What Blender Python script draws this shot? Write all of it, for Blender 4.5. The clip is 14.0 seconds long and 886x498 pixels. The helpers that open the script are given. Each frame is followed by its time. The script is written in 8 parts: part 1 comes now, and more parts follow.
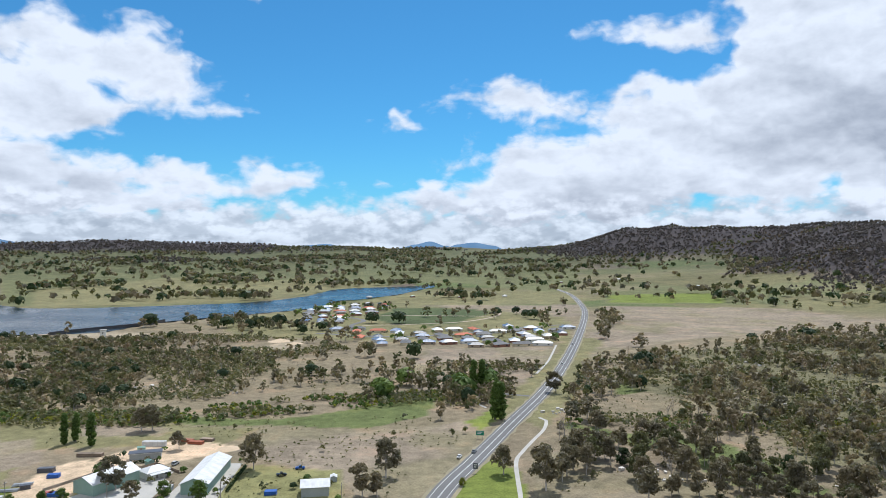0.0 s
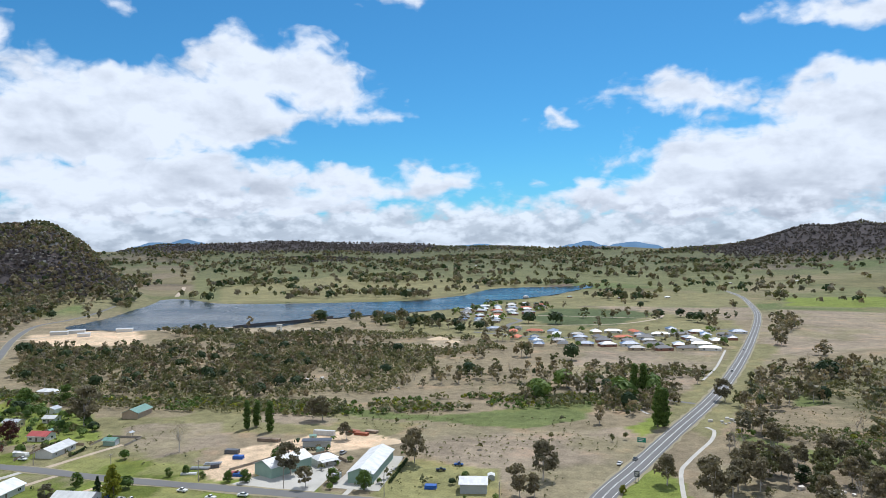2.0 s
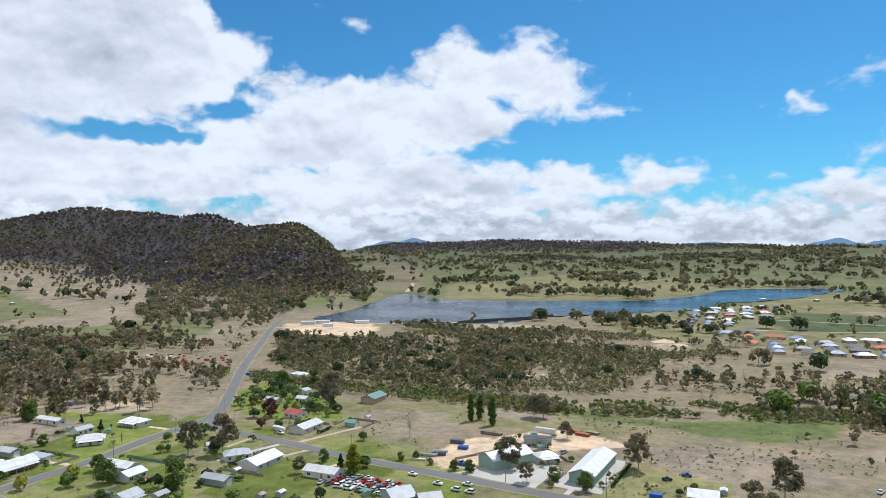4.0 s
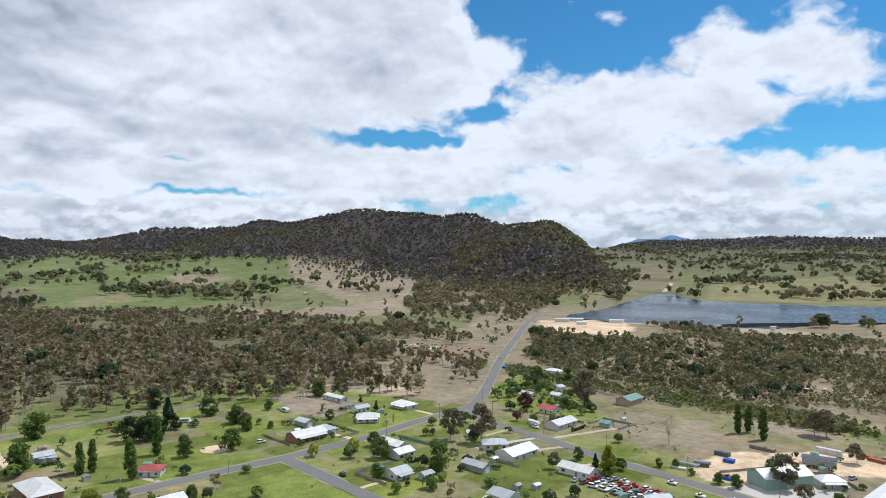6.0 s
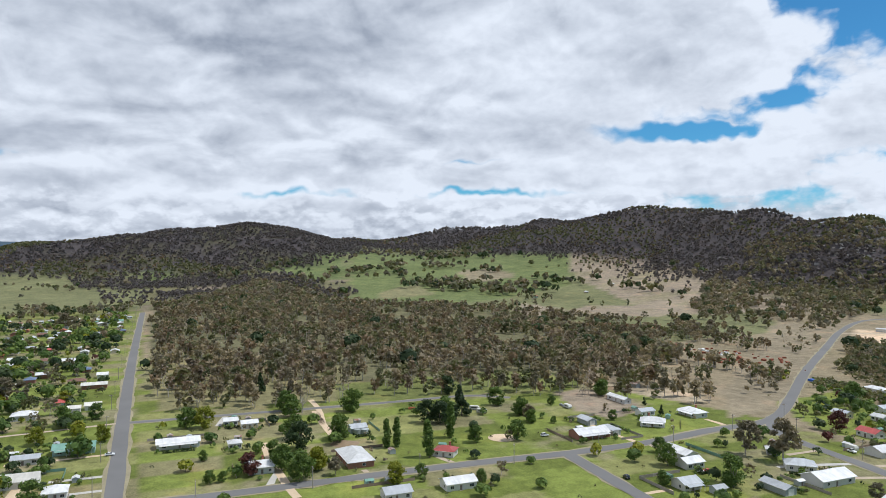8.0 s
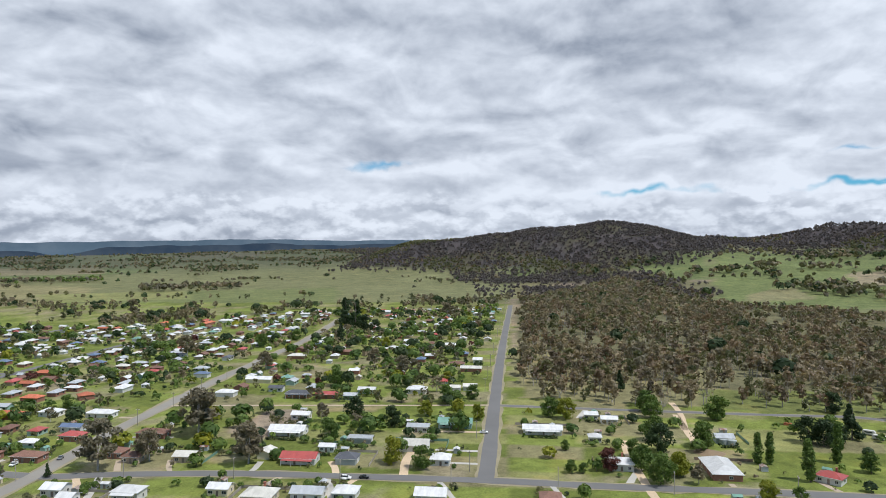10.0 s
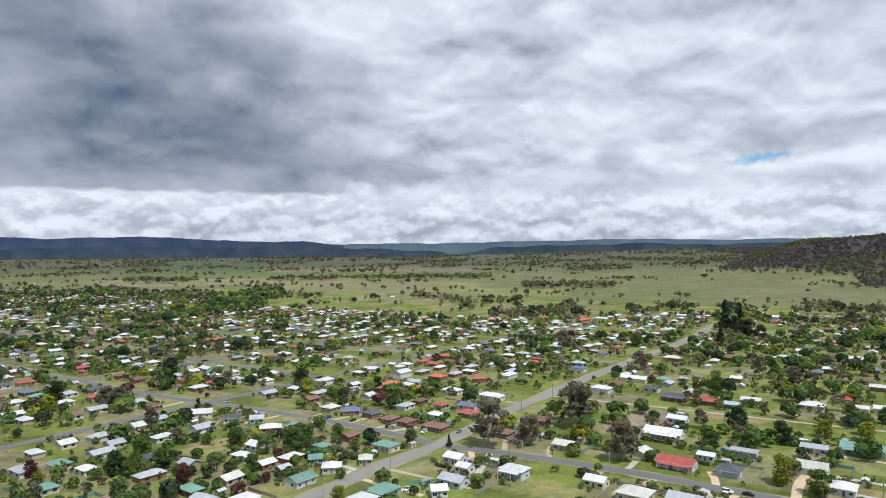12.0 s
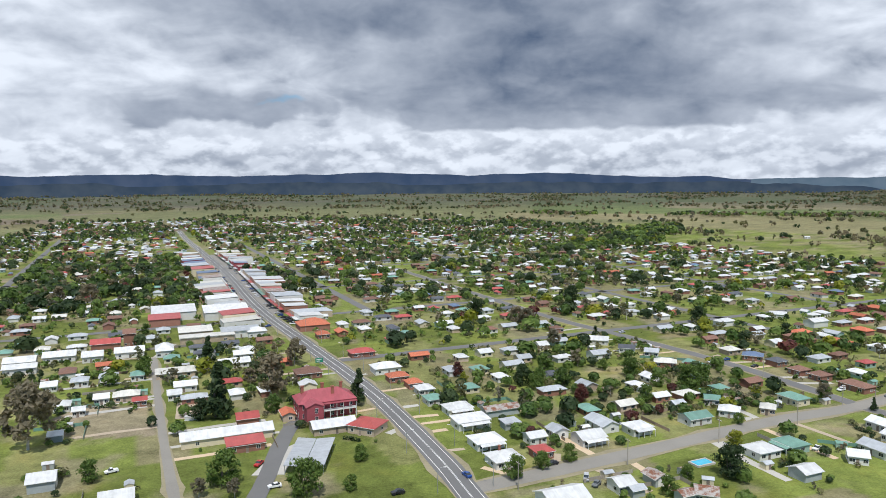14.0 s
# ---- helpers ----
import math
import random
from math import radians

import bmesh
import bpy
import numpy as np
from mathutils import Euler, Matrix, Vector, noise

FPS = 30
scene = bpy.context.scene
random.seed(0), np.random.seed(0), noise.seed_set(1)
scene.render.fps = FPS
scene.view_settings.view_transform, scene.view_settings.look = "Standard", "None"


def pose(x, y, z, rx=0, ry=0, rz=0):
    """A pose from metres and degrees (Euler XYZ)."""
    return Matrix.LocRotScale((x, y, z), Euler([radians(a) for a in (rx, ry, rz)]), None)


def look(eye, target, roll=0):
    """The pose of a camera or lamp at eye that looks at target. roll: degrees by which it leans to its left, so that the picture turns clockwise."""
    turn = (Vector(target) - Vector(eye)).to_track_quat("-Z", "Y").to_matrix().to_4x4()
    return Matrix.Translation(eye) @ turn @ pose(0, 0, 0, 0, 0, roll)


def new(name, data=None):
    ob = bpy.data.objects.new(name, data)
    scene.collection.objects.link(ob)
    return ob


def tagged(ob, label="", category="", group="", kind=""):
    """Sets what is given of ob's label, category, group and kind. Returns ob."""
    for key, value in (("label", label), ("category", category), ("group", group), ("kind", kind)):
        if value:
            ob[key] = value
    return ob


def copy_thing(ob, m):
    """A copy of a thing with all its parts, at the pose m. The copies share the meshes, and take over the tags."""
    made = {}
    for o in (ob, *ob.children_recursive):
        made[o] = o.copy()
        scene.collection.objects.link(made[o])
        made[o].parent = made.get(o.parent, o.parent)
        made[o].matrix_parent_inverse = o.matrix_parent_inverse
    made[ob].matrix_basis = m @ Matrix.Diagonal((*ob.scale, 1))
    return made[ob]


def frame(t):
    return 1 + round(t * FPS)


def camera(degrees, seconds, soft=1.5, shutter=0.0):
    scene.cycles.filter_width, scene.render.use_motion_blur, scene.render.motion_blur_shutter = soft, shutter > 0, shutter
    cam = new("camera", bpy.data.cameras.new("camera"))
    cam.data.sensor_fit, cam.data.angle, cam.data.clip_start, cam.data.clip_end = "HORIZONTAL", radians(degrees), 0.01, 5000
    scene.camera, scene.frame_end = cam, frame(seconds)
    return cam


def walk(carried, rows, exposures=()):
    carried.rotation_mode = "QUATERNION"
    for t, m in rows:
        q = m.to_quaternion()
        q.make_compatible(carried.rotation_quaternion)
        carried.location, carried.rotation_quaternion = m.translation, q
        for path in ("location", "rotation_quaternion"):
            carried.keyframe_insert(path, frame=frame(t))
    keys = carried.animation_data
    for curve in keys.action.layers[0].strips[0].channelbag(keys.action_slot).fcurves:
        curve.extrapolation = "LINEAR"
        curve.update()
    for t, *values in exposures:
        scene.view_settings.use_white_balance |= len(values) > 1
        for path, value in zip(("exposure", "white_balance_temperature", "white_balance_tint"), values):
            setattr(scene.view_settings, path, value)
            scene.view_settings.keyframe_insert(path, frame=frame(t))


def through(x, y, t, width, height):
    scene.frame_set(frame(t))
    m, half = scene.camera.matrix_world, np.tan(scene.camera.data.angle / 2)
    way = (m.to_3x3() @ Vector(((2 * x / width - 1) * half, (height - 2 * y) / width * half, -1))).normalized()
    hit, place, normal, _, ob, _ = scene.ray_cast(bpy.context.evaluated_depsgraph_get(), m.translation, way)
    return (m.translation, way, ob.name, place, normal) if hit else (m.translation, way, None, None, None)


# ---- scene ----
cam = camera(64.46, 14.0, soft=0.5)
PATH = [
    (0.0, pose(0.00, 0.00, 100.00, 90.11, 0.19, -0.00)),
    (0.5, pose(-0.10, 0.07, 100.13, 90.12, 0.25, 2.75)),
    (1.0, pose(-0.17, 0.14, 100.25, 90.13, 0.30, 5.81)),
    (1.5, pose(-0.16, 0.18, 100.37, 90.14, 0.34, 8.90)),
    (2.0, pose(-0.15, 0.19, 100.47, 90.13, 0.36, 12.69)),
    (2.2, pose(-0.15, 0.17, 100.51, 90.13, 0.37, 14.42)),
    (4.3, pose(-0.68, -0.50, 100.74, 90.08, 0.31, 33.31)),
    (4.5, pose(-0.74, -0.55, 100.74, 90.07, 0.30, 35.27)),
    (5.0, pose(-0.92, -0.70, 100.75, 90.05, 0.26, 40.41)),
    (5.5, pose(-1.07, -0.90, 100.73, 90.01, 0.21, 45.59)),
    (6.0, pose(-1.23, -1.16, 100.70, 90.00, 0.18, 50.86)),
    (6.5, pose(-1.40, -1.50, 100.66, 89.97, 0.16, 56.24)),
    (7.0, pose(-1.57, -1.91, 100.61, 89.94, 0.14, 61.67)),
    (7.2, pose(-1.63, -2.07, 100.59, 89.94, 0.13, 63.96)),
    (9.3, pose(-2.07, -3.35, 100.33, 89.78, -0.11, 91.00)),
    (9.5, pose(-2.09, -3.43, 100.30, 89.77, -0.11, 94.13)),
    (10.0, pose(-2.11, -3.60, 100.21, 89.74, -0.08, 102.00)),
    (10.5, pose(-2.12, -3.71, 100.11, 89.71, -0.03, 109.09)),
    (11.0, pose(-2.10, -3.80, 99.99, 89.71, 0.03, 116.24)),
    (11.5, pose(-2.06, -3.93, 99.84, 89.72, 0.10, 123.94)),
    (12.0, pose(-2.02, -4.08, 99.65, 89.73, 0.16, 131.78)),
    (12.5, pose(-1.96, -4.20, 99.44, 89.66, 0.23, 139.63)),
    (13.0, pose(-1.90, -4.31, 99.20, 88.39, 0.29, 147.51)),
    (13.5, pose(-1.85, -4.46, 98.95, 86.51, 0.34, 155.45)),
    (14.0, pose(-1.87, -4.60, 98.71, 84.61, 0.35, 163.35)),
]
walk(cam, PATH, [(0.0, 0.0, 6050, 10), (5.0, 0.0, 6150, 10), (9.5, -0.08, 6250, 10), (14.0, 0.0, 6280, 10)])

# ---- daylight ----
SUN_AZ, SUN_EL = -14.0, 60.0          # degrees; azimuth runs to the left from +y
sun_dir = Vector((-math.sin(radians(SUN_AZ)) * math.cos(radians(SUN_EL)), math.cos(radians(SUN_AZ)) * math.cos(radians(SUN_EL)), math.sin(radians(SUN_EL))))
sun = new("sun", bpy.data.lights.new("sun", "SUN"))
sun.data.energy, sun.data.angle, sun.data.color = 3.95, radians(0.6), (1.0, 0.95, 0.87)
sun.matrix_world = look(sun_dir * 1000, (0, 0, 0))

world = bpy.data.worlds.new("world")
scene.world = world
world.use_nodes = True


class Nodes:
    """Short forms for building a node tree."""

    def __init__(self, tree):
        self.tree = tree
        tree.nodes.clear()

    def add(self, kind, inputs=(), operation="", use_clamp=False, data_type="", blend_type="", interpolation_type="", attribute_name="", bands_direction="", wave_profile=""):
        n = self.tree.nodes.new(kind)
        if operation:
            n.operation = operation
        if use_clamp:
            n.use_clamp = True
        if data_type:
            n.data_type, n.blend_type = data_type, blend_type
        if interpolation_type:
            n.interpolation_type = interpolation_type
        if attribute_name:
            n.attribute_name = attribute_name
        if bands_direction:
            n.bands_direction = bands_direction
        if wave_profile:
            n.wave_profile = wave_profile
        for key, value in dict(inputs).items():
            self.put(n.inputs[key], value)
        return n

    def put(self, socket, value):
        if isinstance(value, bpy.types.NodeSocket):
            self.tree.links.new(value, socket)
        else:
            socket.default_value = value

    def math(self, op, a, b=0.0, c=0.0, clamp=False):
        return self.add("ShaderNodeMath", {0: a, 1: b, 2: c}, operation=op, use_clamp=clamp).outputs[0]

    def vec(self, op, a, b=(0, 0, 0)):
        return self.add("ShaderNodeVectorMath", {0: a, 1: b}, operation=op).outputs[0]

    def mix(self, fac, a, b, blend="MIX"):
        n = self.add("ShaderNodeMix", {0: fac, 6: a, 7: b}, data_type="RGBA", blend_type=blend)
        return n.outputs[2]

    def noise(self, vector, scale, detail=4.0, rough=0.55, distortion=0.0):
        return self.add("ShaderNodeTexNoise", {"Vector": vector, "Scale": scale, "Detail": detail, "Roughness": rough, "Distortion": distortion}).outputs[0]

    def ramp(self, value, lo, hi, a=0.0, b=1.0, smooth=True):
        return self.add("ShaderNodeMapRange", {0: value, 1: lo, 2: hi, 3: a, 4: b}, interpolation_type="SMOOTHSTEP" if smooth else "LINEAR").outputs[0]


def build_sky():
    n = Nodes(world.node_tree)
    out = n.add("ShaderNodeOutputWorld")
    sky = n.add("ShaderNodeTexSky")
    sky.sky_type, sky.sun_disc, sky.sun_elevation, sky.sun_rotation = "NISHITA", False, radians(SUN_EL), radians(-SUN_AZ)
    sky.altitude, sky.air_density, sky.dust_density, sky.ozone_density = 900.0, 1.0, 0.6, 1.6
    way = n.add("ShaderNodeTexCoord").outputs["Generated"]
    xyz = n.add("ShaderNodeSeparateXYZ", {0: way})
    x, y, z = xyz.outputs[0], xyz.outputs[1], xyz.outputs[2]
    az = n.math("MULTIPLY", n.math("ARCTAN2", n.math("MULTIPLY", x, -1.0), y), 57.2958)
    az = n.math("ADD", az, n.math("MULTIPLY", n.math("LESS_THAN", az, -90.0), 360.0))
    el = n.math("MULTIPLY", n.math("ARCSINE", z), 57.2958)
    place = n.add("ShaderNodeCombineXYZ", {0: az, 1: el, 2: 0.0}).outputs[0]
    warp = n.add("ShaderNodeTexNoise", {"Vector": place, "Scale": 0.22, "Detail": 3.0, "Roughness": 0.6}).outputs[1]
    bent = n.vec("ADD", place, n.vec("MULTIPLY", n.vec("SUBTRACT", warp, (0.5, 0.5, 0.5)), (7.0, 3.5, 0.0)))

    def billow(p, scale, tall):
        """Heaped lumps: round cells over cells, broken by fine noise; about -0.5 to 0.5."""
        q = n.vec("MULTIPLY", p, (1.0, tall, 1.0))
        cell = n.add("ShaderNodeTexVoronoi", {"Vector": q, "Scale": scale, "Detail": 3.0, "Roughness": 0.55})
        cell.feature, cell.normalize = "F1", True
        fine = n.noise(q, scale * 1.1, 6.0, 0.55, 0.2)
        lump = n.math("MULTIPLY", n.math("SUBTRACT", 0.32, cell.outputs["Distance"]), 2.4)
        return n.math("ADD", n.math("MULTIPLY", lump, 0.7), n.math("MULTIPLY", n.math("SUBTRACT", fine, 0.5), 1.25))

    def inside(row):
        """Degrees to the edge of a mass, positive within."""
        a, e, sa, se = row
        off = n.vec("DIVIDE", n.vec("SUBTRACT", bent, (a, e, 0.0)), (sa, se, 1.0))
        length = n.add("ShaderNodeVectorMath", {0: off}, operation="LENGTH").outputs["Value"]
        return n.math("MULTIPLY", n.math("SUBTRACT", 1.0, length), min(sa, se))

    def union(rows, start):
        value = start
        for row in rows:
            value = n.math("MAXIMUM", value, inside(row))
        return value

    mid = billow(bent, 0.15, 1.5)
    mid_up = billow(n.vec("ADD", bent, (-0.4, 1.3, 0.0)), 0.15, 1.5)
    small = billow(n.vec("ADD", place, (31.0, 9.0, 0.0)), 0.34, 1.7)
    small_up = billow(n.vec("ADD", place, (30.8, 9.6, 0.0)), 0.34, 1.7)
    # the deck lies flat overhead, so its pattern draws together towards the horizon
    drop = n.math("ADD", n.math("MAXIMUM", z, 0.0), 0.27)
    flat = n.add("ShaderNodeCombineXYZ", {0: n.math("DIVIDE", x, drop), 1: n.math("DIVIDE", y, drop), 2: 0.0}).outputs[0]
    heap = n.noise(flat, 4.2, 7.0, 0.50, 0.35)
    heap_up = n.noise(n.vec("MULTIPLY", flat, (0.975, 0.975, 1.0)), 4.2, 5.0, 0.48, 0.35)
    broad = n.noise(flat, 1.5, 4.0, 0.5, 0.3)
    puffy = n.math("SUBTRACT", heap, heap_up)
    # cover: broken cumulus to the north, a deck to the west and south
    cover = union(CLOUDS, n.ramp(az, 44.0, 66.0, -7.0, 8.0, smooth=False))
    for row in GAPS:
        cover = n.math("MINIMUM", cover, n.math("MULTIPLY", inside(row), -1.9 * (row[2] / row[3]) ** 0.42))
    dens = n.math("ADD", cover, n.math("ADD", n.math("MULTIPLY", mid, 3.0), n.math("ADD", n.math("MULTIPLY", small, 1.0), n.math("MULTIPLY", n.math("SUBTRACT", heap, 0.5), 4.0))))
    low = n.math("ADD", n.math("MULTIPLY", n.math("SUBTRACT", 4.2, el), 0.9), n.math("MULTIPLY", small, 3.0))
    alpha = n.math("MAXIMUM", n.ramp(dens, n.ramp(az, 50.0, 60.0, -0.25, -1.8), 1.2), n.math("MULTIPLY", n.ramp(low, -0.4, 1.4), 0.95))
    # lit tops, shaded undersides
    lit = n.math("ADD", n.math("MULTIPLY", n.math("SUBTRACT", mid, mid_up), 0.42), n.math("MULTIPLY", n.math("SUBTRACT", small, small_up), 0.22))
    grey = n.math("SUBTRACT", n.ramp(dens, 0.3, 6.0, 0.03, 0.20), lit)
    grey = n.math("ADD", grey, n.math("MULTIPLY", n.math("SUBTRACT", heap, 0.5), 0.55))
    over = n.ramp(az, 46.0, 76.0)
    sheet = n.math("ADD", n.math("MULTIPLY", n.math("SUBTRACT", heap, 0.5), 1.05), n.math("MULTIPLY", n.math("SUBTRACT", broad, 0.5), 1.1))
    sheet = n.math("ADD", sheet, n.math("SUBTRACT", n.ramp(el, 6.0, 18.0, 0.17, 0.25), n.math("MULTIPLY", puffy, 1.7)))
    sheet = n.math("SUBTRACT", sheet, n.math("MULTIPLY", lit, 0.62))
    grey = n.add("ShaderNodeMix", {0: n.math("MULTIPLY", over, n.ramp(el, 4.0, 7.5, 0.0, 0.95)), 2: grey, 3: sheet}).outputs[0]
    for a, e, sa, se, k in SHADES:
        grey = n.math("ADD", grey, n.ramp(inside((a, e, sa, se)), -0.4 * se, 0.9 * se, 0.0, k))
    layers = n.noise(n.vec("MULTIPLY", bent, (0.07, 0.75, 1.0)), 1.0, 5.0, 0.5, 0.2)
    # small heaps stacked along the horizon, bright above and grey beneath
    heads = n.ramp(n.math("ADD", small, n.math("MULTIPLY", n.math("SUBTRACT", small, small_up), 1.3)), -0.75, 0.75)
    heaped = n.math("ADD", n.ramp(heads, 0.0, 1.0, 0.40, 0.02), n.math("ADD", n.ramp(el, 0.5, 3.0, 0.10, 0.0), n.math("MULTIPLY", n.math("SUBTRACT", layers, 0.5), 0.9)))
    grey = n.add("ShaderNodeMix", {0: n.math("MULTIPLY", n.ramp(low, -0.3, 1.2), n.ramp(el, 5.6, 3.6)), 2: grey, 3: heaped}).outputs[0]
    # heavy masses with a ragged base
    heavy = n.math("ADD", union(HEAVY, -9.0), n.math("ADD", n.math("MULTIPLY", mid, 1.3), n.math("ADD", n.math("MULTIPLY", small, 0.7), n.math("MULTIPLY", n.math("SUBTRACT", heap, 0.5), 2.6))))
    heavy = n.math("MINIMUM", heavy, n.math("ADD", n.math("MULTIPLY", n.math("SUBTRACT", el, 4.3), 2.2), n.math("MULTIPLY", small, 1.3)))
    depth = n.math("ADD", n.ramp(heavy, 0.3, 5.0, 0.60, 0.86), n.math("ADD", n.math("MULTIPLY", lit, -0.42), n.math("SUBTRACT", n.math("MULTIPLY", n.math("SUBTRACT", heap, 0.5), 0.55), n.math("MULTIPLY", puffy, 0.5))))
    grey = n.add("ShaderNodeMix", {0: n.ramp(heavy, -0.6, n.ramp(el, 4.8, 9.0, 0.35, 2.6), 0.0, 0.95), 2: grey, 3: depth}).outputs[0]
    grey = n.math("MINIMUM", n.math("MAXIMUM", grey, 0.0), 1.0)
    tone = n.mix(grey, (0.93, 0.985, 1.07, 1), (0.092, 0.138, 0.228, 1))
    cloud = n.add("ShaderNodeBackground", {"Color": tone, "Strength": 0.905})
    haze = n.mix(n.ramp(el, 9.0, -1.0, 0.0, 0.35), sky.outputs[0], (5.5, 6.6, 7.6, 1))
    blue = n.mix(1.0, haze, (0.38, 0.93, 1.18, 1), "MULTIPLY")
    clear = n.add("ShaderNodeBackground", {"Color": blue, "Strength": 0.092})
    both = n.add("ShaderNodeMixShader", {0: alpha, 1: clear.outputs[0], 2: cloud.outputs[0]})
    n.tree.links.new(both.outputs[0], out.inputs[0])


# cloud masses, gaps and grey parts: azimuth, elevation, half widths in degrees
CLOUDS = [
    (26, 13.8, 6, 3.0), (20.5, 12.4, 3.8, 1.7), (32, 11, 9, 3.6), (39, 9, 9, 3.2), (23, 5.5, 11, 1.9), (34, 5.0, 16, 3.4), (15.5, 6.0, 3, 0.5), (45, 13, 4, 1.6), (46, 8.0, 12, 2.6), (50, 5.2, 12, 2.2),
    (50, 14, 6, 4.5), (56, 17, 8.5, 8), (46, 12, 4.5, 1.6), (-4, 3.8, 12, 2.2), (-12, 6.0, 12, 4.0), (-22, 8.5, 12, 5.5), (-6, 12, 6, 1.5), (-27, 15, 5, 8), (-17, 16.5, 8, 1.6), (-36, 11, 9, 12),
    (15.5, 20.4, 2.2, 1.0), (3.9, 11, 1.4, 0.6), (17.2, 11.4, 0.9, 0.4), (38, 17.5, 1.2, 0.7),
]
GAPS = [(55.5, 9.0, 5.5, 0.7), (70, 4.3, 7, 0.22), (86, 4.2, 2.5, 0.2), (71, 6.8, 1.2, 0.12), (107, 6.6, 0.8, 0.12), (176, 6.4, 1.0, 0.15)]
SHADES = [(-30, 8.5, 7, 3.5, 0.40), (-14, 3.6, 15, 1.6, 0.26), (26, 4.8, 10, 1.2, 0.16), (88, 14, 14, 4.5, 0.22), (112, 13, 10, 1.6, 0.16), (172, 12, 20, 5, 0.25), (124, 16, 16, 2, 0.14), (75, 9, 3, 0.8, 0.15), (118, 6.2, 2.5, 1.6, 0.3)]
HEAVY = [(154, 9.0, 19, 6.6), (163, 14.5, 28, 5.0), (139, 6.4, 8, 1.7), (180, 6.2, 10, 1.4), (110, 8.2, 7, 0.8), (175, 13, 14, 2.5)]
build_sky()

# ---- materials ----
def material(name, build):
    m = bpy.data.materials.new(name)
    m.use_nodes = True
    n = Nodes(m.node_tree)
    out = n.add("ShaderNodeOutputMaterial")
    shader = n.add("ShaderNodeBsdfPrincipled")
    n.tree.links.new(shader.outputs[0], out.inputs[0])
    build(n, shader)
    return m


def where(n):
    return n.add("ShaderNodeNewGeometry").outputs["Position"]


def bump(n, shader, height, strength, distance):
    b = n.add("ShaderNodeBump", {"Strength": strength, "Distance": distance, "Height": height})
    n.tree.links.new(b.outputs[0], shader.inputs["Normal"])


def surface(name, colour, rough=0.8, fine=3.0, broad=0.05, depth=0.35, metal=0.0, relief=0.05, vary=0.0, spec=0.5):
    """A solid surface with grain, broad stains and a little relief; vary lets each object differ in tone."""

    def build(n, s):
        p = where(n)
        grain, stain = n.noise(p, fine, 5.0, 0.65), n.noise(p, broad, 4.0, 0.6)
        tone = n.math("ADD", n.math("MULTIPLY", grain, 0.6), n.math("MULTIPLY", stain, 0.6))
        gain = n.ramp(tone, 0.3, 0.9, 1.0 - depth, 1.0 + depth, smooth=False)
        if vary:
            luck = n.add("ShaderNodeObjectInfo").outputs["Random"]
            gain = n.math("MULTIPLY", gain, n.ramp(luck, 0.0, 1.0, 1.0 - vary, 1.0 + vary, smooth=False))
        n.put(s.inputs["Base Color"], n.mix(1.0, (*colour, 1), n.add("ShaderNodeCombineXYZ", {0: gain, 1: gain, 2: gain}).outputs[0], "MULTIPLY"))
        n.put(s.inputs["Roughness"], n.ramp(grain, 0.2, 0.8, max(rough - 0.12, 0.05), min(rough + 0.1, 1.0)))
        s.inputs["Metallic"].default_value = metal
        s.inputs["Specular IOR Level"].default_value = spec
        if relief:
            bump(n, s, grain, 0.5, relief)

    return material(name, build)


def ground_build(n, s):
    p = where(n)
    tint = n.add("ShaderNodeAttribute", attribute_name="cover").outputs["Color"]
    grain, tuft, patch, broad = n.noise(p, 1.1, 4.0, 0.7), n.noise(p, 0.16, 5.0, 0.65), n.noise(p, 0.035, 5.0, 0.6), n.noise(p, 0.006, 4.0, 0.6)
    tone = n.math("ADD", n.math("ADD", n.math("MULTIPLY", grain, 0.62), n.math("MULTIPLY", tuft, 0.62)), n.math("ADD", n.math("MULTIPLY", patch, 0.45), n.math("MULTIPLY", broad, 0.3)))
    gain = n.ramp(tone, 0.72, 1.28, 0.42, 1.56, smooth=False)
    grey = n.add("ShaderNodeCombineXYZ", {0: gain, 1: gain, 2: gain}).outputs[0]
    col = n.mix(1.0, tint, grey, "MULTIPLY")
    dry = n.mix(n.ramp(patch, 0.52, 0.72, 0.0, 0.5), col, n.mix(1.0, col, (1.28, 1.02, 0.95, 1), "MULTIPLY"))
    n.put(s.inputs["Base Color"], dry)
    s.inputs["Roughness"].default_value = 0.95
    s.inputs["Specular IOR Level"].default_value = 0.1
    bump(n, s, n.math("ADD", grain, n.math("MULTIPLY", tuft, 2.0)), 0.6, 0.5)


def water_build(n, s):
    p = where(n)
    ripple = n.noise(n.vec("MULTIPLY", p, (1.0, 1.6, 1.0)), 0.25, 4.0, 0.6)
    n.put(s.inputs["Base Color"], n.mix(n.noise(p, 0.004, 3.0), (0.018, 0.032, 0.045, 1), (0.03, 0.045, 0.055, 1)))
    n.put(s.inputs["Roughness"], n.ramp(n.noise(p, 0.006, 3.0), 0.35, 0.65, 0.16, 0.30))
    s.inputs["IOR"].default_value = 1.33
    bump(n, s, ripple, 0.9, 0.35)


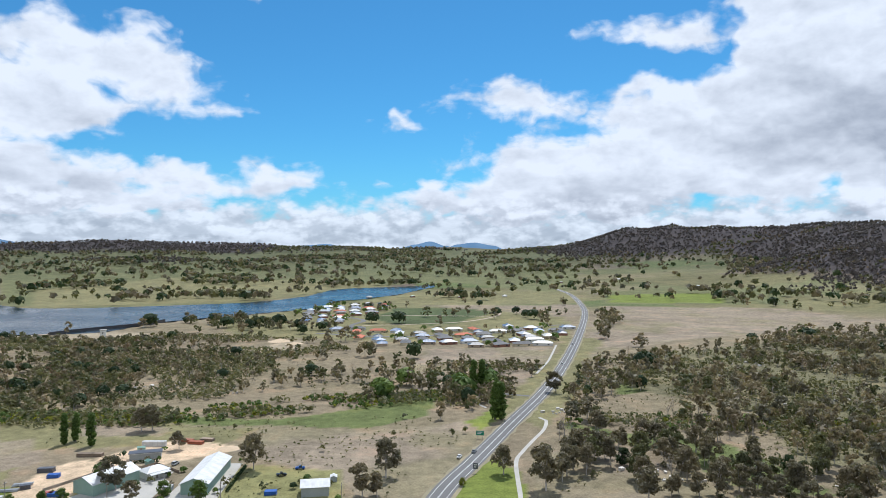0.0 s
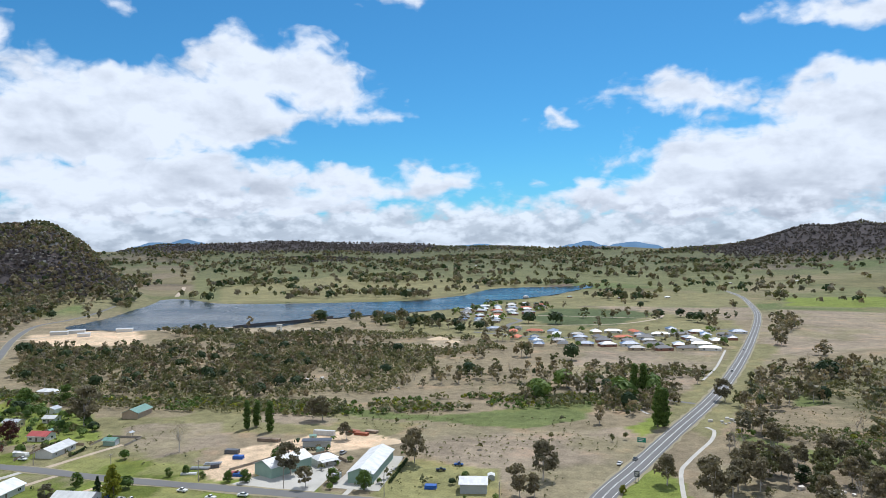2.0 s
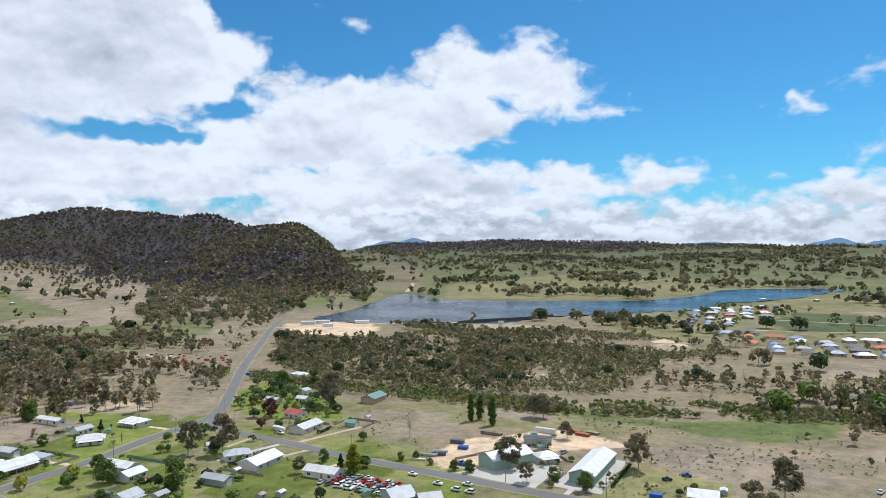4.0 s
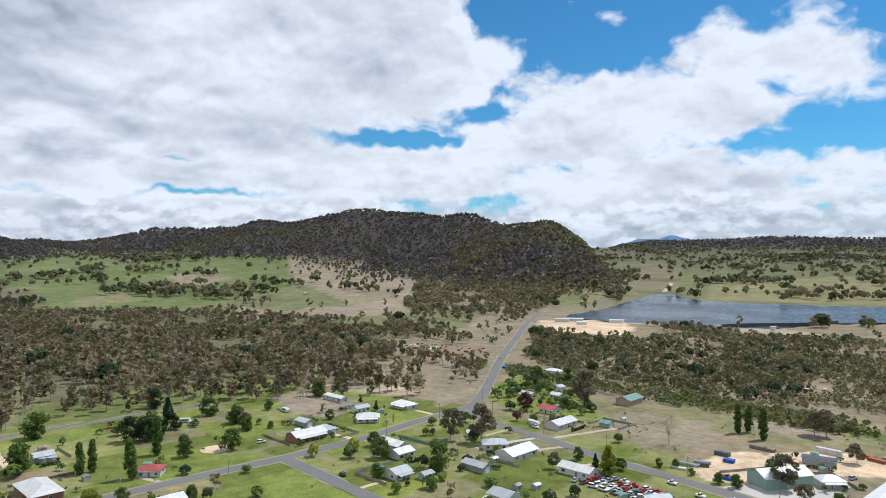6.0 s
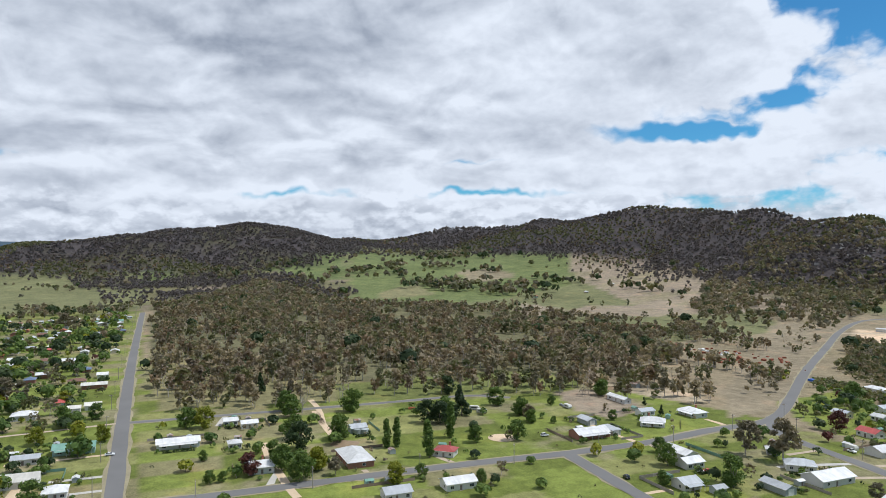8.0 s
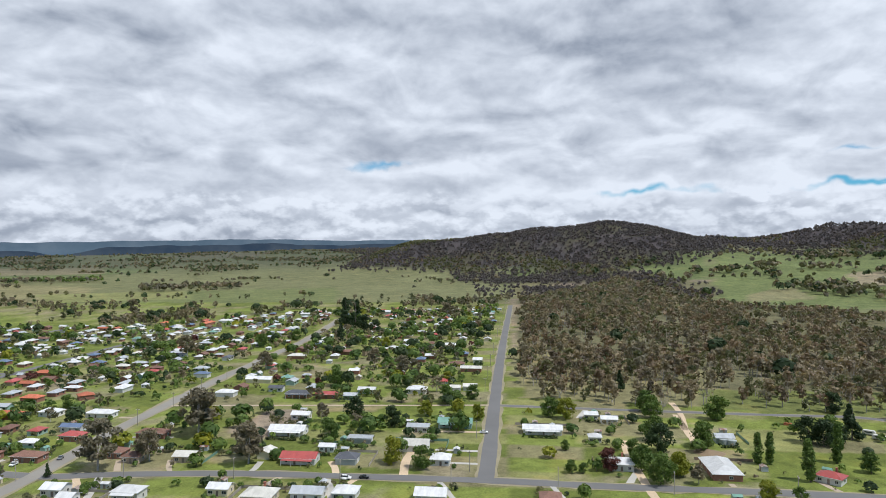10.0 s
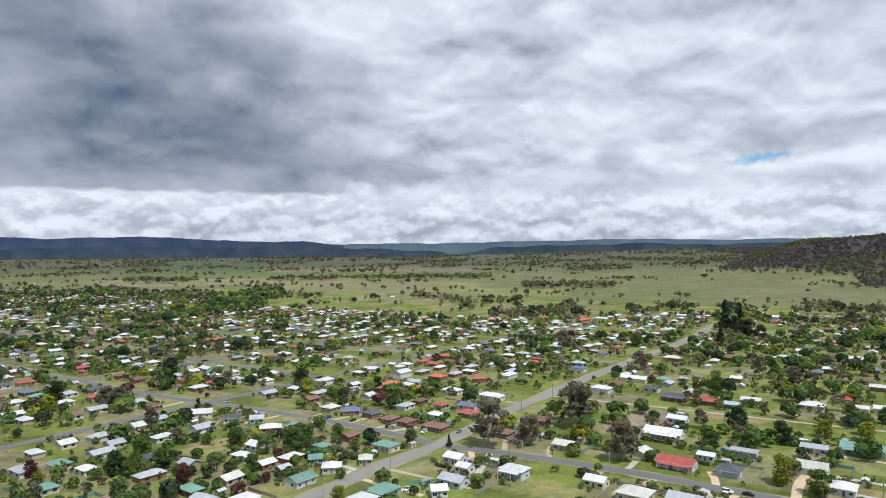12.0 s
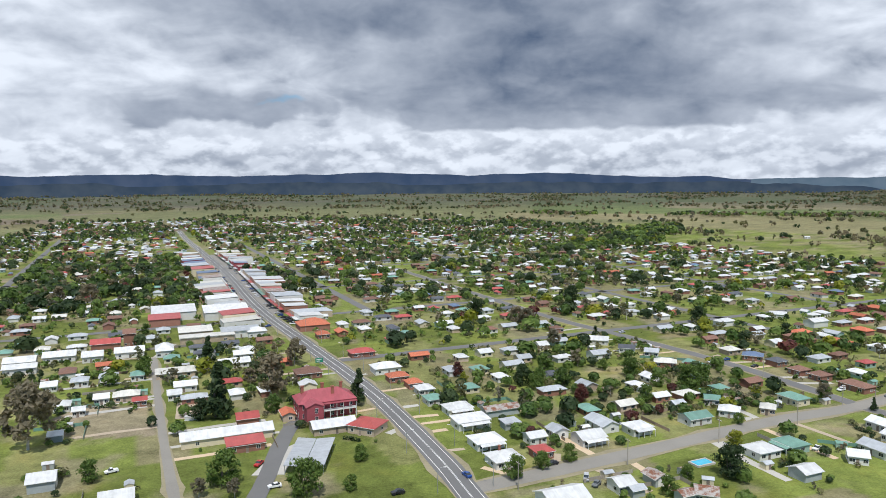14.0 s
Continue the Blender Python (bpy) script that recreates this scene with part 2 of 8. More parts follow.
def leaf(name, dark, light, through=0.36, vary=1.0):
    """Foliage: every leaf clump differs a little, the attribute tone shifts whole trees, and light passes through."""

    def build(n, s):
        geo = n.add("ShaderNodeNewGeometry")
        luck, tree = geo.outputs["Random Per Island"], n.add("ShaderNodeAttribute", attribute_name="tone").outputs["Fac"]
        own = n.add("ShaderNodeObjectInfo").outputs["Random"]
        col = n.mix(n.ramp(luck, 0.0, 1.0, 0.12, 0.75, smooth=False), (*dark, 1), (*light, 1))
        shift = n.math("ADD", n.math("MULTIPLY", tree, 0.65 * vary), n.math("ADD", n.math("MULTIPLY", own, 0.30), 0.3 * (1.0 - vary)))
        gain = n.add("ShaderNodeCombineXYZ", {0: n.math("ADD", 0.62, shift), 1: n.math("ADD", 0.70, n.math("MULTIPLY", shift, 0.75)), 2: n.math("ADD", 0.72, n.math("MULTIPLY", shift, 0.6))}).outputs[0]
        col = n.mix(1.0, col, gain, "MULTIPLY")
        n.put(s.inputs["Base Color"], col)
        s.inputs["Roughness"].default_value = 0.55
        s.inputs["Specular IOR Level"].default_value = 0.2
        glow = n.add("ShaderNodeBsdfTranslucent", {"Color": n.mix(1.0, col, (1.25, 1.25, 0.8, 1), "MULTIPLY")})
        both = n.add("ShaderNodeMixShader", {0: through, 1: s.outputs[0], 2: glow.outputs[0]})
        out = [k for k in n.tree.nodes if k.type == "OUTPUT_MATERIAL"][0]
        n.tree.links.new(both.outputs[0], out.inputs[0])

    return material(name, build)


def glass_build(n, s):
    n.put(s.inputs["Base Color"], n.mix(n.noise(where(n), 0.8, 2.0), (0.02, 0.025, 0.03, 1), (0.06, 0.07, 0.08, 1)))
    s.inputs["Roughness"].default_value = 0.06


def sheet_build(colour, rust=0.0, vary=0.12):
    """Corrugated, painted or galvanised roofing: ribs, panel tones, streaks."""

    def build(n, s):
        co = n.add("ShaderNodeTexCoord").outputs["Object"]
        rib = n.add("ShaderNodeTexWave", {"Vector": co, "Scale": 1.2, "Distortion": 0.0}, bands_direction="X").outputs[1]
        stain, panel = n.noise(where(n), 0.35, 5.0, 0.6), n.noise(n.vec("MULTIPLY", co, (1.1, 0.15, 0.1)), 1.0, 3.0)
        luck = n.add("ShaderNodeObjectInfo").outputs["Random"]
        gain = n.math("MULTIPLY", n.ramp(n.math("ADD", n.math("MULTIPLY", stain, 0.6), n.math("MULTIPLY", panel, 0.4)), 0.3, 0.7, 0.80, 1.10), n.ramp(luck, 0.0, 1.0, 1.0 - vary, 1.0 + vary, smooth=False))
        col = n.mix(1.0, (*colour, 1), n.add("ShaderNodeCombineXYZ", {0: gain, 1: gain, 2: gain}).outputs[0], "MULTIPLY")
        if rust:
            col = n.mix(n.ramp(n.noise(where(n), 0.5, 5.0, 0.7), 0.62 - rust, 0.72 - rust * 0.6), col, (0.20, 0.075, 0.035, 1))
        n.put(s.inputs["Base Color"], col)
        s.inputs["Roughness"].default_value = 0.42
        s.inputs["Metallic"].default_value = 0.0
        bump(n, s, rib, 0.35, 0.04)

    return build


def tile_build(colour):
    def build(n, s):
        co = n.add("ShaderNodeTexCoord").outputs["Object"]
        rows = n.add("ShaderNodeTexWave", {"Vector": co, "Scale": 1.6}, bands_direction="Z", wave_profile="SAW").outputs[1]
        mottle = n.noise(where(n), 1.6, 4.0, 0.7)
        luck = n.add("ShaderNodeObjectInfo").outputs["Random"]
        gain = n.math("MULTIPLY", n.ramp(mottle, 0.25, 0.75, 0.7, 1.25), n.ramp(luck, 0.0, 1.0, 0.8, 1.2, smooth=False))
        n.put(s.inputs["Base Color"], n.mix(1.0, (*colour, 1), n.add("ShaderNodeCombineXYZ", {0: gain, 1: gain, 2: gain}).outputs[0], "MULTIPLY"))
        s.inputs["Roughness"].default_value = 0.75
        bump(n, s, rows, 0.6, 0.06)

    return build


# distance haze painted into the base colour, plus an added blue glow
def hazed_backdrop_build(low, high, glow):
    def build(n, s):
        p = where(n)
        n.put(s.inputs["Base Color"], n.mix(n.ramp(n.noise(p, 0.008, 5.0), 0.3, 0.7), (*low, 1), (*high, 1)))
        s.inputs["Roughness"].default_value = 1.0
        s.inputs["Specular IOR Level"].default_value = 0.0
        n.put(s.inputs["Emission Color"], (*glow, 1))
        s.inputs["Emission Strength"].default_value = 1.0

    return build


M = {
    "ground": material("ground", ground_build),
    "water": material("water", water_build),
    "asphalt_pale": surface("asphalt_pale", (0.245, 0.228, 0.200), 0.9, 2.0, 0.04, 0.25, relief=0.02),
    "asphalt": surface("asphalt", (0.146, 0.143, 0.140), 0.9, 2.0, 0.04, 0.22, relief=0.02),
    "paint": surface("road_paint", (0.72, 0.72, 0.70), 0.7, 1.0, 0.3, 0.25, relief=0),
    "gravel": surface("gravel", (0.42, 0.34, 0.25), 0.95, 1.2, 0.08, 0.3, relief=0.08),
    "concrete": surface("concrete", (0.45, 0.43, 0.39), 0.9, 1.5, 0.1, 0.25, relief=0.02),
    "sand": surface("sand", (0.56, 0.43, 0.29), 0.95, 1.0, 0.08, 0.25, relief=0.1),
    "verge": surface("verge", (0.27, 0.235, 0.145), 0.95, 1.0, 0.06, 0.4, relief=0.08),
    "bark": surface("bark", (0.16, 0.13, 0.11), 0.95, 4.0, 0.6, 0.4, relief=0.05, vary=0.25),
    "bark_pale": surface("bark_pale", (0.44, 0.40, 0.36), 0.9, 3.0, 0.5, 0.4, relief=0.04, vary=0.25),
    "gum": leaf("gum_leaves", (0.122, 0.108, 0.074), (0.290, 0.255, 0.180)),
    "rust_leaf": leaf("rust_gum_leaves", (0.108, 0.086, 0.060), (0.250, 0.192, 0.135)),
    "olive": leaf("olive_gum_leaves", (0.075, 0.082, 0.040), (0.185, 0.190, 0.098)),
    "green": leaf("green_leaves", (0.050, 0.092, 0.021), (0.168, 0.245, 0.058), 0.25),
    "pine": leaf("conifer_leaves", (0.022, 0.043, 0.017), (0.064, 0.096, 0.040), 0.25),
    "lime": leaf("lime_leaves", (0.112, 0.147, 0.014), (0.294, 0.294, 0.035), 0.25),
    "plum": leaf("plum_leaves", (0.060, 0.024, 0.022), (0.16, 0.060, 0.050), 0.25),
    "scrub": leaf("scrub_leaves", (0.078, 0.084, 0.042), (0.188, 0.190, 0.098)),
    "dead": leaf("dead_twigs", (0.20, 0.17, 0.145), (0.36, 0.31, 0.27)),
    "glass": material("window_glass", glass_build),
    "white_roof": material("white_roof", sheet_build((0.64, 0.64, 0.63))),
    "grey_roof": material("grey_roof", sheet_build((0.42, 0.44, 0.46))),
    "pale_roof": material("pale_roof", sheet_build((0.60, 0.58, 0.52))),
    "dark_roof": material("dark_roof", sheet_build((0.085, 0.09, 0.105))),
    "green_roof": material("green_roof", sheet_build((0.16, 0.30, 0.24))),
    "red_roof": material("red_roof", sheet_build((0.40, 0.075, 0.065))),
    "maroon_roof": material("maroon_roof", sheet_build((0.34, 0.075, 0.09))),
    "rust_roof": material("rust_roof", sheet_build((0.40, 0.37, 0.34), 0.20)),
    "blue_roof": material("blue_roof", sheet_build((0.12, 0.17, 0.27))),
    "orange_tile": material("orange_tile", tile_build((0.50, 0.145, 0.075))),
    "brown_tile": material("brown_tile", tile_build((0.20, 0.105, 0.075))),
    "grey_tile": material("grey_tile", tile_build((0.14, 0.14, 0.145))),
    "white_wall": surface("white_wall", (0.62, 0.61, 0.57), 0.7, 2.0, 0.3, 0.15, vary=0.12),
    "cream_wall": surface("cream_wall", (0.62, 0.54, 0.38), 0.75, 2.0, 0.3, 0.15, vary=0.12),
    "green_wall": surface("green_wall", (0.28, 0.40, 0.33), 0.75, 2.0, 0.3, 0.15, vary=0.12),
    "brick_wall": surface("brick_wall", (0.27, 0.13, 0.09), 0.9, 4.0, 0.4, 0.3, vary=0.2),
    "tan_wall": surface("tan_wall", (0.42, 0.33, 0.24), 0.9, 4.0, 0.4, 0.3, vary=0.2),
    "red_wall": surface("red_wall", (0.30, 0.062, 0.075), 0.8, 3.0, 0.3, 0.2),
    "steel_wall": surface("steel_wall", (0.34, 0.37, 0.37), 0.55, 2.0, 0.2, 0.2, vary=0.15),
    "door": surface("door_paint", (0.20, 0.16, 0.13), 0.6, 2.0, 0.3, 0.2, vary=0.4),
    "trim": surface("trim_paint", (0.70, 0.69, 0.66), 0.6, 2.0, 0.3, 0.1),
    "timber": surface("timber", (0.25, 0.19, 0.14), 0.9, 3.0, 0.4, 0.4, vary=0.3),
    "fence_grey": surface("fence_timber", (0.30, 0.27, 0.23), 0.9, 3.0, 0.3, 0.35, vary=0.2),
    "solar": surface("solar_panel", (0.012, 0.017, 0.035), 0.15, 2.0, 0.3, 0.2, relief=0),
    "tyre": surface("rubber", (0.02, 0.02, 0.02), 0.9, 5.0, 1.0, 0.3),
    "metal": surface("galvanised", (0.42, 0.43, 0.44), 0.45, 3.0, 0.4, 0.2, metal=0.6),
    "rock": surface("granite", (0.50, 0.47, 0.43), 0.9, 0.8, 0.1, 0.35, relief=0.2, vary=0.2),
    "pool": surface("pool_water", (0.05, 0.42, 0.60), 0.08, 1.0, 0.5, 0.1),
    "rust": surface("rusty_steel", (0.30, 0.095, 0.050), 0.85, 2.0, 0.4, 0.4, vary=0.3),
    "far": material("far_mountain_haze", hazed_backdrop_build((0.05, 0.09, 0.14), (0.08, 0.13, 0.19), (0.075, 0.135, 0.23))),
    "far_dark": material("far_dark_mountain_haze", hazed_backdrop_build((0.010, 0.016, 0.020), (0.030, 0.036, 0.040), (0.028, 0.048, 0.104))),
    "far_mid": material("far_mid_range_haze", hazed_backdrop_build((0.011, 0.017, 0.020), (0.034, 0.040, 0.040), (0.022, 0.036, 0.066))),
    "far_pale": material("far_pale_range_haze", hazed_backdrop_build((0.03, 0.045, 0.055), (0.06, 0.075, 0.085), (0.055, 0.085, 0.125))),
    "dark_concrete": surface("dark_concrete", (0.10, 0.095, 0.10), 0.9, 1.5, 0.1, 0.3, relief=0.02),
    # burnt mauve leaf tone, darkened and blued to stand in for haze and shade
    "hill_gum": leaf("hill_gum_leaves_shaded", (0.080, 0.071, 0.078), (0.128, 0.114, 0.120), 0.34, 0.5),
    "soil": surface("brown_soil", (0.25, 0.18, 0.11), 0.95, 1.0, 0.1, 0.3, relief=0.1),
    "tarp": surface("blue_tarpaulin", (0.02, 0.10, 0.38), 0.6, 2.0, 0.4, 0.2),
    "sign": surface("green_sign", (0.01, 0.20, 0.12), 0.5, 2.0, 0.4, 0.1),
    "terracotta": surface("red_brick_chimney", (0.32, 0.12, 0.08), 0.9, 4.0, 0.4, 0.3, vary=0.2),
}
CAR_PAINT = [surface("car_paint_" + k, c, 0.3, 1.0, 0.3, 0.06, relief=0) for k, c in (("white", (0.75, 0.75, 0.75)), ("silver", (0.45, 0.46, 0.48)), ("red", (0.45, 0.02, 0.02)), ("blue", (0.02, 0.07, 0.26)), ("black", (0.02, 0.02, 0.025)), ("grey", (0.14, 0.15, 0.16)))]

# ---- the lie of the land ----
def lattice(seed):
    return np.random.default_rng(seed).random((64, 64))


TABLES = [lattice(k) for k in range(8)]


def value_noise(x, y, size, seed):
    t, u, v = TABLES[seed % 8], x / size + 17.3 * seed, y / size - 9.1 * seed
    i, j = np.floor(u).astype(int), np.floor(v).astype(int)
    a, b = u - i, v - j
    a, b = a * a * (3 - 2 * a), b * b * (3 - 2 * b)
    f = lambda p, q: t[(i + p) % 64, (j + q) % 64]
    return (f(0, 0) * (1 - a) + f(1, 0) * a) * (1 - b) + (f(0, 1) * (1 - a) + f(1, 1) * a) * b


def fbm(x, y, size, seed, octaves=4):
    total, weight = 0.0, 0.0
    for k in range(octaves):
        total, weight = total + value_noise(x, y, size / 2 ** k, seed + k) * 0.55 ** k, weight + 0.55 ** k
    return total / weight


def smooth(a, b, v):
    k = np.clip((v - a) / (b - a), 0, 1)
    return k * k * (3 - 2 * k)


def base_height(x, y):
    """The plain climbs slowly to the north and west, and stays low to the south."""
    r, az = np.hypot(x, y), np.degrees(np.arctan2(-x, y)) % 360
    low = smooth(100, 140, az) * (1 - smooth(206, 250, az))
    west = smooth(48, 56, az) * (1 - smooth(82, 92, az))            # paddocks climbing to the foot of the hills
    return 96.0 * np.clip((r - 1900) / 2900, 0, None) ** 1.35 * (1 - 0.68 * low) + 46.0 * smooth(1250, 2350, r) * west


# hills: azimuth, distance, top, half-length along the sight line, half-width across it
HILLS = []


def hill(az, d, top, along, across):
    a = radians(az)
    x, y = -math.sin(a) * d, math.cos(a) * d
    HILLS.append((x, y, a, max(top - float(base_height(np.float64(x), np.float64(y))), 5.0), along, across))


for row in ((-15, 4150, 203, 420, 260), (-19, 4200, 205, 420, 300), (-23, 4100, 206, 430, 300), (-27, 3900, 214, 430, 300), (-31.5, 3700, 214, 400, 300), (-37, 3400, 210, 400, 400), (-46, 3100, 190, 400, 500)):
    hill(*row)                                             # wooded ridge to the north-east
for row in ((-31, 2500, 88, 260, 200), (-37, 2400, 100, 300, 300), (-10, 4300, 112, 400, 260)):
    hill(*row)                                             # lower spurs before it
for row in ((56.3, 2650, 240, 280, 210), (60.5, 2800, 214, 270, 190), (64.5, 2950, 214, 270, 190), (68.5, 3200, 190, 300, 190), (72.6, 3350, 176, 300, 200), (52, 2450, 202, 320, 150), (48.5, 2250, 185, 330, 130), (45, 2050, 163, 280, 110), (42.2, 1950, 157, 250, 75), (40.2, 1850, 100, 220, 60)):
    hill(*row)                                             # rocky hill above the lake
for row in ((89.7, 2900, 187, 360, 200), (94, 2850, 170, 360, 190), (98.5, 2800, 152, 360, 170), (103, 2800, 126, 360, 170), (85.5, 2850, 160, 360, 150), (81, 3050, 130, 380, 150), (77, 3250, 128, 380, 170)):
    hill(*row)                                             # wooded hill to the west
for row in ((17, 4600, 150, 350, 420), (25, 4600, 168, 350, 300), (21, 4300, 128, 300, 260), (30, 4650, 150, 350, 240), (9, 4600, 132, 350, 260), (1, 4650, 118, 300, 260), (34, 4300, 130, 300, 200), (24, 3300, 58, 300, 260), (10, 3400, 54, 300, 260)):
    hill(*row)                                             # rolling farmland to the north


def height(x, y):
    x, y = np.asarray(x, float), np.asarray(y, float)
    r = np.hypot(x, y)
    total = np.zeros_like(r)
    for cx, cy, a, top, along, across in HILLS:
        dx, dy = x - cx, y - cy
        d, s = -math.sin(a) * dx + math.cos(a) * dy, math.cos(a) * dx + math.sin(a) * dy
        d = np.where(d < 0, d * 1.0, d * 0.8)
        total += (top * np.exp(-0.5 * ((d / along) ** 2 + (s / across) ** 2))) ** 4
    bumps = total ** 0.25
    gully = 1 - np.abs(2 * fbm(x, y, 640, 1, 4) - 1)                       # spurs and gullies on the slopes
    bumps = bumps * (0.87 + 0.22 * (gully - 0.45) / 0.5)
    rough = (fbm(x, y, 420, 2, 5) - 0.5) * (0.30 * bumps + 9 * smooth(1900, 3200, r)) + (fbm(x, y, 90, 5, 3) - 0.5) * 0.10 * bumps
    rise = 7.0 * np.exp(-(((x - 330) / 150) ** 2 + ((y - 640) / 200) ** 2))      # granite rise beside the highway
    return base_height(x, y) + bumps + rough + rise


def inside(x, y, poly):
    hit = np.zeros(np.shape(x), bool)
    for (ax, ay), (bx, by) in zip(poly, poly[1:] + poly[:1]):
        if ay == by:
            continue
        hit ^= ((ay > y) != (by > y)) & (x < (bx - ax) * (y - ay) / (by - ay) + ax)
    return hit


TOWN_GRASS = [(-1250, -150), (-470, -50), (-455, 150), (-470, 240), (-330, 300), (-150, 300), (-60, 250), (-20, 200), (700, 150), (900, -1300), (-900, -1500)]
# WOOD: forest floor, with the hills' haze and shade mixed into its colour
DRY, PASTURE, LAWN, SCRUB, SAND, WOOD, SHRUB, OLIVE, DUST = (0.275, 0.225, 0.165), (0.160, 0.165, 0.080), (0.172, 0.208, 0.049), (0.250, 0.200, 0.140), (0.62, 0.47, 0.32), (0.068, 0.060, 0.061), (0.135, 0.160, 0.060), (0.212, 0.196, 0.100), (0.36, 0.30, 0.21)

# ---- what covers the ground: outlines in metres ----
ZONES = []
ZONES.append(([(-1250, -150), (-470, -50), (-455, 150), (-470, 240), (-330, 300), (-150, 300), (-60, 250), (-20, 200), (700, 150), (900, -1300), (-900, -1500)], LAWN))
ZONES.append(([(-2600, -300), (-1250, -140), (-900, -350), (-800, -600), (-900, -1500), (700, -2300), (-800, -3300), (-3300, -1800)], PASTURE))
ZONES.append(([(-5000, 700), (-1700, 260), (-1000, 200), (-640, 420), (-700, 650), (-1200, 900), (-2400, 1500)], PASTURE))
ZONES.append(([(-1090, -119), (-461, -52), (-462, 79), (-466, 194), (-470, 247), (-855, 452), (-1078, 355), (-1682, 297), (-1823, 35), (-1636, -153)], (0.150, 0.142, 0.078)))
ZONES.append(([(-758, -84), (-461, -52), (-459, 43), (-462, 79), (-595, 103), (-683, 11)], OLIVE))
ZONES.append(([(-833, 1321), (-606, 1247), (-369, 1372), (-270, 1826), (10, 2192), (279, 1606), (427, 2162), (787, 4536), (-2560, 4060)], PASTURE))
ZONES.append(([(-729, 1252), (-377, 1403), (-270, 1826), (-133, 1960), (-328, 2216), (-911, 2340), (-1044, 1793)], OLIVE))
ZONES.append(([(-25, 725), (110, 718), (85, 606), (62, 533), (6, 504), (-20, 505), (-24, 633)], DRY))
ZONES.append(([(193, 938), (276, 1236), (569, 1188), (616, 977), (543, 862), (319, 785), (175, 692), (118, 599)], DRY))
ZONES.append(([(-25, 1287), (252, 1275), (221, 1096), (175, 1008), (87, 1130)], DRY))
ZONES.append(([(299, 1300), (380, 1713), (816, 1762), (624, 1260)], PASTURE))
ZONES.append(([(316, 1328), (365, 1561), (620, 1589), (530, 1304)], LAWN))
ZONES.append(([(-111, 360), (-98, 398), (-42, 391), (28, 416), (13, 349), (-10, 284), (-33, 284), (-48, 322), (-82, 336)], DRY))
ZONES.append(([(-222, 351), (-262, 416), (-159, 408), (-101, 398), (-113, 365), (-170, 361)], OLIVE))
ZONES.append(([(-199, 383), (-149, 383), (-156, 401), (-208, 408)], DRY))
ZONES.append(([(-3, 272), (18, 341), (27, 334), (33, 313), (31, 272)], LAWN))
ZONES.append(([(12, 412), (35, 457), (43, 441), (20, 390)], LAWN))
ZONES.append(([(-95, 323), (-84, 331), (-45, 322), (-41, 273), (-93, 273)], (0.245, 0.235, 0.105)))
ZONES.append(([(-333, 1024), (-220, 1219), (-89, 1317), (184, 1059), (143, 790), (104, 735), (-117, 787), (-261, 843)], OLIVE))
ZONES.append(([(-109, 1051), (-82, 1214), (44, 1209), (83, 1141), (12, 951), (-71, 939)], (0.090, 0.112, 0.052)))
ZONES.append(([(-222, 1232), (-34, 1736), (321, 1693), (257, 1302), (-25, 1287), (-133, 1228)], OLIVE))
ZONES.append(([(-292, 462), (-242, 440), (-167, 429), (-102, 418), (-52, 450), (-17, 485), (-10, 504), (-9, 427), (-43, 396), (-99, 404), (-160, 410), (-265, 420)], SHRUB))
ZONES.append(([(66, 411), (96, 380), (148, 357), (161, 316), (162, 282), (123, 297), (110, 348), (65, 374)], SHRUB))
ZONES.append(([(116, 524), (208, 557), (285, 626), (187, 501), (122, 483)], SHRUB))
ZONES.append(([(34, 283), (43, 348), (88, 348), (114, 305), (112, 271)], DRY))
ZONES.append(([(33, 433), (137, 790), (175, 789), (91, 483), (55, 392)], OLIVE))
ZONES.append(([(-178, 289), (-182, 313), (-181, 329), (-172, 338), (-155, 330), (-163, 313), (-152, 288), (-163, 280)], SAND))
ZONES.append(([(-167, 342), (-153, 361), (-134, 379), (-108, 363), (-104, 340), (-116, 345), (-135, 332), (-149, 323)], SAND))
ZONES.append(([(-165, 312), (-144, 338), (-125, 328), (-128, 276), (-143, 275), (-149, 300)], DUST))
ZONES.append(([(-630, 663), (-686, 728), (-660, 782), (-585, 792), (-531, 741), (-496, 677), (-522, 660), (-569, 643)], SAND))
ZONES.append(([(-445, 800), (-450, 850), (-410, 880), (-360, 850), (-365, 795), (-400, 780)], DUST))
ZONES.append(([(-208, 684), (-180, 765), (-157, 790), (-146, 757), (-172, 687)], DUST))
ZONES.append(([(-460, 260), (-451, 283), (-417, 295), (-396, 294), (-397, 273), (-421, 261)], DUST))
ZONES.append(([(-445, 208), (-447, 234), (-413, 247), (-381, 243), (-367, 207), (-393, 196)], DRY))
ZONES.append(([(-350, 272), (-368, 328), (-454, 424), (-547, 536), (-752, 786), (-761, 680), (-516, 420), (-408, 312)], (0.245, 0.205, 0.140)))
ZONES.append(([(-310, 367), (-243, 390), (-204, 339), (-186, 297), (-244, 297), (-282, 318)], OLIVE))
ZONES.append(([(-251, 322), (-269, 363), (-219, 378), (-193, 332), (-212, 305)], DRY))
ZONES.append(([(-1208, 499), (-956, 395), (-899, 593), (-898, 881), (-1332, 1087), (-1993, 1377), (-2713, 1538), (-2459, 1121), (-1460, 790), (-1046, 659)], DRY))
ZONES.append(([(-1208, 499), (-2003, 829), (-1460, 790), (-1212, 687), (-1025, 513)], PASTURE))
# green pasture, its colour lowered to carry cloud shade
ZONES.append(([(-1235, 195), (-1160, 345), (-1269, 480), (-1480, 740), (-2317, 1180), (-2568, 407)], (0.140, 0.168, 0.066)))
